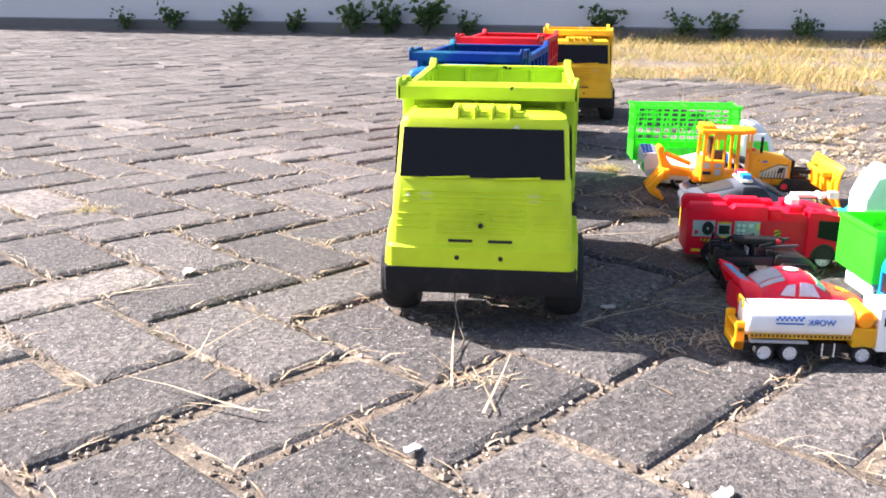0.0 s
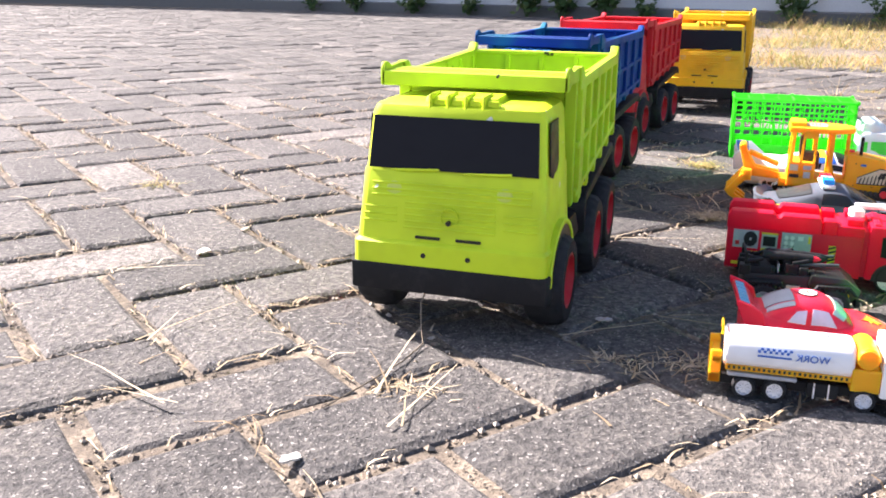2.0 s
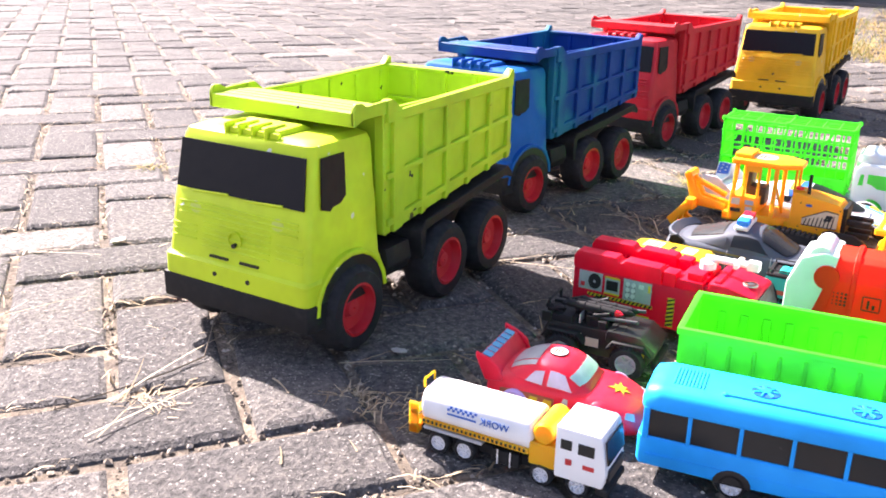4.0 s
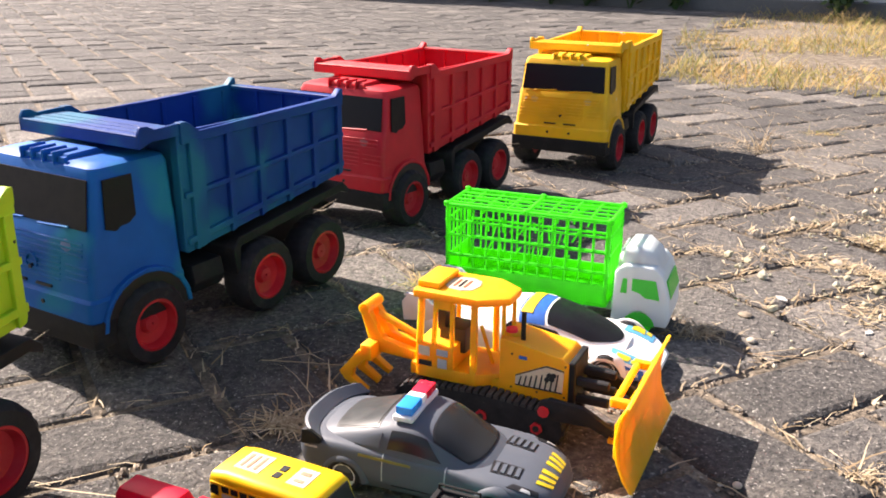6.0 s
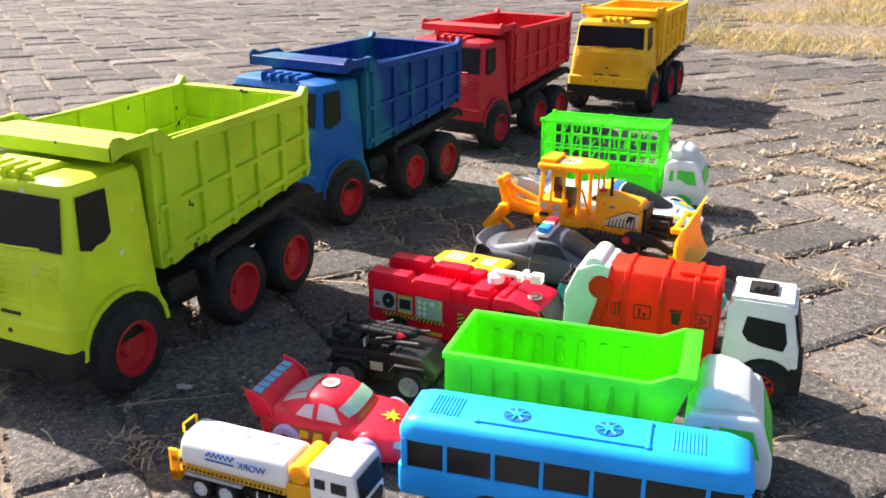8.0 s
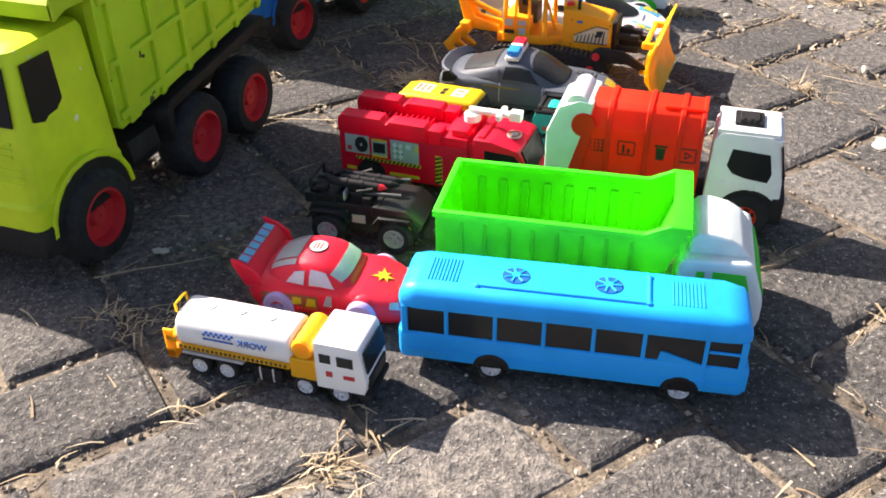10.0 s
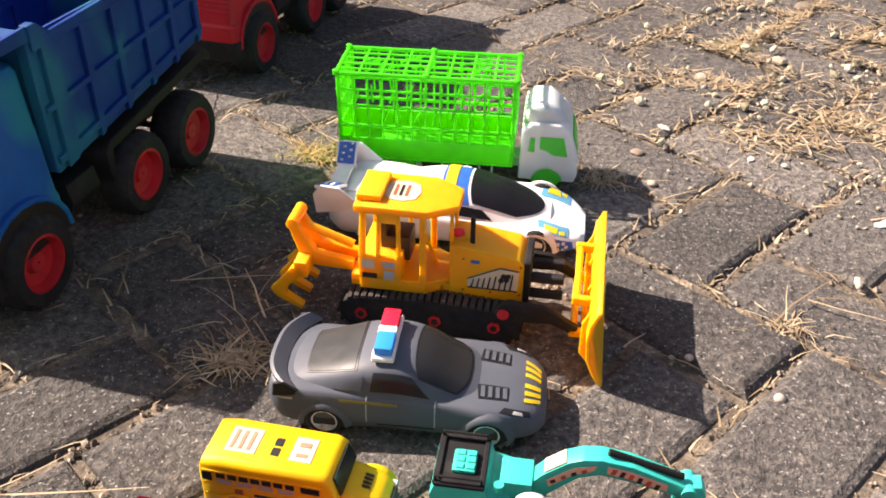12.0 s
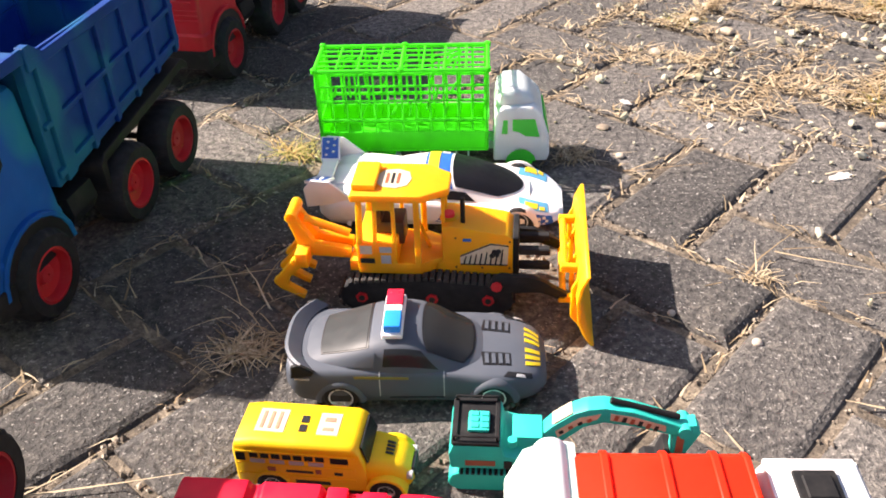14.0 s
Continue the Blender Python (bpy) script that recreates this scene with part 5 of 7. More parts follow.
    for s in (-1, 1):
        a, c = sorted((s * 0.0305, s * 0.0318))
        # cab is solid: a black panel paints the window's inner shade
        part("side_window", prism(B(), [(0.061, 0.074), (0.067, 0.0665), (0.079, 0.063), (0.099, 0.061), (0.1015, 0.070), (0.0975, 0.089), (0.064, 0.091)], "y", a, c), WINBLACK, cab, "black panel for the shade inside the open side window")
        prof = [(0.086 + 0.0285 * math.cos(math.pi * k / 12), 0.024 + 0.0275 * math.sin(math.pi * k / 12)) for k in range(13)]
        a, c = sorted((s * 0.020, s * 0.0318))
        part("arch_fill", prism(B(), prof, "y", a, c), BLACK, cab, "black wheel arch")
        for k in range(9):
            x = 0.050 + 0.0068 * k
            part("skirt_tooth", box(B(), x, x + 0.0042, min(s * 0.0305, s * 0.0322), max(s * 0.0305, s * 0.0322), 0.051, 0.0575, 0.0006, 1), WHITE, cab)
        for x in (-0.058, 0.084):
            wheel(t, x, s * 0.0265, 0.0235, 0.0235, 0.018, "y", s, rim=BLACK if x < 0 else ORANGE, rim_r=0.5, spokes=6, tread=16)
    q = [Vector(p) for p in ((0.1125, -0.027, 0.064), (0.1125, 0.027, 0.064), (0.1055, 0.026, 0.096), (0.1055, -0.026, 0.096))]
    part("windscreen", loft(B(), [q, [p + Vector((0.0016, 0, 0.0004)) for p in q]]), WINBLACK, cab, "dark windscreen", 0)
    part("bumper", box(B(), 0.106, 0.118, -0.032, 0.032, 0.018, 0.046, 0.003), BLACK, t, "black front bumper")
    return t


toy_bus(pose(0.549, 0.046, 0, 0, 0, 8) @ Matrix.Diagonal((1.04, 1.03, 1.02, 1)))
toy_tanker(pose(0.337, -0.037, 0, 0, 0, 2.5) @ Matrix.Diagonal((0.975, 1.0, 0.99, 1)))
toy_race_car(pose(0.342, 0.060, 0, 0, 0, 6) @ Matrix.Diagonal((0.94, 0.98, 1.08, 1)))
toy_jeep(pose(0.327, 0.172, 0, 0, 0, 5) @ Matrix.Diagonal((1.08, 1.06, 1.08, 1)))
toy_green_dumper(pose(0.552, 0.148, 0, 0, 0, 6))
toy_fire_engine(pose(0.358, 0.288, 0, 0, 0, -1) @ Matrix.Diagonal((0.99, 1.18, 1.20, 1)))
toy_garbage_truck(pose(0.579, 0.299, 0, 0, 0, 2) @ Matrix.Diagonal((0.985, 0.88, 1, 1)))


def toy_school_bus(m):
    t = thing("toy_school_bus", m, "small yellow toy school bus with worn roof stickers", "toy bus")
    hw = 0.0225
    b = blob("body", [(-0.065, 0.0205, 0.010, 0.045, 0.005), (-0.063, hw, 0.008, 0.050, 0.006), (-0.05, hw, 0.008, 0.0525, 0.006), (0.022, hw, 0.008, 0.0525, 0.006), (0.028, hw, 0.008, 0.050, 0.007), (0.033, 0.0222, 0.008, 0.034, 0.005)], BUSYEL, t)
    hood = blob("bonnet", [(0.030, 0.0195, 0.009, 0.034, 0.007), (0.040, 0.0195, 0.009, 0.0335, 0.009), (0.055, 0.0180, 0.009, 0.030, 0.009), (0.063, 0.0150, 0.010, 0.024, 0.007), (0.066, 0.011, 0.012, 0.018, 0.003)], BUSYEL, t)
    for s in (-1, 1):
        for x in (-0.038, 0.047):
            prof = [(x + 0.0155 * math.cos(math.pi * k / 10), 0.009 + 0.0155 * math.sin(math.pi * k / 10)) for k in range(11)]
            inn = [(x + 0.0125 * math.cos(math.pi * k / 10), 0.009 + 0.0125 * math.sin(math.pi * k / 10)) for k in range(11)]
            a, c = sorted((s * 0.014, s * (hw + 0.0015)))
            part("mudguard", prism(B(), prof + inn[::-1], "y", a, c, 0.0006, 1), BUSYEL, t)
            # shade under the mudguard, put in as a black fill
            part("arch_fill", prism(B(), inn, "y", min(s * 0.014, s * (hw + 0.0002)), max(s * 0.014, s * (hw + 0.0002))), P_BLACK, t, "black fill for the shade under the wheel arch")
            wheel(t, x, s * 0.0195, 0.0108, 0.0108, 0.008, "y", s, rim=CHROME, rim_r=0.6, spokes=5)
        y = s * hw
        for k in range(7):
            x = -0.052 + k * 0.0082
            sticker("window", b, WINBLACK, x, x + 0.0062, 0.0375, 0.0425, y, s, "dark small window")
        sticker("window", b, WINBLACK, 0.008, 0.021, 0.0365, 0.0425, y, s, "dark front side window")
        sticker("window", b, WINBLACK, -0.0625, -0.0555, 0.034, 0.0415, y, s, "dark rear corner window")
        for k in range(4):
            sticker("lower_pane", b, P_SILVER, -0.052 + k * 0.0145, -0.041 + k * 0.0145, 0.0325, 0.036, y, s, "pale lower pane")
        for z in (0.0315, 0.0435, 0.0205):
            a, c = sorted((y, y + s * 0.0008))
            part("side_bead", box(B(), -0.062, 0.026, a, c, z - 0.0007, z + 0.0007), BUSYEL, b)
        for x0, x1, z0, z1, mm in ((-0.040, -0.034, 0.0245, 0.0285, P_RUST), (-0.026, -0.006, 0.0245, 0.0265, P_BLACK), (-0.004, 0.000, 0.0245, 0.0285, P_RUST), (0.010, 0.016, 0.0245, 0.027, P_BLACK), (-0.020, 0.006, 0.0135, 0.0165, P_BLACK)):
            sticker("side_print", b, mm, x0, x1, z0, z1, y, s, "bar of side print")
    q = [Vector(p) for p in ((0.0337, -0.018, 0.0345), (0.0337, 0.018, 0.0345), (0.0290, 0.0165, 0.0485), (0.0290, -0.0165, 0.0485))]
    part("windscreen", loft(B(), [q, [p + Vector((0.0014, 0, 0.0006)) for p in q]]), SMOKE, b, "dark windscreen", 0)
    plaque("roof_sticker", b, P_CREAM, -0.050, -0.028, -0.011, 0.012, 0.0526, "worn cream roof sticker", 0.0003)
    plaque("roof_sticker", b, P_CREAM, -0.004, 0.012, -0.011, 0.011, 0.0526, "worn cream roof sticker", 0.0003)
    for k in range(3):
        plaque("sticker_bar", b, P_FADED, -0.047 + 0.006 * k, -0.0445 + 0.006 * k, -0.008, 0.009, 0.0530, "faded bar of print")
    plaque("sticker_bar", b, P_FADED, 0.000, 0.008, -0.007, -0.004, 0.0530, "faded bar of print")
    plaque("sticker_bar", b, P_FADED, 0.000, 0.008, 0.002, 0.006, 0.0530, "faded bar of print")
    for y0, y1 in ((-0.009, -0.002), (0.000, 0.007)):
        plaque("roof_digit_bar", b, P_BLACK, -0.0175, -0.012, y0, y1, 0.0526, "black bar of print")
    for k in range(4):
        lo = [Vector(p) for p in ((0.045, -0.006 + 0.0035 * k, 0.0332), (0.045, -0.004 + 0.0035 * k, 0.0332), (0.051, -0.004 + 0.0035 * k, 0.0318), (0.051, -0.006 + 0.0035 * k, 0.0318))]
        part("bonnet_print", loft(B(), [lo, [p + Vector((0, 0, 0.0006)) for p in lo]]), P_BLACK, hood, "dark bar on the bonnet", 0)
    part("grille", box(B(), 0.0615, 0.0668, -0.009, 0.009, 0.0135, 0.0225, 0.001, 1), P_BLACK, hood, "dark grille")
    for s in (-1, 1):
        part("headlamp", disc(B(), (0.0635, s * 0.0125, 0.0195), 0.0034, 0.004, "x", 14), P_SILVER, hood, "pale headlamp")
    return t


def toy_excavator(m):
    t = thing("toy_excavator", m, "teal plastic toy excavator with striped boom", "toy excavator")
    for s in (-1, 1):
        prof = [(-0.026 + 0.009 * math.cos(a), 0.009 + 0.009 * math.sin(a)) for a in [math.pi / 2 + math.pi * k / 8 for k in range(9)]] + [(0.024 + 0.009 * math.cos(a), 0.009 + 0.009 * math.sin(a)) for a in [-math.pi / 2 + math.pi * k / 8 for k in range(9)]]
        a, c = sorted((s * 0.011, s * 0.0245))
        tr = part("track", prism(B(), prof, "y", a, c, 0.0008, 1), TEAL, t, "teal moulded track")
        for k in range(13):
            x = -0.026 + k * 0.0042
            part("track_pad", box(B(), x, x + 0.0024, a - 0.0004, c + 0.0004, 0.0172, 0.0188), BLACK, tr)
    part("turntable", disc(B(), (0, 0, 0.020), 0.016, 0.006, "z", 22), BLACK, t)
    b = part("body", prism(B(), [(-0.033, 0.022), (0.020, 0.022), (0.020, 0.032), (0.006, 0.036), (0.004, 0.046), (-0.031, 0.046), (-0.034, 0.036)], "y", -0.0235, 0.0235, 0.0018), TEAL, t)
    for s in (-1, 1):
        sticker("side_print", b, P_RUST, -0.022, 0.000, 0.026, 0.031, s * 0.0235, s, "rust coloured label")
        sticker("side_print", b, P_BLACK, 0.006, 0.012, 0.0235, 0.031, s * 0.0235, s, "black printed panel")
    for z0, z1 in ((0.045, 0.0485),):
        for x0, x1, y0, y1 in ((-0.031, 0.003, -0.0235, -0.0195), (-0.031, 0.003, 0.0195, 0.0235), (-0.032, -0.0275, -0.0225, 0.0225), (-0.0005, 0.003, -0.0225, 0.0225)):
            part("roof_rail", box(B(), x0, x1, y0, y1, z0, z1, 0.0006, 1), BLACK, b)
    for s in (-1, 1):
        bm = B()
        for p, q in (((-0.030, s * 0.0205, 0.048), (-0.030, s * 0.0205, 0.0525)), ((0.001, s * 0.0205, 0.048), (0.001, s * 0.0205, 0.0525)), ((-0.030, s * 0.0205, 0.0525), (0.001, s * 0.0205, 0.0525))):
            rod(bm, p, q, 0.0009, 6)
        part("roof_handrail", bm, BLACK, b)
    part("roof_tray", box(B(), -0.0275, -0.0005, -0.0195, 0.0195, 0.0455, 0.0465), BLACK, b)
    lid = part("engine_lid", box(B(), -0.0205, -0.0045, -0.011, 0.009, 0.0462, 0.0495, 0.0018), TEAL, b)
    for k in range(3):
        for j in range(2):
            part("lid_pad", box(B(), -0.0185 + 0.0075 * j, -0.0125 + 0.0075 * j, -0.009 + 0.006 * k, -0.0045 + 0.006 * k, 0.0493, 0.0505, 0.0004, 1), TEAL, lid)
    part("boom_mount", box(B(), 0.012, 0.034, -0.010, 0.014, 0.028, 0.042, 0.0014), TEAL, t)
    part("cylinder_post", disc(B(), (0.012, -0.014, 0.041), 0.0035, 0.006, "z", 12), TEAL, t)
    arm = [(0.026, 0.030), (0.040, 0.047), (0.056, 0.061), (0.066, 0.0655), (0.078, 0.067), (0.098, 0.064), (0.136, 0.050), (0.140, 0.044), (0.136, 0.040), (0.098, 0.050), (0.078, 0.053), (0.064, 0.048), (0.050, 0.034), (0.036, 0.020)]
    bo = part("boom", prism(B(), arm, "y", -0.004, 0.010, 0.0014), TEAL, t)
    for s, y in ((-1, -0.004), (1, 0.010)):
        a, c = sorted((y, y + s * 0.0005))
        part("boom_print", prism(B(), [(0.045, 0.037), (0.060, 0.051), (0.073, 0.057), (0.075, 0.062), (0.060, 0.0575), (0.043, 0.043)], "y", a, c), P_CREAM, bo, "cream label with rust and dark bars")
        part("boom_print", prism(B(), [(0.082, 0.056), (0.098, 0.0535), (0.122, 0.0465), (0.122, 0.052), (0.098, 0.060), (0.082, 0.0625)], "y", a, c), P_CREAM, bo, "cream label with rust and dark bars")
        for k in range(6):
            x, z = 0.084 + 0.0058 * k, 0.0565 - 0.00135 * k - 0.0001 * k * k
            part("print_bar", prism(B(), [(x, z), (x + 0.0030, z - 0.0005), (x + 0.0042, z + 0.0042), (x + 0.0014, z + 0.0047)], "y", a + s * 0.0004, c + s * 0.0004), P_BLACK if k % 2 else P_RUST, bo)
        for k in range(4):
            x, z = 0.0465 + 0.0066 * k, 0.0405 + 0.0054 * k - 0.0004 * k * k
            part("print_bar", prism(B(), [(x, z), (x + 0.0030, z + 0.0024), (x + 0.0018, z + 0.0048), (x - 0.0012, z + 0.0026)], "y", a + s * 0.0004, c + s * 0.0004), P_RUST if k % 2 else P_BLACK, bo)
    lo = [Vector(p) for p in ((0.0415, -0.003, 0.0487), (0.0415, 0.009, 0.0487), (0.0550, 0.009, 0.0605), (0.0550, -0.003, 0.0605))]
    part("top_label", loft(B(), [lo, [p + Vector((-0.0004, 0, 0.0007)) for p in lo]]), P_CREAM, bo, "pale label on top of the boom", 0)
    part("boom_ram", rod(B(), (0.082, 0.003, 0.0690), (0.132, 0.003, 0.0545), 0.0024, 10), BLACK, bo, "black plastic ram")
    part("pivot", disc(B(), (0.136, 0.003, 0.0465), 0.0052, 0.019, "y", 16), TEAL, bo)
    st = part("stick", prism(B(), [(0.130, 0.050), (0.144, 0.052), (0.148, 0.044), (0.137, 0.018), (0.128, 0.018), (0.128, 0.040)], "y", -0.003, 0.009, 0.0012), TEAL, t)
    sticker("stick_print", st, P_RUST, 0.131, 0.1365, 0.024, 0.044, -0.003, -1, "rust label with dark bars")
    part("bucket", prism(B(), [(0.124, 0.024), (0.140, 0.022), (0.134, 0.006), (0.118, 0.001), (0.108, 0.006), (0.112, 0.010), (0.120, 0.010)], "y", -0.010, 0.016, 0.001), BLACK, t, "black bucket")
    return t


def toy_police_car(m):
    t = thing("toy_police_car", m, "dusty slate grey toy police coupe with red blue lightbar", "toy car")
    body = Shell([(-0.107, [(0.028, 0.016), (0.033, 0.021), (0.033, 0.032), (0.026, 0.038), (0.0, 0.040)]),
                  (-0.099, [(0.038, 0.010), (0.0420, 0.021), (0.0410, 0.035), (0.032, 0.0405), (0.0, 0.042)]),
                  (-0.066, [(0.041, 0.008), (0.0455, 0.020), (0.0430, 0.037), (0.033, 0.0415), (0.0, 0.043)]),
                  (-0.020, [(0.040, 0.008), (0.0435, 0.018), (0.0415, 0.035), (0.033, 0.039), (0.0, 0.041)]),
                  (0.030, [(0.040, 0.008), (0.0435, 0.018), (0.0415, 0.034), (0.033, 0.0375), (0.0, 0.0395)]),
                  (0.062, [(0.041, 0.008), (0.0455, 0.018), (0.0430, 0.032), (0.031, 0.0355), (0.0, 0.0372)]),
                  (0.086, [(0.038, 0.008), (0.0420, 0.016), (0.0385, 0.0285), (0.028, 0.0320), (0.0, 0.0338)]),
                  (0.100, [(0.031, 0.009), (0.0345, 0.015), (0.0310, 0.0235), (0.022, 0.0265), (0.0, 0.0280)]),
                  (0.106, [(0.022, 0.011), (0.024, 0.015), (0.021, 0.019), (0.014, 0.0210), (0.0, 0.0218)])])
    b = part("body", body.skin(44, 14), GREY, t, smooth=60)
    top = Shell([(-0.092, [(0.036, 0.034), (0.032, 0.0385), (0.026, 0.0405), (0.016, 0.0418), (0.0, 0.0425)]),
                 (-0.055, [(0.0400, 0.034), (0.0368, 0.0415), (0.0310, 0.0485), (0.020, 0.0520), (0.0, 0.0532)]),
                 (-0.030, [(0.0408, 0.034), (0.0374, 0.0445), (0.0325, 0.0545), (0.022, 0.0595), (0.0, 0.0610)]),
                 (-0.008, [(0.0408, 0.034), (0.0374, 0.0450), (0.0325, 0.0562), (0.022, 0.0618), (0.0, 0.0635)]),
                 (0.010, [(0.0405, 0.034), (0.0370, 0.0425), (0.0315, 0.0525), (0.021, 0.0582), (0.0, 0.0600)]),
                 (0.035, [(0.0390, 0.033), (0.0345, 0.0365), (0.0280, 0.0415), (0.019, 0.0450), (0.0, 0.0465)]),
                 (0.056, [(0.0350, 0.031), (0.0300, 0.0325), (0.0240, 0.0345), (0.016, 0.0360), (0.0, 0.0370)])])
    c = part("cabin", top.skin(40, 12), GREY, b, smooth=60)
    part("windscreen_seal", top.cross_pane((0.004, 0.009), (0.0475, 0.038), (0.50, 0.42), 0.0004), P_BLACK, c, "black window seal")
    part("windscreen", top.cross_pane((0.0055, 0.0105), (0.0460, 0.0365), (0.53, 0.45), 0.0008), SMOKE, c, "smoked windscreen")
    part("rear_window_seal", top.cross_pane((-0.080, -0.078), (-0.038, -0.038), (0.58, 0.58), 0.0004), P_BLACK, c, "black window seal")
    part("rear_window", top.cross_pane((-0.0785, -0.0765), (-0.0395, -0.0395), (0.61, 0.61), 0.0008), DUSTY, c, "dusty smoked rear window")
    for s in (-1, 1):
        part("side_window", top.side_pane(((-0.027, 0.20), (0.018, 0.20), (0.004, 0.50), (-0.025, 0.52)), s), SMOKE, c, "dark side window")
        part("quarter_window", top.side_pane(((-0.056, 0.24), (-0.034, 0.20), (-0.0325, 0.46), (-0.042, 0.42)), s), GREY, c)
        for x in (-0.030, 0.022):
            part("door_seam", body.side_pane(((x, 0.22), (x + 0.0009, 0.22), (x + 0.0009, 0.74), (x, 0.74)), s, 0.0004), P_SILVER, b, "pale scuffed door seam")
        part("door_seam", body.side_pane(((-0.022, 0.16), (0.022, 0.16), (0.022, 0.18), (-0.022, 0.18)), s, 0.0004), P_BLACK, b)
        part("tail_scuff", body.side_pane(((-0.0985, 0.44), (-0.086, 0.44), (-0.086, 0.465), (-0.0985, 0.465)), s, 0.0004), P_SILVER, b, "pale scuff line")
        part("door_trim", body.side_pane(((-0.050, 0.46), (-0.006, 0.46), (-0.006, 0.495), (-0.050, 0.495)), s, 0.0004), flat_print("dull_yellow_trim", (0.22, 0.18, 0.03)), b, "thin dull yellow trim")
        for x in (-0.062, 0.062):
            part("wheel_arch", bulge(x, 0.0115, 0.0440, 0.0200, s, 0.0032), GREY, b)
            inn = [(x + 0.0168 * math.cos(math.pi * k / 10), 0.011 + 0.0163 * math.sin(math.pi * k / 10)) for k in range(11)]
            # black fill paints the shade round the wheel
            part("arch_fill", prism(B(), inn, "y", min(s * 0.030, s * 0.0452), max(s * 0.030, s * 0.0452)), P_BLACK, b, "black fill for the shade under the wheel arch")
            wheel(t, x, s * 0.0400, 0.0150, 0.0150, 0.012, "y", s, rim=CHROME, rim_r=0.68, spokes=6)
        # bonnet louvres: a black plate paints the recess shade, with slats across it
        part("louvre_recess", body.side_pane(((0.054, 0.78), (0.0765, 0.78), (0.0765, 0.90), (0.052, 0.90)), s, 0.0003), P_BLACK, b, "black plate for the shade between the louvres")
        for k in range(4):
            x = 0.0555 + 0.0056 * k
            part("louvre", body.side_pane(((x, 0.795), (x + 0.0030, 0.795), (x + 0.0026, 0.885), (x - 0.0004, 0.885)), s, 0.0010, 2), GREY, b)
        for k in range(3):
            v = 0.79 + 0.068 * k
            part("nose_stripe", body.side_pane(((0.0885, v), (0.1005, v), (0.1005, v + 0.040), (0.0885, v + 0.040)), s, 0.0006), P_YELLOW, b, "yellow nose stripe")
        # headlamp recess is not sunk: its shade is a black plate
        part("headlamp_recess", body.side_pane(((0.070, 0.60), (0.094, 0.52), (0.093, 0.66), (0.074, 0.70)), s, 0.0004), P_BLACK, b, "black plate for the shade in the headlamp recess")
        part("headlamp", body.side_pane(((0.080, 0.58), (0.088, 0.55), (0.087, 0.62), (0.081, 0.65)), s, 0.0009), P_SILVER, b, "pale headlamp")
    # spoiler: a curved lip that sweeps round the tail
    rings = []
    for k in range(17):
        w = -1 + 2 * k / 16
        x = -0.1065 + 0.016 * abs(w) ** 3
        rings.append([Vector((x + dx, 0.0425 * w, z)) for dx, z in ((-0.003, 0.0440), (0.008, 0.0405), (0.0095, 0.0425), (-0.0005, 0.0490), (-0.0035, 0.0480))])
    sp = part("rear_spoiler", loft(B(), rings), GREY, t, smooth=50)
    for s in (-1, 1):
        part("spoiler_end", prism(B(), [(-0.1015, 0.034), (-0.084, 0.0365), (-0.082, 0.0405), (-0.094, 0.0485), (-0.1000, 0.0470)], "y", s * 0.0420 - 0.0016, s * 0.0420 + 0.0016, 0.0008, 1), BLACK, sp, "dark spoiler end")
    # lightbar
    lb = part("lightbar", box(B(), -0.0275, -0.0105, -0.027, 0.027, 0.0615, 0.0665, 0.001, 1), WHITE, t, "white lightbar base")
    part("blue_lens", box(B(), -0.0260, -0.0120, -0.0245, -0.003, 0.0662, 0.0735, 0.0018), LAMP_BLUE, lb, "blue lens")
    part("lens_divider", box(B(), -0.0265, -0.0115, -0.003, 0.005, 0.0662, 0.0728, 0.001, 1), WHITE, lb)
    part("red_lens", box(B(), -0.0260, -0.0120, 0.005, 0.0255, 0.0662, 0.0735, 0.0018), LAMP_RED, lb, "red lens")
    return t


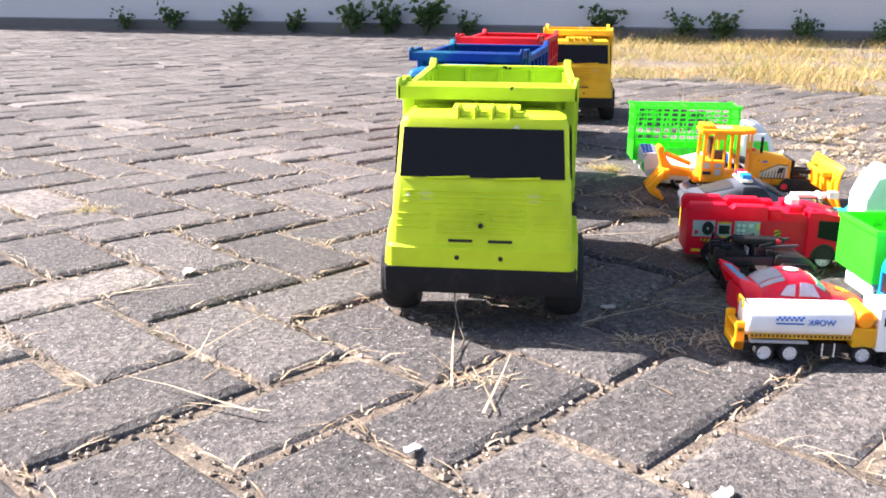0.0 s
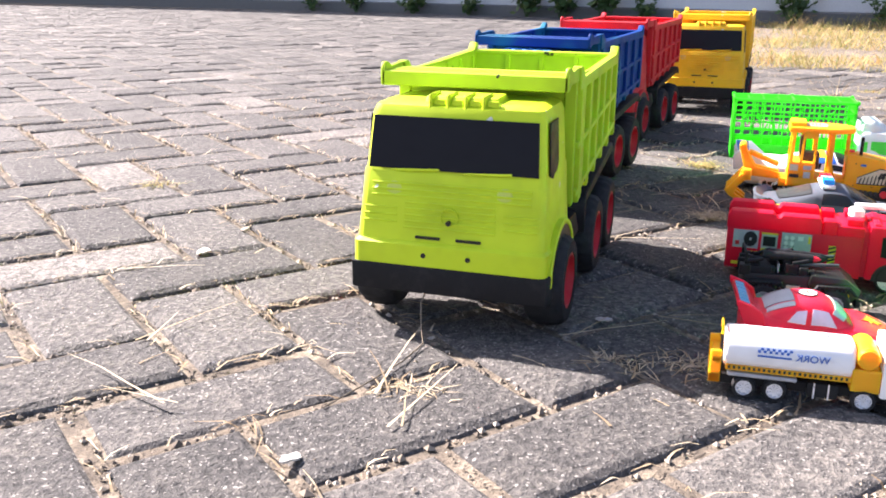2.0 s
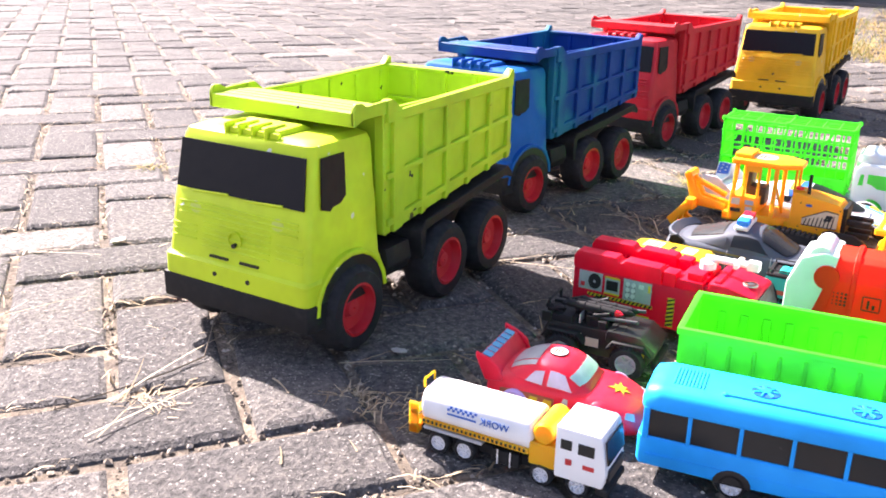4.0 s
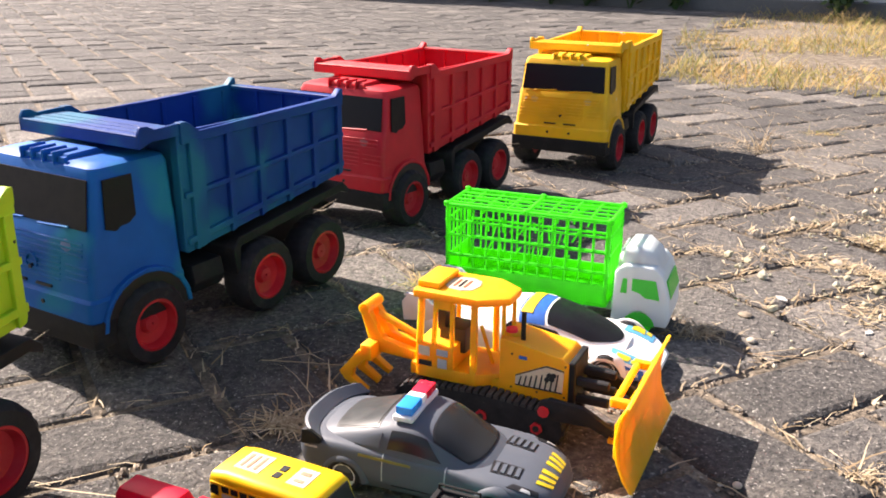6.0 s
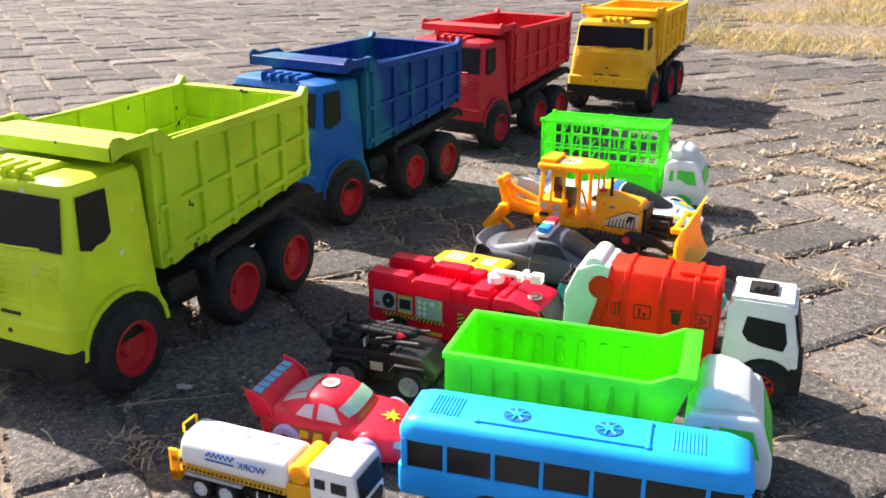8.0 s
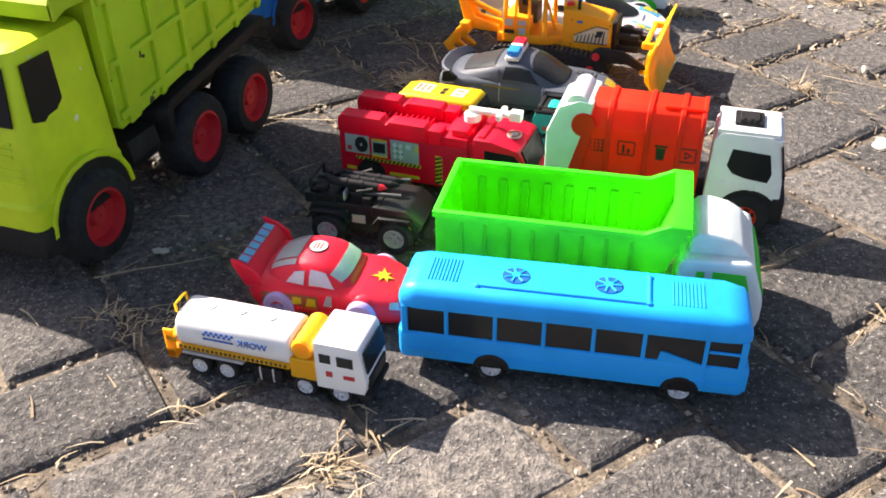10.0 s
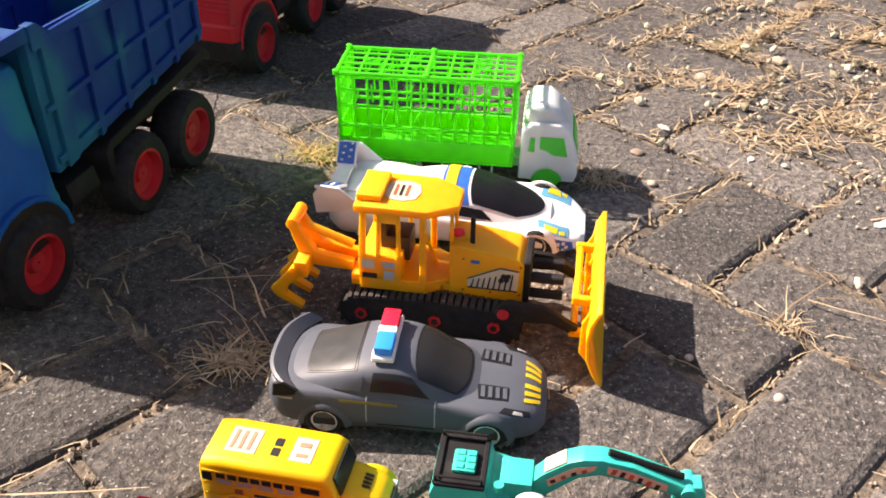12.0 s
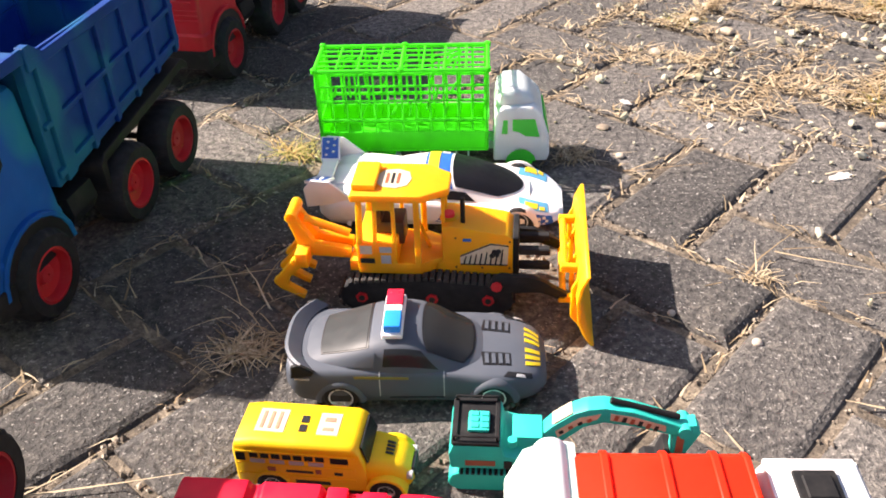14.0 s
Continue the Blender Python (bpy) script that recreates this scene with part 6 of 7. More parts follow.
def toy_bulldozer(m):
    t = thing("toy_bulldozer", m, "amber plastic toy bulldozer with black tracks and ripper", "toy bulldozer")
    for s in (-1, 1):
        prof = [(-0.071 + 0.0155 * math.cos(a), 0.0155 + 0.0155 * math.sin(a)) for a in [math.pi / 2 + math.pi * k / 8 for k in range(9)]] + [(0.060 + 0.0155 * math.cos(a), 0.0155 + 0.0155 * math.sin(a)) for a in [-math.pi / 2 + math.pi * k / 8 for k in range(9)]] + [(0.04, 0.034), (-0.02, 0.0365)]
        a, c = sorted((s * 0.020, s * 0.036))
        tr = part("track", prism(B(), prof, "y", a, c, 0.001, 1), TYRE, t, "dusty black rubber track")
        for k in range(22):
            x = -0.072 + k * 0.0064
            z = 0.031 + 0.0052 * max(0.0, 1 - abs((x + 0.005) / 0.07)) + 0.0006
            part("track_pad", box(B(), x, x + 0.0046, a - 0.0008, c + 0.0008, z - 0.001, z + 0.0026, 0.0005, 1), TRACK, tr)
        for k in range(5):
            a2 = math.pi / 2 + math.pi * (k + 0.5) / 5
            for cx, sg in ((-0.071, 1), (0.060, -1)):
                aa = a2 if sg == 1 else a2 - math.pi
                mm = Matrix.Translation((cx, 0, 0.0155)) @ Matrix.Rotation(-aa, 4, "Y")
                part("track_pad", box(B(), 0.0150, 0.0170, a - 0.0008, c + 0.0008, -0.002, 0.002, m=mm), TYRE, tr)
        for x in (-0.066, 0.0, 0.052):
            part("roller_nut", disc(B(), (x, s * 0.0365, 0.0155), 0.0058, 0.003, "y", 6), RIMRED, tr, "red hexagonal nut")
            # black disc on the nut paints the shade of its hole
            part("nut_hole_shade", disc(B(), (x, s * 0.0376, 0.0155), 0.003, 0.002, "y", 10), P_BLACK, tr)
        # lift arm
        a, c = sorted((s * 0.037, s * 0.043))
        part("lift_arm", prism(B(), [(0.052, 0.032), (0.056, 0.045), (0.064, 0.049), (0.094, 0.047), (0.104, 0.042), (0.124, 0.030), (0.122, 0.022), (0.100, 0.031), (0.064, 0.029)], "y", a, c, 0.0014), BLACK, t, "black push arm")
        part("arm_pin", disc(B(), (0.060, s * 0.0435, 0.037), 0.0052, 0.003, "y", 8), RIMRED, t, "red pin")
    base = part("body", prism(B(), [(-0.078, 0.034), (0.074, 0.034), (0.074, 0.073), (0.068, 0.078), (0.018, 0.086), (0.010, 0.086), (0.010, 0.046), (-0.078, 0.046)], "y", -0.021, 0.021, 0.0015), AMBER, t)
    part("grille", box(B(), 0.0735, 0.0795, -0.0205, 0.0205, 0.034, 0.0755, 0.001, 1), BLACK, base, "black radiator grille")
    for z in (0.040, 0.056):
        for s in (-1, 1):
            part("ram", box(B(), 0.079, 0.108, s * 0.012 - 0.0035, s * 0.012 + 0.0035, z - 0.0035, z + 0.0035, 0.001, 1), TYRE, base, "black hydraulic ram")
    part("exhaust", rod(B(), (0.028, -0.010, 0.083), (0.028, -0.010, 0.110), 0.0022, 12), BLACK, base, "black exhaust pipe")
    part("fuel_cap", lathe(B(), [(0.0003, 0.084), (0.0085, 0.084), (0.0085, 0.0865), (0.0068, 0.0875), (0.0003, 0.0875)], (0.015, -0.004, 0), "z", 20), AMBER, base)
    part("fuel_cap_top", lathe(B(), [(0.0003, 0.087), (0.0056, 0.087), (0.0052, 0.0905), (0.0003, 0.0905)], (0.015, -0.004, 0), "z", 16), CARRED, base, "red cap")
    for s in (-1, 1):
        y = s * 0.021
        tg = part("tooth_print", prism(B(), [(0.026, 0.045), (0.069, 0.045), (0.070, 0.067), (0.054, 0.069), (0.026, 0.055)], "y", min(y, y + s * 0.0005), max(y, y + s * 0.0005)), P_CREAM, base, "cream side sticker with dark stripes")
        for k in range(8):
            x = 0.0285 + 0.0048 * k
            part("print_stripe", prism(B(), [(x, 0.0462), (x + 0.0016, 0.0462), (x + 0.0034, 0.0545 + 0.0012 * k), (x + 0.0022, 0.0545 + 0.0012 * k)], "y", min(y + s * 0.0005, y + s * 0.0009), max(y + s * 0.0005, y + s * 0.0009)), P_BLACK, tg)
        for q in (((0.026, 0.045), (0.069, 0.045), (0.069, 0.0462), (0.026, 0.0462)), ((0.026, 0.0538), (0.054, 0.0678), (0.054, 0.069), (0.026, 0.055)), ((0.054, 0.0678), (0.070, 0.0658), (0.070, 0.067), (0.054, 0.069))):
            part("print_border", prism(B(), list(q), "y", min(y + s * 0.0005, y + s * 0.0009), max(y + s * 0.0005, y + s * 0.0009)), P_BLACK, tg)
        for dx, dz in ((0, 0), (0.0045, 0.001), (0.002, 0.0045), (0.006, 0.005)):
            part("print_dot", disc(B(), (0.055 + dx, y + s * 0.0012, 0.056 + dz), 0.0024, 0.0006, "y", 12), P_BLACK, tg)
        for x, z in ((0.022, 0.042), (0.071, 0.042), (0.071, 0.071), (0.022, 0.074), (0.046, 0.042)):
            part("rivet", disc(B(), (x, y, z), 0.0009, 0.0012, "y", 8), P_BLACK, base)
        sticker("small_print", base, P_BLUE, 0.0285, 0.036, 0.0705, 0.0735, y, s, "small dark print")
    # cab: sill, pillars, roof
    x0, x1, xf, hw = -0.068, -0.010, 0.012, 0.0295
    foot = [(x0, -hw), (x1, -hw), (xf, -hw * 0.55), (xf, hw * 0.55), (x1, hw), (x0, hw)]
    cab = part("cab_sill", prism(B(), foot, "z", 0.038, 0.050, 0.0014), AMBER, t)
    part("cab_panel", prism(B(), [(x0, -hw), (-0.031, -hw), (-0.031, hw), (x0, hw)], "z", 0.049, 0.072, 0.0012), AMBER, cab)
    part("roof", prism(B(), [(x0 - 0.003, -hw - 0.001), (x1 + 0.002, -hw - 0.001), (xf + 0.005, -hw * 0.5), (xf + 0.005, hw * 0.5), (x1 + 0.002, hw + 0.001), (x0 - 0.003, hw + 0.001)], "z", 0.1145, 0.1225, 0.003), AMBER, cab)
    part("roof_unit", box(B(), x0 - 0.002, x0 + 0.020, -0.022, 0.022, 0.122, 0.1285, 0.0025), AMBER, cab)
    lo = [(-0.045 + dx, dy) for dx, dy in ((-0.013, -0.009), (-0.008, -0.015), (0.004, -0.017), (0.014, -0.012), (0.017, 0.0), (0.014, 0.012), (0.004, 0.017), (-0.008, 0.015), (-0.013, 0.009))]
    rs = part("roof_sticker", prism(B(), [(x + 0.010, y) for x, y in lo], "z", 0.1224, 0.1231), P_CREAM, cab, "cream roof sticker")
    for k in range(3):
        part("sticker_bar", box(B(), -0.041 + 0.005 * k, -0.0385 + 0.005 * k, -0.009, 0.009, 0.1229, 0.1235), P_RUST if k % 2 == 0 else P_BLACK, rs, "", 0)
    for s in (-1, 1):
        for x in (x0 + 0.003, -0.051, -0.033, x1 - 0.002):
            w = 0.0016 if x in (-0.051, -0.033) else 0.0026
            lo = [Vector((x + dx, s * y, 0.071)) for dx, y in ((-w, hw), (w, hw), (w, hw - 0.004), (-w, hw - 0.004))]
            lo = [Vector((p.x, p.y, 0.049 if x > -0.02 else p.z)) for p in lo]
            hi = [Vector((p.x + (0.002 if x < -0.05 else 0), p.y - s * 0.0012, 0.1155)) for p in lo]
            part("cab_pillar", loft(B(), [lo, hi]), AMBER, cab, "", 0)
        lo = [Vector((xf - 0.003 + dx, s * y, 0.071)) for dx, y in ((0, hw * 0.5), (0.003, hw * 0.5), (0.003, hw * 0.5 - 0.003), (0, hw * 0.5 - 0.003))]
        lo = [Vector((p.x, p.y, 0.049)) for p in lo]
        part("cab_pillar", loft(B(), [lo, [p + Vector((0, 0, 0.0665)) for p in lo]]), AMBER, cab, "", 0)
        part("window_frame", box(B(), -0.050, -0.034, min(s * hw, s * (hw - 0.003)), max(s * hw, s * (hw - 0.003)), 0.107, 0.1155), AMBER, cab, "", 0)
        for x0s, x1s, z0, z1, mm in ((-0.065, -0.054, 0.060, 0.069, P_CREAM), (-0.065, -0.052, 0.050, 0.055, P_BLACK), (-0.047, -0.036, 0.062, 0.068, P_SILVER), (-0.046, -0.037, 0.050, 0.059, P_SILVER)):
            sticker("side_sticker", cab, mm, x0s, x1s, z0, z1, s * (hw + 0.0001), s, "small printed sticker")
    seat = part("seat", box(B(), -0.052, -0.026, -0.013, 0.013, 0.060, 0.084, 0.002), flat_print("dark_brown_seat", (0.05, 0.025, 0.012)), t, "dark brown driver seat")
    part("seat_back", box(B(), -0.054, -0.046, -0.013, 0.013, 0.080, 0.106, 0.002), flat_print("dark_brown_seat", (0.05, 0.025, 0.012)), seat)
    part("steering_column", rod(B(), (-0.004, 0, 0.049), (-0.016, 0, 0.085), 0.0018, 8), AMBER, t)
    # blade
    secs = []
    for z, x in ((0.000, 0.148), (0.010, 0.1415), (0.025, 0.1355), (0.045, 0.1335), (0.062, 0.1355), (0.075, 0.141)):
        secs.append((x, z))
    bl = part("blade", prism(B(), secs + [(x - 0.0035, z) for x, z in reversed(secs)], "y", -0.078, 0.078, 0.0006, 1), AMBER, t, "amber curved dozer blade")
    for y in (-0.060, -0.02, 0.02, 0.060):
        part("blade_rib", prism(B(), [(0.137, 0.006), (0.1315, 0.025), (0.1295, 0.045), (0.1315, 0.062), (0.126, 0.050), (0.126, 0.020)], "y", y - 0.0018, y + 0.0018), AMBER, bl)
    for z in (0.024, 0.058):
        part("blade_boss", rod(B(), (0.120, -0.04, z), (0.120, 0.04, z), 0.0032, 10), AMBER, bl)
    for z in (0.024, 0.058):
        for s in (-1, 1):
            part("blade_lug", box(B(), 0.116, 0.132, s * 0.040 - 0.003, s * 0.040 + 0.003, z - 0.004, z + 0.004, 0.001, 1), AMBER, bl)
    # ripper
    rp = part("ripper_frame", prism(B(), [(-0.078, 0.042), (-0.078, 0.052), (-0.112, 0.058), (-0.128, 0.086), (-0.136, 0.084), (-0.126, 0.050), (-0.118, 0.044)], "y", -0.012, -0.004, 0.0014), AMBER, t)
    part("ripper_arm", prism(B(), [(-0.078, 0.042), (-0.078, 0.052), (-0.112, 0.058), (-0.128, 0.086), (-0.136, 0.084), (-0.126, 0.050), (-0.118, 0.044)], "y", 0.006, 0.014, 0.0014), AMBER, rp)
    part("ripper_head", rod(B(), (-0.131, -0.014, 0.086), (-0.131, 0.016, 0.086), 0.0055, 12), AMBER, rp)
    part("ripper_beam", box(B(), -0.128, -0.116, -0.028, 0.028, 0.040, 0.056, 0.002), AMBER, rp)
    part("ripper_ram", rod(B(), (-0.080, 0.001, 0.062), (-0.122, 0.001, 0.078), 0.004, 12), AMBER, rp)
    for y in (-0.024, 0.001, 0.024):
        part("ripper_claw", prism(B(), [(-0.118, 0.046), (-0.130, 0.050), (-0.146, 0.030), (-0.152, 0.024), (-0.146, 0.016), (-0.124, 0.004), (-0.122, 0.009), (-0.138, 0.020), (-0.136, 0.028)], "y", y - 0.004, y + 0.004, 0.0012), AMBER, rp)
    return t


def toy_white_car(m):
    t = thing("toy_sports_car", m, "white toy sports car with blue and yellow decals", "toy car")
    body = Shell([(-0.122, [(0.032, 0.012), (0.038, 0.019), (0.038, 0.030), (0.030, 0.035), (0.0, 0.036)]),
                  (-0.110, [(0.042, 0.009), (0.048, 0.018), (0.0475, 0.034), (0.037, 0.039), (0.0, 0.038)]),
                  (-0.075, [(0.044, 0.008), (0.052, 0.018), (0.0510, 0.036), (0.038, 0.041), (0.0, 0.040)]),
                  (-0.020, [(0.043, 0.008), (0.0475, 0.016), (0.0465, 0.031), (0.036, 0.037), (0.0, 0.040)]),
                  (0.040, [(0.043, 0.008), (0.0475, 0.015), (0.0465, 0.028), (0.036, 0.032), (0.0, 0.034)]),
                  (0.085, [(0.044, 0.007), (0.0500, 0.013), (0.0480, 0.0260), (0.036, 0.0275), (0.0, 0.0265)]),
                  (0.110, [(0.038, 0.007), (0.0430, 0.011), (0.0390, 0.0185), (0.027, 0.0195), (0.0, 0.0200)]),
                  (0.124, [(0.026, 0.008), (0.029, 0.010), (0.025, 0.0125), (0.015, 0.0138), (0.0, 0.0140)])])
    b = part("body", body.skin(44, 14), WHITE, t, smooth=60)
    top = Shell([(-0.072, [(0.036, 0.033), (0.031, 0.0385), (0.024, 0.0405), (0.014, 0.0415), (0.0, 0.0420)]),
                 (-0.030, [(0.0430, 0.031), (0.0375, 0.0405), (0.0315, 0.0475), (0.020, 0.0515), (0.0, 0.0530)]),
                 (0.004, [(0.0445, 0.029), (0.0385, 0.0395), (0.0320, 0.0480), (0.021, 0.0535), (0.0, 0.0552)]),
                 (0.040, [(0.0435, 0.027), (0.0370, 0.0350), (0.0300, 0.0415), (0.020, 0.0455), (0.0, 0.0475)]),
                 (0.068, [(0.0400, 0.0255), (0.0330, 0.0295), (0.0255, 0.0325), (0.016, 0.0345), (0.0, 0.0358)]),
                 (0.090, [(0.0330, 0.0235), (0.0250, 0.0250), (0.0180, 0.0262), (0.010, 0.0272), (0.0, 0.0280)])])
    c = part("cabin", top.skin(40, 12), WHITE, b, smooth=60)
    part("windscreen_trim", top.cross_pane((0.010, 0.014), (0.0855, 0.058), (0.42, 0.34), 0.0004), WHITE, c)
    part("windscreen", top.cross_pane((0.012, 0.016), (0.0835, 0.058), (0.46, 0.38), 0.0009), WINBLACK, c, "large glossy dark windscreen")
    part("roof_decal", top.cross_pane((-0.016, -0.012), (0.0095, 0.0135), (0.36, 0.40), 0.0006), P_BLUE, c, "blue printed roof band")
    for s in (-1, 1):
        part("side_window", top.side_pane(((-0.004, 0.16), (0.036, 0.16), (0.026, 0.36), (-0.002, 0.36)), s), WINBLACK, c, "dark side window")
        part("side_window", top.side_pane(((-0.028, 0.18), (-0.009, 0.16), (-0.007, 0.36), (-0.020, 0.34)), s), WINBLACK, c, "dark side window")
        part("nose_decal", body.side_pane(((0.082, 0.62), (0.108, 0.58), (0.108, 0.82), (0.078, 0.86)), s, 0.0006), WING_BLUE, b, "sky blue nose decal")
        part("nose_decal", body.side_pane(((0.086, 0.66), (0.097, 0.64), (0.098, 0.78), (0.085, 0.80)), s, 0.0011), P_YELLOW, b, "yellow nose decal")
        part("nose_decal", body.side_pane(((0.100, 0.62), (0.1045, 0.61), (0.1045, 0.72), (0.099, 0.73)), s, 0.0011), P_YELLOW, b, "yellow nose decal")
        part("side_decal", body.side_pane(((-0.004, 0.20), (0.034, 0.20), (0.038, 0.42), (0.004, 0.40)), s, 0.0006), P_BLUE, b, "blue side decal")
        part("side_decal", body.side_pane(((0.092, 0.20), (0.114, 0.20), (0.112, 0.46), (0.094, 0.48)), s, 0.0006), P_BLUE, b, "dark blue flower decal")
        for k in range(5):
            a = 2 * math.pi * k / 5
            x, v = 0.1025 + 0.0042 * math.cos(a), 0.34 + 0.075 * math.sin(a)
            part("petal", body.side_pane(((x - 0.0014, v - 0.03), (x + 0.0014, v - 0.03), (x + 0.0014, v + 0.03), (x - 0.0014, v + 0.03)), s, 0.0012, 2), P_WHITE, b, "white printed petal")
        for x in (-0.072, 0.078):
            part("wheel_arch", bulge(x, 0.0100, 0.0485, 0.0205, s, 0.0030), WHITE, b)
            inn = [(x + 0.0172 * math.cos(math.pi * k / 10), 0.010 + 0.0168 * math.sin(math.pi * k / 10)) for k in range(11)]
            # arch is solid; its inner shade is this black fill
            part("arch_fill", prism(B(), inn, "y", min(s * 0.034, s * 0.0502), max(s * 0.034, s * 0.0502)), P_BLACK, b, "black fill for the shade under the wheel arch")
            wheel(t, x, s * 0.0445, 0.0160, 0.0160, 0.013, "y", s, rim=CHROME, rim_r=0.66, spokes=5)
    part("roof_print", top.cross_pane((-0.013, -0.013), (-0.002, -0.001), (0.62, 0.62), 0.0012), P_YELLOW, c, "yellow roof print")
    part("roof_print", top.side_pane(((0.000, 0.62), (0.008, 0.62), (0.008, 0.76), (0.000, 0.76)), 1, 0.0012), P_WHITE, c, "white printed flower")
    part("engine_deck", prism(B(), [(-0.118, 0.036), (-0.062, 0.039), (-0.070, 0.0435), (-0.112, 0.0405)], "y", -0.020, 0.020, 0.0015), WHITE, b)
    # rear wing: two faceted fins with sloping blades between them and the tail
    for s in (-1, 1):
        w = part("rear_fin", prism(B(), [(-0.132, 0.030), (-0.104, 0.034), (-0.086, 0.040), (-0.108, 0.0585), (-0.126, 0.0600), (-0.134, 0.0500)], "y", min(s * 0.0455, s * 0.0490), max(s * 0.0455, s * 0.0490), 0.0012), WHITE, t)
        part("wing_blade", loft(B(), [[Vector((x, s * y, z)) for x, y, z in ((-0.132, 0.047, 0.0560), (-0.112, 0.047, 0.0560), (-0.112, 0.047, 0.0592), (-0.132, 0.047, 0.0592))], [Vector((x, s * y, z)) for x, y, z in ((-0.128, 0.018, 0.0440), (-0.108, 0.018, 0.0440), (-0.108, 0.018, 0.0470), (-0.128, 0.018, 0.0470))]]), WHITE, w, smooth=0)
        lo = [Vector((x, s * yy, 0.0472 + (yy - 0.018) * 0.4207)) for x, yy in ((-0.1275, 0.020), (-0.1105, 0.020), (-0.1135, 0.045), (-0.1305, 0.045))]
        part("wing_print", loft(B(), [[p - Vector((0, 0, 0.001)) for p in lo], [p + Vector((0, 0, 0.0006)) for p in lo]]), P_BLUE, w, "blue flower print", 0)
        for k in range(6):
            yy, x = 0.023 + 0.004 * k, -0.1235 + 0.007 * (k % 2)
            part("petal", disc(B(), (x, s * yy, 0.0482 + (yy - 0.018) * 0.4207), 0.0016, 0.0012, "z", 8), P_WHITE, w, "white printed petal")
    part("wing_bridge", box(B(), -0.126, -0.110, -0.019, 0.019, 0.0440, 0.0470, 0.0008, 1), WHITE, t)
    part("wing_post", box(B(), -0.121, -0.113, -0.003, 0.003, 0.036, 0.0445), WHITE, t, smooth=0)
    return t


def toy_cage_truck(m):
    t = thing("toy_cage_truck", m, "neon green barred toy livestock truck with white cab", "toy truck")
    x0, x1, hw, zb, zt = -0.134, 0.060, 0.038, 0.030, 0.126
    cg = part("cage_floor", box(B(), x0, x1, -hw, hw, zb - 0.004, zb, 0.0008, 1), NEON, t)
    for s in (-1, 1):
        part("side_board", box(B(), x0, x1, min(s * hw, s * (hw - 0.002)), max(s * hw, s * (hw - 0.002)), zb, zb + 0.022, 0.0005, 1), NEON, cg)
    for x in (x0, x1 - 0.002):
        part("end_board", box(B(), x, x + 0.002, -hw + 0.002, hw - 0.002, zb, zb + 0.034, 0.0005, 1), NEON, cg)
    r = 0.0018
    for s in (-1, 1):
        y = s * (hw - 0.0015)
        for z, rr in ((zt, 0.0027), (zt - 0.018, 0.0016), (zb + 0.060, 0.0016), (zb + 0.036, 0.0022)):
            part("side_rail", rod(B(), (x0, y, z), (x1, y, z), rr, 8), NEON, cg)
        for k in range(13):
            x = x0 + 0.002 + (x1 - x0 - 0.004) * k / 12
            part("side_bar", rod(B(), (x, y, zb), (x, y, zt), 0.0026 if k in (0, 12) else 0.0013, 7), NEON, cg)
        rng = random.Random(11 + s)
        for k in range(16):
            xa = x0 + 0.020 + 0.0095 * k + rng.uniform(-0.002, 0.002)
            za = zb + (0.046 if k % 2 else 0.066) + rng.uniform(-0.004, 0.004)
            part("scroll_bar", rod(B(), (xa, y, za), (xa + rng.uniform(-0.004, 0.008), y, za + rng.uniform(0.008, 0.020)), 0.0014, 6), NEON, cg)
        for x in (x0, -0.037, x1):
            part("corner_knob", lathe(B(), [(0.0003, -0.004), (0.0035, -0.0025), (0.0035, 0.0025), (0.0003, 0.004)], (x, y, zt + 0.001), "z", 10), NEON, cg)
    for k in range(9):
        x = x0 + (x1 - x0) * k / 8
        part("roof_bar", rod(B(), (x, -hw, zt), (x, hw, zt), 0.0024 if k in (0, 4, 8) else 0.0013, 7), NEON, cg)
    for y in (-0.022, -0.008, 0.008, 0.022):
        part("roof_rail", rod(B(), (x0, y, zt), (x1, y, zt), 0.0013, 7), NEON, cg)
    rng = random.Random(4)
    for k in range(22):
        xa, ya = rng.uniform(x0 + 0.02, x1 - 0.03), rng.uniform(-0.020, 0.014)
        part("scroll_bar", rod(B(), (xa, ya, zt), (xa + rng.uniform(0.002, 0.014), ya + rng.uniform(0.004, 0.014), zt), 0.0014, 6), NEON, cg)
    for x in (x0, x1):
        for y in (-0.025, -0.0125, 0.0, 0.0125, 0.025):
            part("end_bar", rod(B(), (x, y, zb + 0.03), (x, y, zt), 0.0014, 7), NEON, cg)
        for z in (zt - 0.018, zt - 0.040):
            part("end_rail", rod(B(), (x, -hw, z), (x, hw, z), 0.0014, 7), NEON, cg)
    bm = box(B(), -0.125, 0.125, -0.013, 0.013, 0.015, 0.026, 0.001, 1)
    part("chassis", bm, PALE, t, "pale white underframe")
    for s in (-1, 1):
        for k in range(5):
            x = -0.020 + 0.014 * k
            part("side_guard", box(B(), x, x + 0.002, min(s * 0.034, s * 0.036), max(s * 0.034, s * 0.036), 0.012, 0.027), PALE, t, "", 0)
        for x in (-0.100, -0.062):
            prof = [(x + 0.0195 * math.cos(math.pi * k / 10), 0.010 + 0.018 * math.sin(math.pi * k / 10)) for k in range(11)]
            part("rear_mudguard", prism(B(), prof, "y", min(s * 0.022, s * 0.0365), max(s * 0.022, s * 0.0365), 0.0006, 1), PALE, t)
        for x in (-0.100, -0.062, 0.098):
            wheel(t, x, s * 0.0325, 0.0155, 0.0155, 0.012, "y", s, tyre=NEON, rim=NEON, rim_r=0.55, spokes=6)
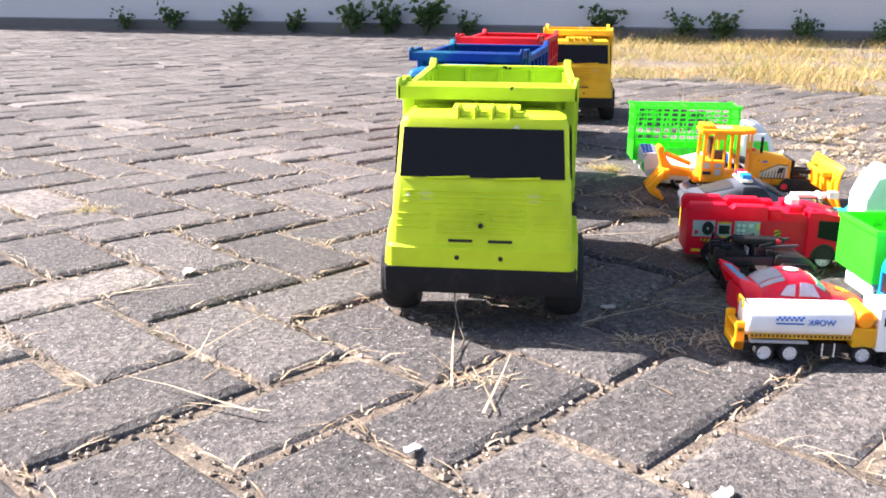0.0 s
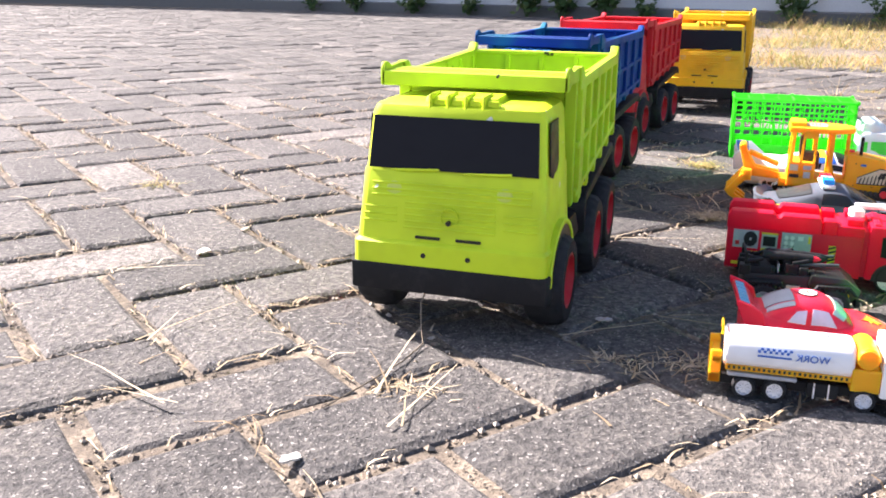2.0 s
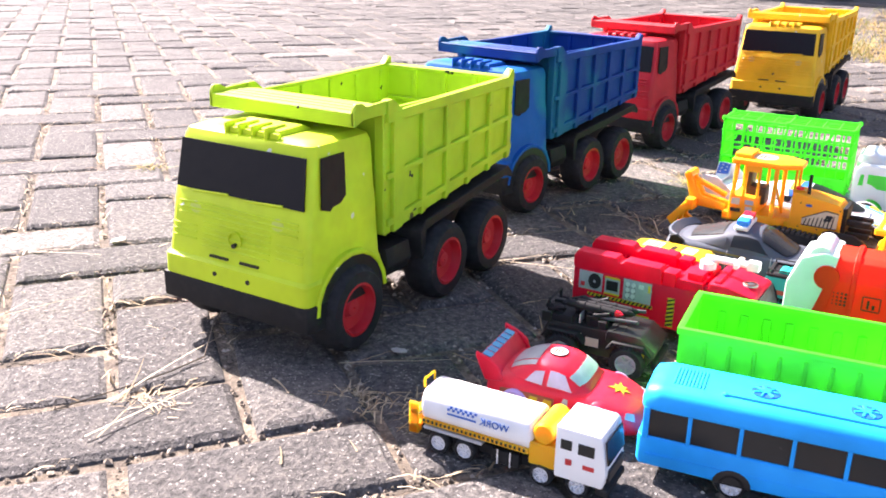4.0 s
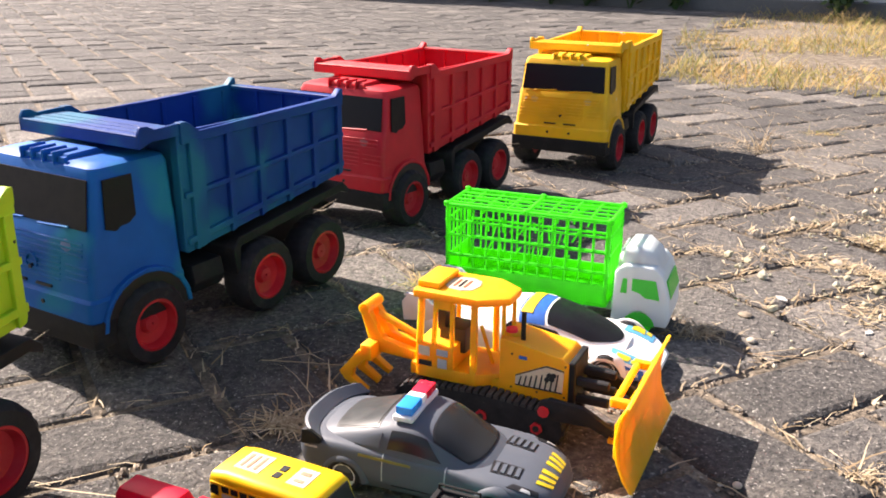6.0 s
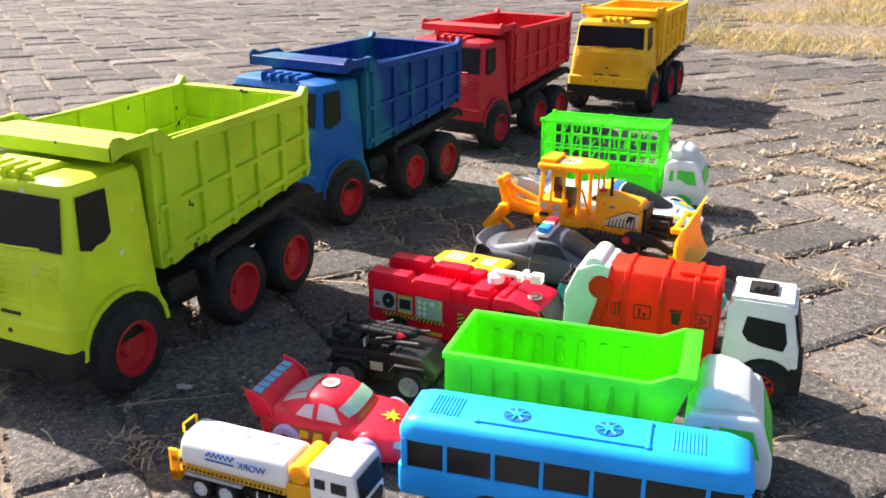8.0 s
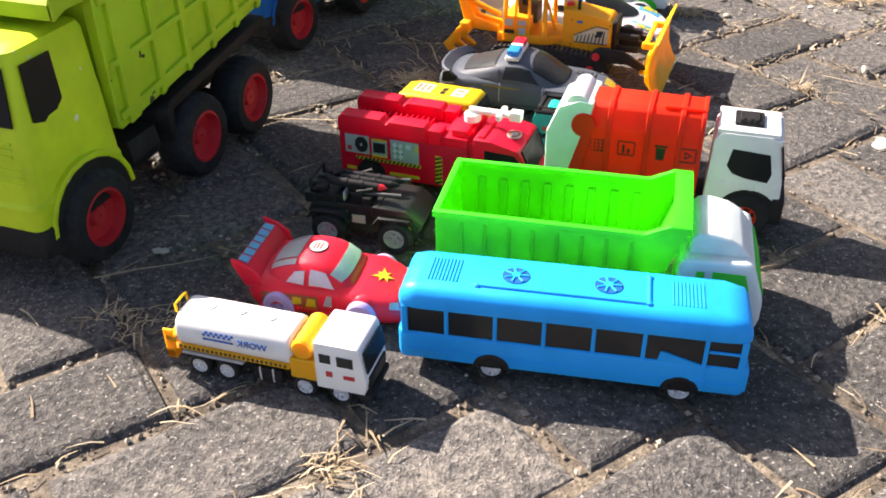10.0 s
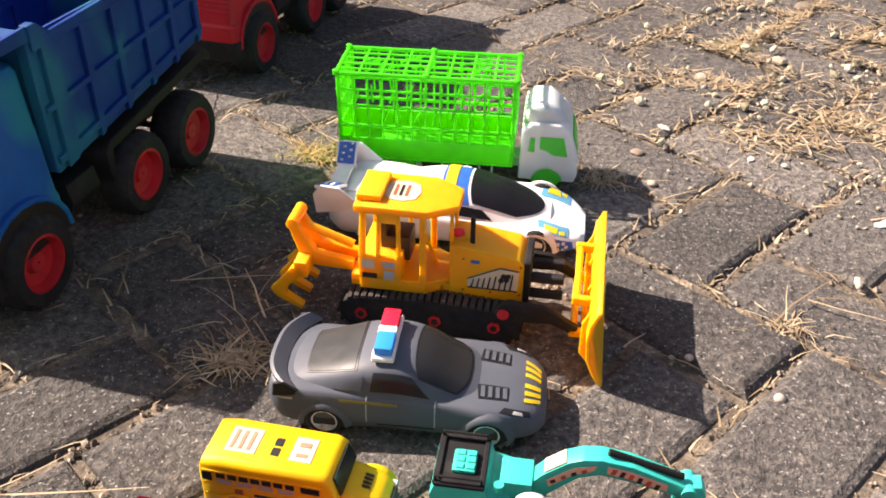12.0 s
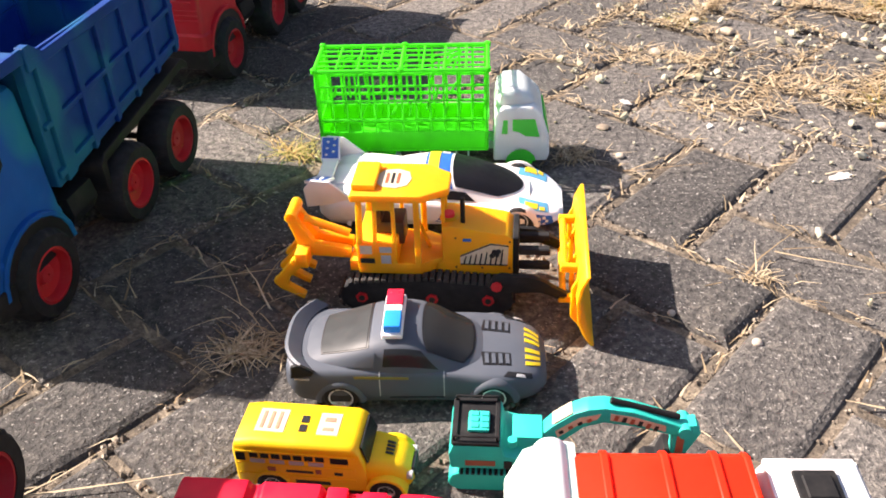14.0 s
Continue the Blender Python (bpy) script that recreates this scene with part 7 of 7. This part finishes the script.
    cab = part("cab", prism(B(), [(0.066, 0.013), (0.128, 0.012), (0.131, 0.020), (0.130, 0.044), (0.121, 0.072), (0.113, 0.081), (0.078, 0.081), (0.068, 0.072)], "y", -0.0385, 0.0385, 0.0030, 3), PALE, t)
    blob("roof_fairing", [(0.069, 0.024, 0.072, 0.086, 0.004), (0.078, 0.032, 0.074, 0.098, 0.008), (0.096, 0.032, 0.074, 0.100, 0.011), (0.110, 0.028, 0.072, 0.090, 0.010), (0.118, 0.022, 0.068, 0.076, 0.004)], PALE, cab, "tall white roof fairing")
    for k in range(4):
        part("fairing_groove", box(B(), 0.0705, 0.0735, -0.022 + 0.012 * k, -0.014 + 0.012 * k, 0.078, 0.094, 0.001, 1), PALE, cab)
    for s in (-1, 1):
        for q in (((0.0755, 0.048), (0.0825, 0.048), (0.0825, 0.065), (0.0775, 0.065)), ((0.088, 0.052), (0.096, 0.050), (0.103, 0.045), (0.119, 0.044), (0.1135, 0.066), (0.088, 0.066))):
            part("side_window", prism(B(), list(q), "y", min(s * 0.0380, s * 0.0394), max(s * 0.0380, s * 0.0394)), NEON_DK, cab, "green side window")
        prof = [(0.098 + 0.0175 * math.cos(math.pi * k / 10), 0.012 + 0.0150 * math.sin(math.pi * k / 10)) for k in range(11)]
        part("wheel_arch", prism(B(), prof, "y", min(s * 0.030, s * 0.0388), max(s * 0.030, s * 0.0388)), NEON_DK, cab, "green wheel arch")
    q = [Vector(p) for p in ((0.1285, -0.031, 0.044), (0.1285, 0.031, 0.044), (0.1235, 0.029, 0.064), (0.1235, -0.029, 0.064))]
    part("windscreen", loft(B(), [q, [p + Vector((0.0018, 0, 0.0008)) for p in q]]), NEON_DK, cab, "green windscreen", 0)
    return t


toy_school_bus(pose(0.338, 0.397, 0, 0, 0, -3))
toy_excavator(pose(0.463, 0.410, 0, 0, 0, 0))
toy_police_car(pose(0.396, 0.510, 0, 0, 0, 2))
toy_bulldozer(pose(0.400, 0.632, 0, 0, 0, -1))
toy_white_car(pose(0.396, 0.778, 0, 0, 0, 0) @ Matrix.Diagonal((1.05, 1.04, 1.06, 1)))
toy_cage_truck(pose(0.382, 0.900, 0, 0, 0, 2))


# ---------- dry grass, straw and grit ----------
def blade_strip(verts, faces, base, lean, length, width, rng, bends=2, droop=0.4):
    """One thin blade: a bent strip of quads."""
    side = Vector((-lean.y, lean.x, 0))
    side = side.normalized() * width / 2 if side.length > 1e-6 else Vector((width / 2, 0, 0))
    o = len(verts)
    p, d = Vector(base), lean.normalized()
    for k in range(bends + 1):
        w = side * (1 - 0.75 * k / bends)
        verts += [p - w, p + w]
        p = p + d * (length / bends)
        d = (d + Vector((rng.uniform(-0.12, 0.12), rng.uniform(-0.12, 0.12), -droop / bends))).normalized()
        if p.z < 0.0015:
            p.z = 0.0015
    for k in range(bends):
        a = o + 2 * k
        faces.append((a, a + 1, a + 3, a + 2))


def stuff(name, verts, faces, material, label, category="stuff"):
    me = bpy.data.meshes.new(name)
    me.from_pydata(verts, [], faces)
    me.materials.append(material)
    return tagged(new(name, me), label, category, kind="stuff")


def in_grass(x, y, margin=0.0):
    """The unpaved patch of dry grass beyond the row of trucks."""
    edge = 2.95 - 0.36 * x + 0.16 * math.sin(3.1 * x) + 0.07 * math.sin(11 * x + 1)
    return x > 0.0 + 0.1 * math.sin(2.3 * y) + margin and y > edge + margin


def dry_grass():
    rng = random.Random(21)
    V, F = [], []
    n = 0
    while n < 42000:
        x, y = rng.uniform(-0.1, 5.5), 2.0 + 4.6 * rng.random() ** 1.5
        if not in_grass(x, y, -0.06 * rng.random()) or noise.noise((x * 1.7, y * 1.7, 0)) < -0.25 * rng.random():
            continue
        a = rng.uniform(0, 6.28)
        up = rng.uniform(0.15, 1.5)
        blade_strip(V, F, (x, y, -0.006), Vector((math.cos(a), math.sin(a), up)), rng.uniform(0.03, 0.13) * max(0.35, min(1.3, 0.75 + 1.1 * noise.noise((x * 2.4, y * 2.4, 5)))), rng.uniform(0.0022, 0.005), rng, 2, 0.8)
        n += 1
    stuff("dry_grass", V, F, GRASS, "patch of dry straw coloured grass with green tufts", "grass")


def straw_litter():
    """Loose stalks: along the joints, round the toys, and thickly on the paving to the right of the row."""
    rng = random.Random(8)
    V, F = [], []
    def stalk(x, y, length, a, z=0.001, up=0.04, width=None):
        blade_strip(V, F, (x, y, z), Vector((math.cos(a), math.sin(a), up)), length, width or rng.uniform(0.0011, 0.0027), rng, 3, 0.06)
    for n in range(700):
        x, y = rng.uniform(-1.6, 1.9), rng.uniform(-1.0, 2.9)
        stalk(x, y, rng.uniform(0.006, 0.04), rng.uniform(0, 6.28))
    n = 0
    while n < 11000:              # fibres caught in the joints, in runs
        u, v = rng.randint(-15, 15), rng.randint(-15, 15)
        along, slot = rng.random(), (v - u) % 4
        across = rng.random() < 0.5
        if slot == (2 if across else 3):
            continue
        du, dv = (along, rng.gauss(0, 0.03)) if across else (rng.gauss(0, 0.03), along)
        p = ORIGIN + UDIR * (u + du) * PW + VDIR * (v + dv) * PW
        n += 1
        if noise.noise((p.x * 4.0, p.y * 4.0, 9)) < rng.uniform(-0.4, 0.35):
            continue
        stalk(p.x, p.y, rng.uniform(0.007, 0.034), radians(52 if across else -38) + rng.gauss(0, 0.35) + math.pi * rng.randint(0, 1), rng.uniform(-0.005, 0.0005), 0.05)
    for cx, cy, sx, sy, n in ((0.92, 1.10, 0.10, 0.03, 420), (0.98, 1.42, 0.16, 0.05, 420), (0.66, 1.20, 0.09, 0.02, 260), (0.76, 1.03, 0.05, 0.02, 160), (0.55, 1.85, 0.22, 0.12, 240), (0.9, 2.1, 0.3, 0.2, 420), (1.3, 1.6, 0.3, 0.3, 400)):
        for k in range(n):
            stalk(rng.gauss(cx, sx), rng.gauss(cy, sy), rng.uniform(0.008, 0.034), rng.uniform(0, 6.28), rng.uniform(0.0, 0.006), 0.12, rng.uniform(0.0014, 0.0034))
    n = 0
    while n < 5200:              # thick drifts of short bits along the joints on that side
        u, v = rng.randint(-8, 14), rng.randint(-8, 14)
        along, slot, across = rng.random(), (v - u) % 4, rng.random() < 0.5
        if slot == (2 if across else 3):
            continue
        du, dv = (along, rng.gauss(0, 0.055)) if across else (rng.gauss(0, 0.055), along)
        p = ORIGIN + UDIR * (u + du) * PW + VDIR * (v + dv) * PW
        n += 0.02
        if rng.random() > math.exp(-((p.x - 0.92) / 0.30) ** 2 - ((p.y - 1.32) / 0.26) ** 2) or noise.noise((p.x * 7, p.y * 7, 4)) < rng.uniform(-0.35, 0.25):
            continue
        n += 0.98
        stalk(p.x, p.y, rng.uniform(0.005, 0.026), rng.uniform(0, 6.28), rng.uniform(-0.003, 0.008), 0.25, rng.uniform(0.0015, 0.0042))
    # long broken stems lying across the bricks
    for x, y, length, deg in ((0.70, 0.66, 0.10, 55), (0.735, 0.70, 0.09, -25), (0.80, 0.30, 0.12, -55), (0.78, 0.20, 0.10, -70), (0.12, 0.02, 0.11, 35), (0.20, 0.10, 0.10, -12), (0.10, 0.36, 0.13, 10), (0.00, -0.15, 0.15, 95), (0.03, -0.20, 0.12, 80), (0.14, 0.63, 0.13, 12), (0.10, 0.60, 0.07, 100), (0.20, 0.98, 0.10, 60), (0.22, 0.93, 0.12, 130), (0.60, 0.86, 0.10, 5), (0.84, 0.62, 0.14, 40), (-0.25, -0.12, 0.12, 70), (-0.40, 0.05, 0.10, 20), (-0.15, -0.22, 0.14, 160)):
        stalk(x, y, length, radians(deg), 0.003, 0.05, 0.0024)
        stalk(x + 0.01, y + 0.004, length * 0.5, radians(deg + 25), 0.003, 0.10, 0.0018)
    stuff("straw_litter", V, F, STRAW, "scattered dry straw and stalks over the paving", "straw")


def tuft(x, y, n, height, spread, label, material, name="dry_weed"):
    """A weed clump growing out of a joint."""
    rng = random.Random(int(1000 * x + 77 * y))
    V, F = [], []
    for k in range(n):
        a = rng.uniform(0, 6.28)
        blade_strip(V, F, (rng.gauss(0, 0.014), rng.gauss(0, 0.010), -0.003), Vector((math.cos(a), math.sin(a), rng.uniform(0.05, 0.75 * spread))), rng.uniform(0.25, 0.9) * height, rng.uniform(0.0010, 0.0024), rng, 4, 1.0)
    me = bpy.data.meshes.new(name)
    me.from_pydata(V, [], F)
    me.materials.append(material)
    ob = new(name, me)
    ob.location = (x, y, 0)
    return tagged(ob, label, "weed", kind="stuff")


def grit():
    """Crumbs of soil and stone: in the joints first of all, some on the bricks."""
    rng = random.Random(3)
    V, F = [], []
    def crumb(x, y, z, r):
        o = len(V)
        for dx, dy, dz in ((1, 0, 0), (-1, 0, 0), (0, 1, 0), (0, -1, 0), (0, 0, 1)):
            k = r * rng.uniform(0.6, 1.3)
            V.append(Vector((x + dx * k, y + dy * k, z + dz * k * 0.7)))
        F.extend([(o, o + 2, o + 4), (o + 2, o + 1, o + 4), (o + 1, o + 3, o + 4), (o + 3, o, o + 4)])
    n = 0
    while n < 20000:
        u, v = rng.randint(-14, 14), rng.randint(-14, 14)
        d = (v - u) % 4
        along = rng.random()
        # edges of each unit cell that are real joints
        if rng.random() < 0.5:
            if d == 2:
                continue
            du, dv = along, rng.gauss(0, 0.03)
        else:
            if d == 3:
                continue
            du, dv = rng.gauss(0, 0.03), along
        p = ORIGIN + UDIR * (u + du) * PW + VDIR * (v + dv) * PW
        if noise.noise((p.x * 6, p.y * 6, 3)) < rng.uniform(-0.5, 0.35):
            n += 0.2
            continue
        crumb(p.x, p.y, -0.0052, abs(rng.gauss(0.0013, 0.0012)) + 0.0007)
        n += 1
    for k in range(3800):
        x, y = rng.uniform(-1.4, 1.7), rng.uniform(-0.9, 2.4)
        crumb(x, y, -0.0008, abs(rng.gauss(0.0003, 0.0008)) + 0.0004)
    for k in range(420):         # pale flakes lying by the joints
        u, v, along = rng.randint(-12, 12), rng.randint(-12, 12), rng.random()
        p = ORIGIN + UDIR * (u + along) * PW + VDIR * (v + rng.gauss(0, 0.05)) * PW
        crumb(p.x, p.y, -0.002, rng.uniform(0.0018, 0.0036))
    stuff("joint_grit", V, F, GRIT, "pale grit and soil crumbs in the paving joints", "grit")


def seed_heads():
    """Pale dry buds and husks lying in drifts among the litter beside the row."""
    rng = random.Random(31)
    V, F = [], []
    ico = bmesh.new()
    bmesh.ops.create_icosphere(ico, subdivisions=1, radius=1.0)
    ball = [v.co.copy() for v in ico.verts]
    tris = [tuple(v.index for v in f.verts) for f in ico.faces]
    ico.free()
    n = 0
    while n < 620:
        x, y = rng.gauss(0.90, 0.24), rng.gauss(1.25, 0.24)
        if x < 0.52 or (x < 0.62 and y < 0.98) or noise.noise((x * 9, y * 9, 2)) < rng.uniform(-0.3, 0.4):
            continue
        n += 1
        r = rng.uniform(0.0015, 0.0034) if rng.random() < 0.86 else rng.uniform(0.0045, 0.0072)
        stretch = Vector((rng.uniform(0.8, 1.7), rng.uniform(0.7, 1.1), rng.uniform(0.6, 1.0)))
        turn = Euler((rng.uniform(-0.4, 0.4), rng.uniform(-0.4, 0.4), rng.uniform(0, 6.28))).to_matrix()
        o = len(V)
        for p in ball:
            q = Vector((p.x * stretch.x, p.y * stretch.y, p.z * stretch.z)) * r * rng.uniform(0.8, 1.2)
            V.append(turn @ q + Vector((x, y, r * 0.6)))
        F.extend(tuple(o + i for i in f) for f in tris)
    stuff("seed_heads", V, F, HUSK, "pale dry buds and husks scattered among straw", "seeds")


def pebble(x, y, r, flat, label):
    rng = random.Random(int(x * 991 + y * 313))
    bm = B()
    bmesh.ops.create_icosphere(bm, subdivisions=2, radius=r)
    for v in bm.verts:
        v.co *= 1 + 0.25 * noise.noise(v.co * 90 + Vector((x, y, 0)) * 7)
        v.co.z *= flat
    ob = part("pebble", bm, GRIT, None)
    ob.matrix_world = pose(x, y, r * flat * 0.35, 0, 0, rng.uniform(0, 360))
    return tagged(ob, label, "pebble", "pebbles on the paving")


PW = 0.107                       # pitch of a paver's short side; the long side is twice that
UDIR = Vector((math.cos(radians(52)), math.sin(radians(52)), 0))
VDIR = Vector((math.cos(radians(-38)), math.sin(radians(-38)), 0))
ORIGIN = Vector((0.562, 0.772, 0))
dry_grass()
straw_litter()
grit()
seed_heads()
for x, y, n, h, sp, lab, mt in ((0.235, 0.535, 150, 0.055, 0.5, "flattened dry straw tuft in a joint", STRAW), (0.205, 0.905, 130, 0.05, 0.9, "pale grey green dry weed tuft", GRASS), (0.545, 0.905, 110, 0.04, 0.8, "dry brown weed tuft beside the cage truck", STRAW),
                             (0.225, 0.590, 9, 0.11, 1.2, "thin bare dry stalks", STRAW), (0.175, -0.02, 60, 0.035, 0.5, "dry straw tuft by a wheel", STRAW), (0.235, -0.005, 70, 0.035, 0.6, "crumpled dry weed tuft", STRAW), (0.02, -0.13, 60, 0.028, 0.6, "dry straw in a long joint", STRAW),
                             (0.50, 1.95, 45, 0.16, 2.2, "tall thin dry weed stalks", STRAW), (0.62, 2.2, 60, 0.07, 1.0, "low dry grass tuft", GRASS), (0.95, 1.05, 80, 0.07, 0.9, "low dry grass tuft", GRASS), (0.75, 1.35, 60, 0.06, 0.8, "low dry grass tuft", GRASS), (1.05, 1.40, 90, 0.08, 1.0, "low dry grass tuft", GRASS),
                             (-0.45, -0.10, 24, 0.035, 1.0, "sparse dry weed in a joint", STRAW), (-0.62, 0.45, 30, 0.06, 0.9, "sparse dry weed in a joint", GRASS), (0.42, -0.115, 50, 0.03, 0.5, "dry straw tuft between the bricks", STRAW), (0.715, 0.655, 50, 0.03, 0.4, "dry fibres in a joint", STRAW)):
    tuft(x, y, n, h, sp, lab, mt)
for x, y, r, f in ((0.585, 0.975, 0.008, 0.4), (0.60, 0.90, 0.006, 0.6), (0.68, 1.22, 0.010, 0.4), (0.80, 1.30, 0.012, 0.4), (0.93, 0.98, 0.009, 0.5), (0.30, 1.22, 0.008, 0.6), (0.69, 0.56, 0.005, 0.8), (0.62, 0.60, 0.004, 0.8), (1.02, 1.22, 0.014, 0.4), (0.88, 1.55, 0.018, 0.4), (-0.35, 0.25, 0.006, 0.5), (-0.6, -0.2, 0.007, 0.4)):
    pebble(x, y, r, f, "small pale pebble or flake lying on a paver")


def flake(x, y, r, seed):
    """A thin ragged pale flake dried onto a brick."""
    rng = random.Random(seed)
    pts = []
    for k in range(16):
        a = 2 * math.pi * k / 16
        q = r * rng.uniform(0.55, 1.1)
        pts.append((q * 1.3 * math.cos(a), q * 0.7 * math.sin(a)))
    ob = part("pale_flake", prism(B(), pts, "z", 0.0, 0.0016), FLAKE, None)
    ob.matrix_world = pose(x, y, -0.0004, 0, 0, rng.uniform(0, 180))
    return tagged(ob, "thin ragged white flake dried onto a paver", "flake", "flakes on the paving")


FLAKE = flat_print("dried_white_flake", (0.52, 0.50, 0.45), 0.9)
for k, (x, y, r) in enumerate(((0.845, 0.855, 0.013), (0.80, 0.52, 0.016), (0.20, -0.30, 0.010), (-0.02, -0.26, 0.008), (0.15, 0.08, 0.007), (-0.35, 0.15, 0.012), (0.62, 1.05, 0.009), (0.72, 0.98, 0.007), (-0.15, 0.62, 0.010), (-0.5, -0.28, 0.009))):
    flake(x, y, r, 60 + k)


def wall_weed(x, h, seed):
    """A leafy weed at the foot of the wall."""
    rng = random.Random(seed)
    t = thing("wall_weed", WALL_M @ pose(x, -0.12, 0), "green leafy weed at the foot of the wall", "weed", "weeds along the wall")
    V, F, SV, SF = [], [], [], []
    for k in range(7):
        a = rng.uniform(0, 6.28)
        tip = Vector((math.cos(a) * h * 0.45, math.sin(a) * h * 0.35, h * rng.uniform(0.6, 1.0)))
        part("stem", rod(B(), (0, 0, -0.02), tip, 0.004, 5), LEAF, t)
        for j in range(16):
            p = tip * rng.uniform(0.35, 1.05) + Vector((rng.gauss(0, 0.03), rng.gauss(0, 0.03), rng.gauss(0, 0.025)))
            d = Vector((rng.uniform(-1, 1), rng.uniform(-1, 1), rng.uniform(-0.3, 0.7))).normalized()
            w = d.orthogonal().normalized() * h * 0.09
            o = len(V)
            V += [p, p + d * h * 0.12 + w, p + d * h * 0.26, p + d * h * 0.12 - w]
            F.append((o, o + 1, o + 2, o + 3))
    me = bpy.data.meshes.new("leaves")
    me.from_pydata(V, [], F)
    me.materials.append(LEAF)
    ob = new("leaves", me)
    ob.parent = t


for k, (x, h) in enumerate(((-3.4, 0.16), (-2.9, 0.22), (-2.3, 0.24), (-1.75, 0.20), (-1.2, 0.28), (-0.9, 0.30), (-0.55, 0.34), (-0.2, 0.18), (0.9, 0.26), (1.5, 0.2), (1.8, 0.24), (2.4, 0.2), (2.9, 0.16), (3.3, 0.22), (3.8, 0.2), (4.3, 0.24))):
    wall_weed(x, h * 0.88, 40 + k)

# pull string: from the lime truck's bumper down to the paving
bm = B()
pts = [Vector(p) for p in ((-0.012, 0.010, 0.036), (-0.010, -0.012, 0.030), (-0.004, -0.028, 0.012), (0.002, -0.040, 0.002), (-0.002, -0.080, 0.0015), (-0.014, -0.130, 0.0015), (-0.030, -0.185, 0.0015))]
for a, b in zip(pts, pts[1:]):
    rod(bm, a, b, 0.0007, 5)
tagged(part("pull_string", bm, flat_print("twine", (0.20, 0.16, 0.11), 0.9), None), "thin brown pull string tied to the lime truck", "string")
for y0, xa, xb in ((0.41, 0.0, -0.045), (0.945, -0.005, -0.03), (1.49, 0.03, 0.13)):
    bm = rod(B(), (xa, y0, 0.052), (xb, y0 + 0.14, 0.045), 0.0007, 5)
    tagged(part("tow_string", bm, flat_print("twine", (0.20, 0.16, 0.11), 0.9), None), "thin string tying two toy trucks together", "string")


# ---------- herringbone paving ----------


def block_geometry(lu, lv, rng):
    """A paver: worn chamfered top, sides down into the joint, nicked corners."""
    g = 0.0032
    verts, faces = [], []
    for inset, z in ((g, -0.02), (g, -0.0090), (g + 0.0040, -0.0032), (g + 0.0105, 0.0)):
        for su, sv in ((0, 0), (1, 0), (1, 1), (0, 1)):
            j = 0.0013 if z > -0.01 else 0
            u = inset + su * (lu - 2 * inset) + rng.uniform(-j, j)
            v = inset + sv * (lv - 2 * inset) + rng.uniform(-j, j)
            verts.append(Vector((u, v, z + (rng.uniform(-0.0006, 0.0006) if z == 0 else 0))))
    for a in (0, 4, 8):
        faces += [(a + i, a + (i + 1) % 4, a + 4 + (i + 1) % 4, a + 4 + i) for i in range(4)]
    faces.append((12, 13, 14, 15))
    return verts, faces


def paving():
    rng = random.Random(5)
    pav = thing("pavement", pose(0, 0, 0), "grey herringbone concrete block paving with gritty weathered joints", "pavement")
    tagged(pav, kind="structure")
    basis = Matrix((UDIR, VDIR, Vector((0, 0, 1)))).transposed().to_4x4()
    shapes = {}
    for kind, (lu, lv) in (("long_u", (2 * PW, PW)), ("long_v", (PW, 2 * PW))):
        shapes[kind] = []
        for n in range(5):
            vs, fs = block_geometry(lu, lv, rng)
            me = bpy.data.meshes.new("paver")
            me.from_pydata([v - Vector((lu / 2, lv / 2, 0)) for v in vs], [], fs)
            me.materials.append(PAVER)
            shapes[kind].append((me, lu, lv))
    spots = []
    N = 95
    for i in range(-N, N):
        for j in range(-N, N):
            d = (j - i) % 4
            if d == 0:
                kind, u0, v0, lu, lv = "long_u", i, j, 2, 1
            elif d == 1:
                kind, u0, v0, lu, lv = "long_v", i, j, 1, 2
            else:
                continue
            c = ORIGIN + UDIR * (u0 + lu / 2) * PW + VDIR * (v0 + lv / 2) * PW
            if -7.5 < c.x < 5.5 and -2.6 < c.y < 7.2 and not in_grass(c.x, c.y, 0.12):
                spots.append((c, kind))
    spots.sort(key=lambda s: (s[0].x - 0.40) ** 2 + (s[0].y - 0.42) ** 2)
    all_v, all_f = [], []
    for n, (c, kind) in enumerate(spots):
        tilt = Euler((rng.gauss(0, 0.011), rng.gauss(0, 0.011), rng.gauss(0, 0.009)))
        lift = rng.gauss(-0.0014, 0.0014)
        m = Matrix.Translation(c + Vector((0, 0, min(lift, 0.0)))) @ basis @ tilt.to_matrix().to_4x4()
        if n < 300:
            ob = new("paver", rng.choice(shapes[kind])[0])
            ob.parent = pav
            ob.matrix_local = m
        else:
            lu, lv = (2 * PW, PW) if kind == "long_u" else (PW, 2 * PW)
            vs, fs = block_geometry(lu, lv, rng)
            o = len(all_v)
            all_v += [m @ (v - Vector((lu / 2, lv / 2, 0))) for v in vs]
            all_f += [tuple(o + k for k in f) for f in fs]
    me = bpy.data.meshes.new("far_pavers")
    me.from_pydata(all_v, [], all_f)
    me.materials.append(PAVER_FAR)
    ob = new("far_pavers", me)
    ob.parent = pav
    tagged(ob, "grey concrete pavers further off", kind="stuff")


paving()
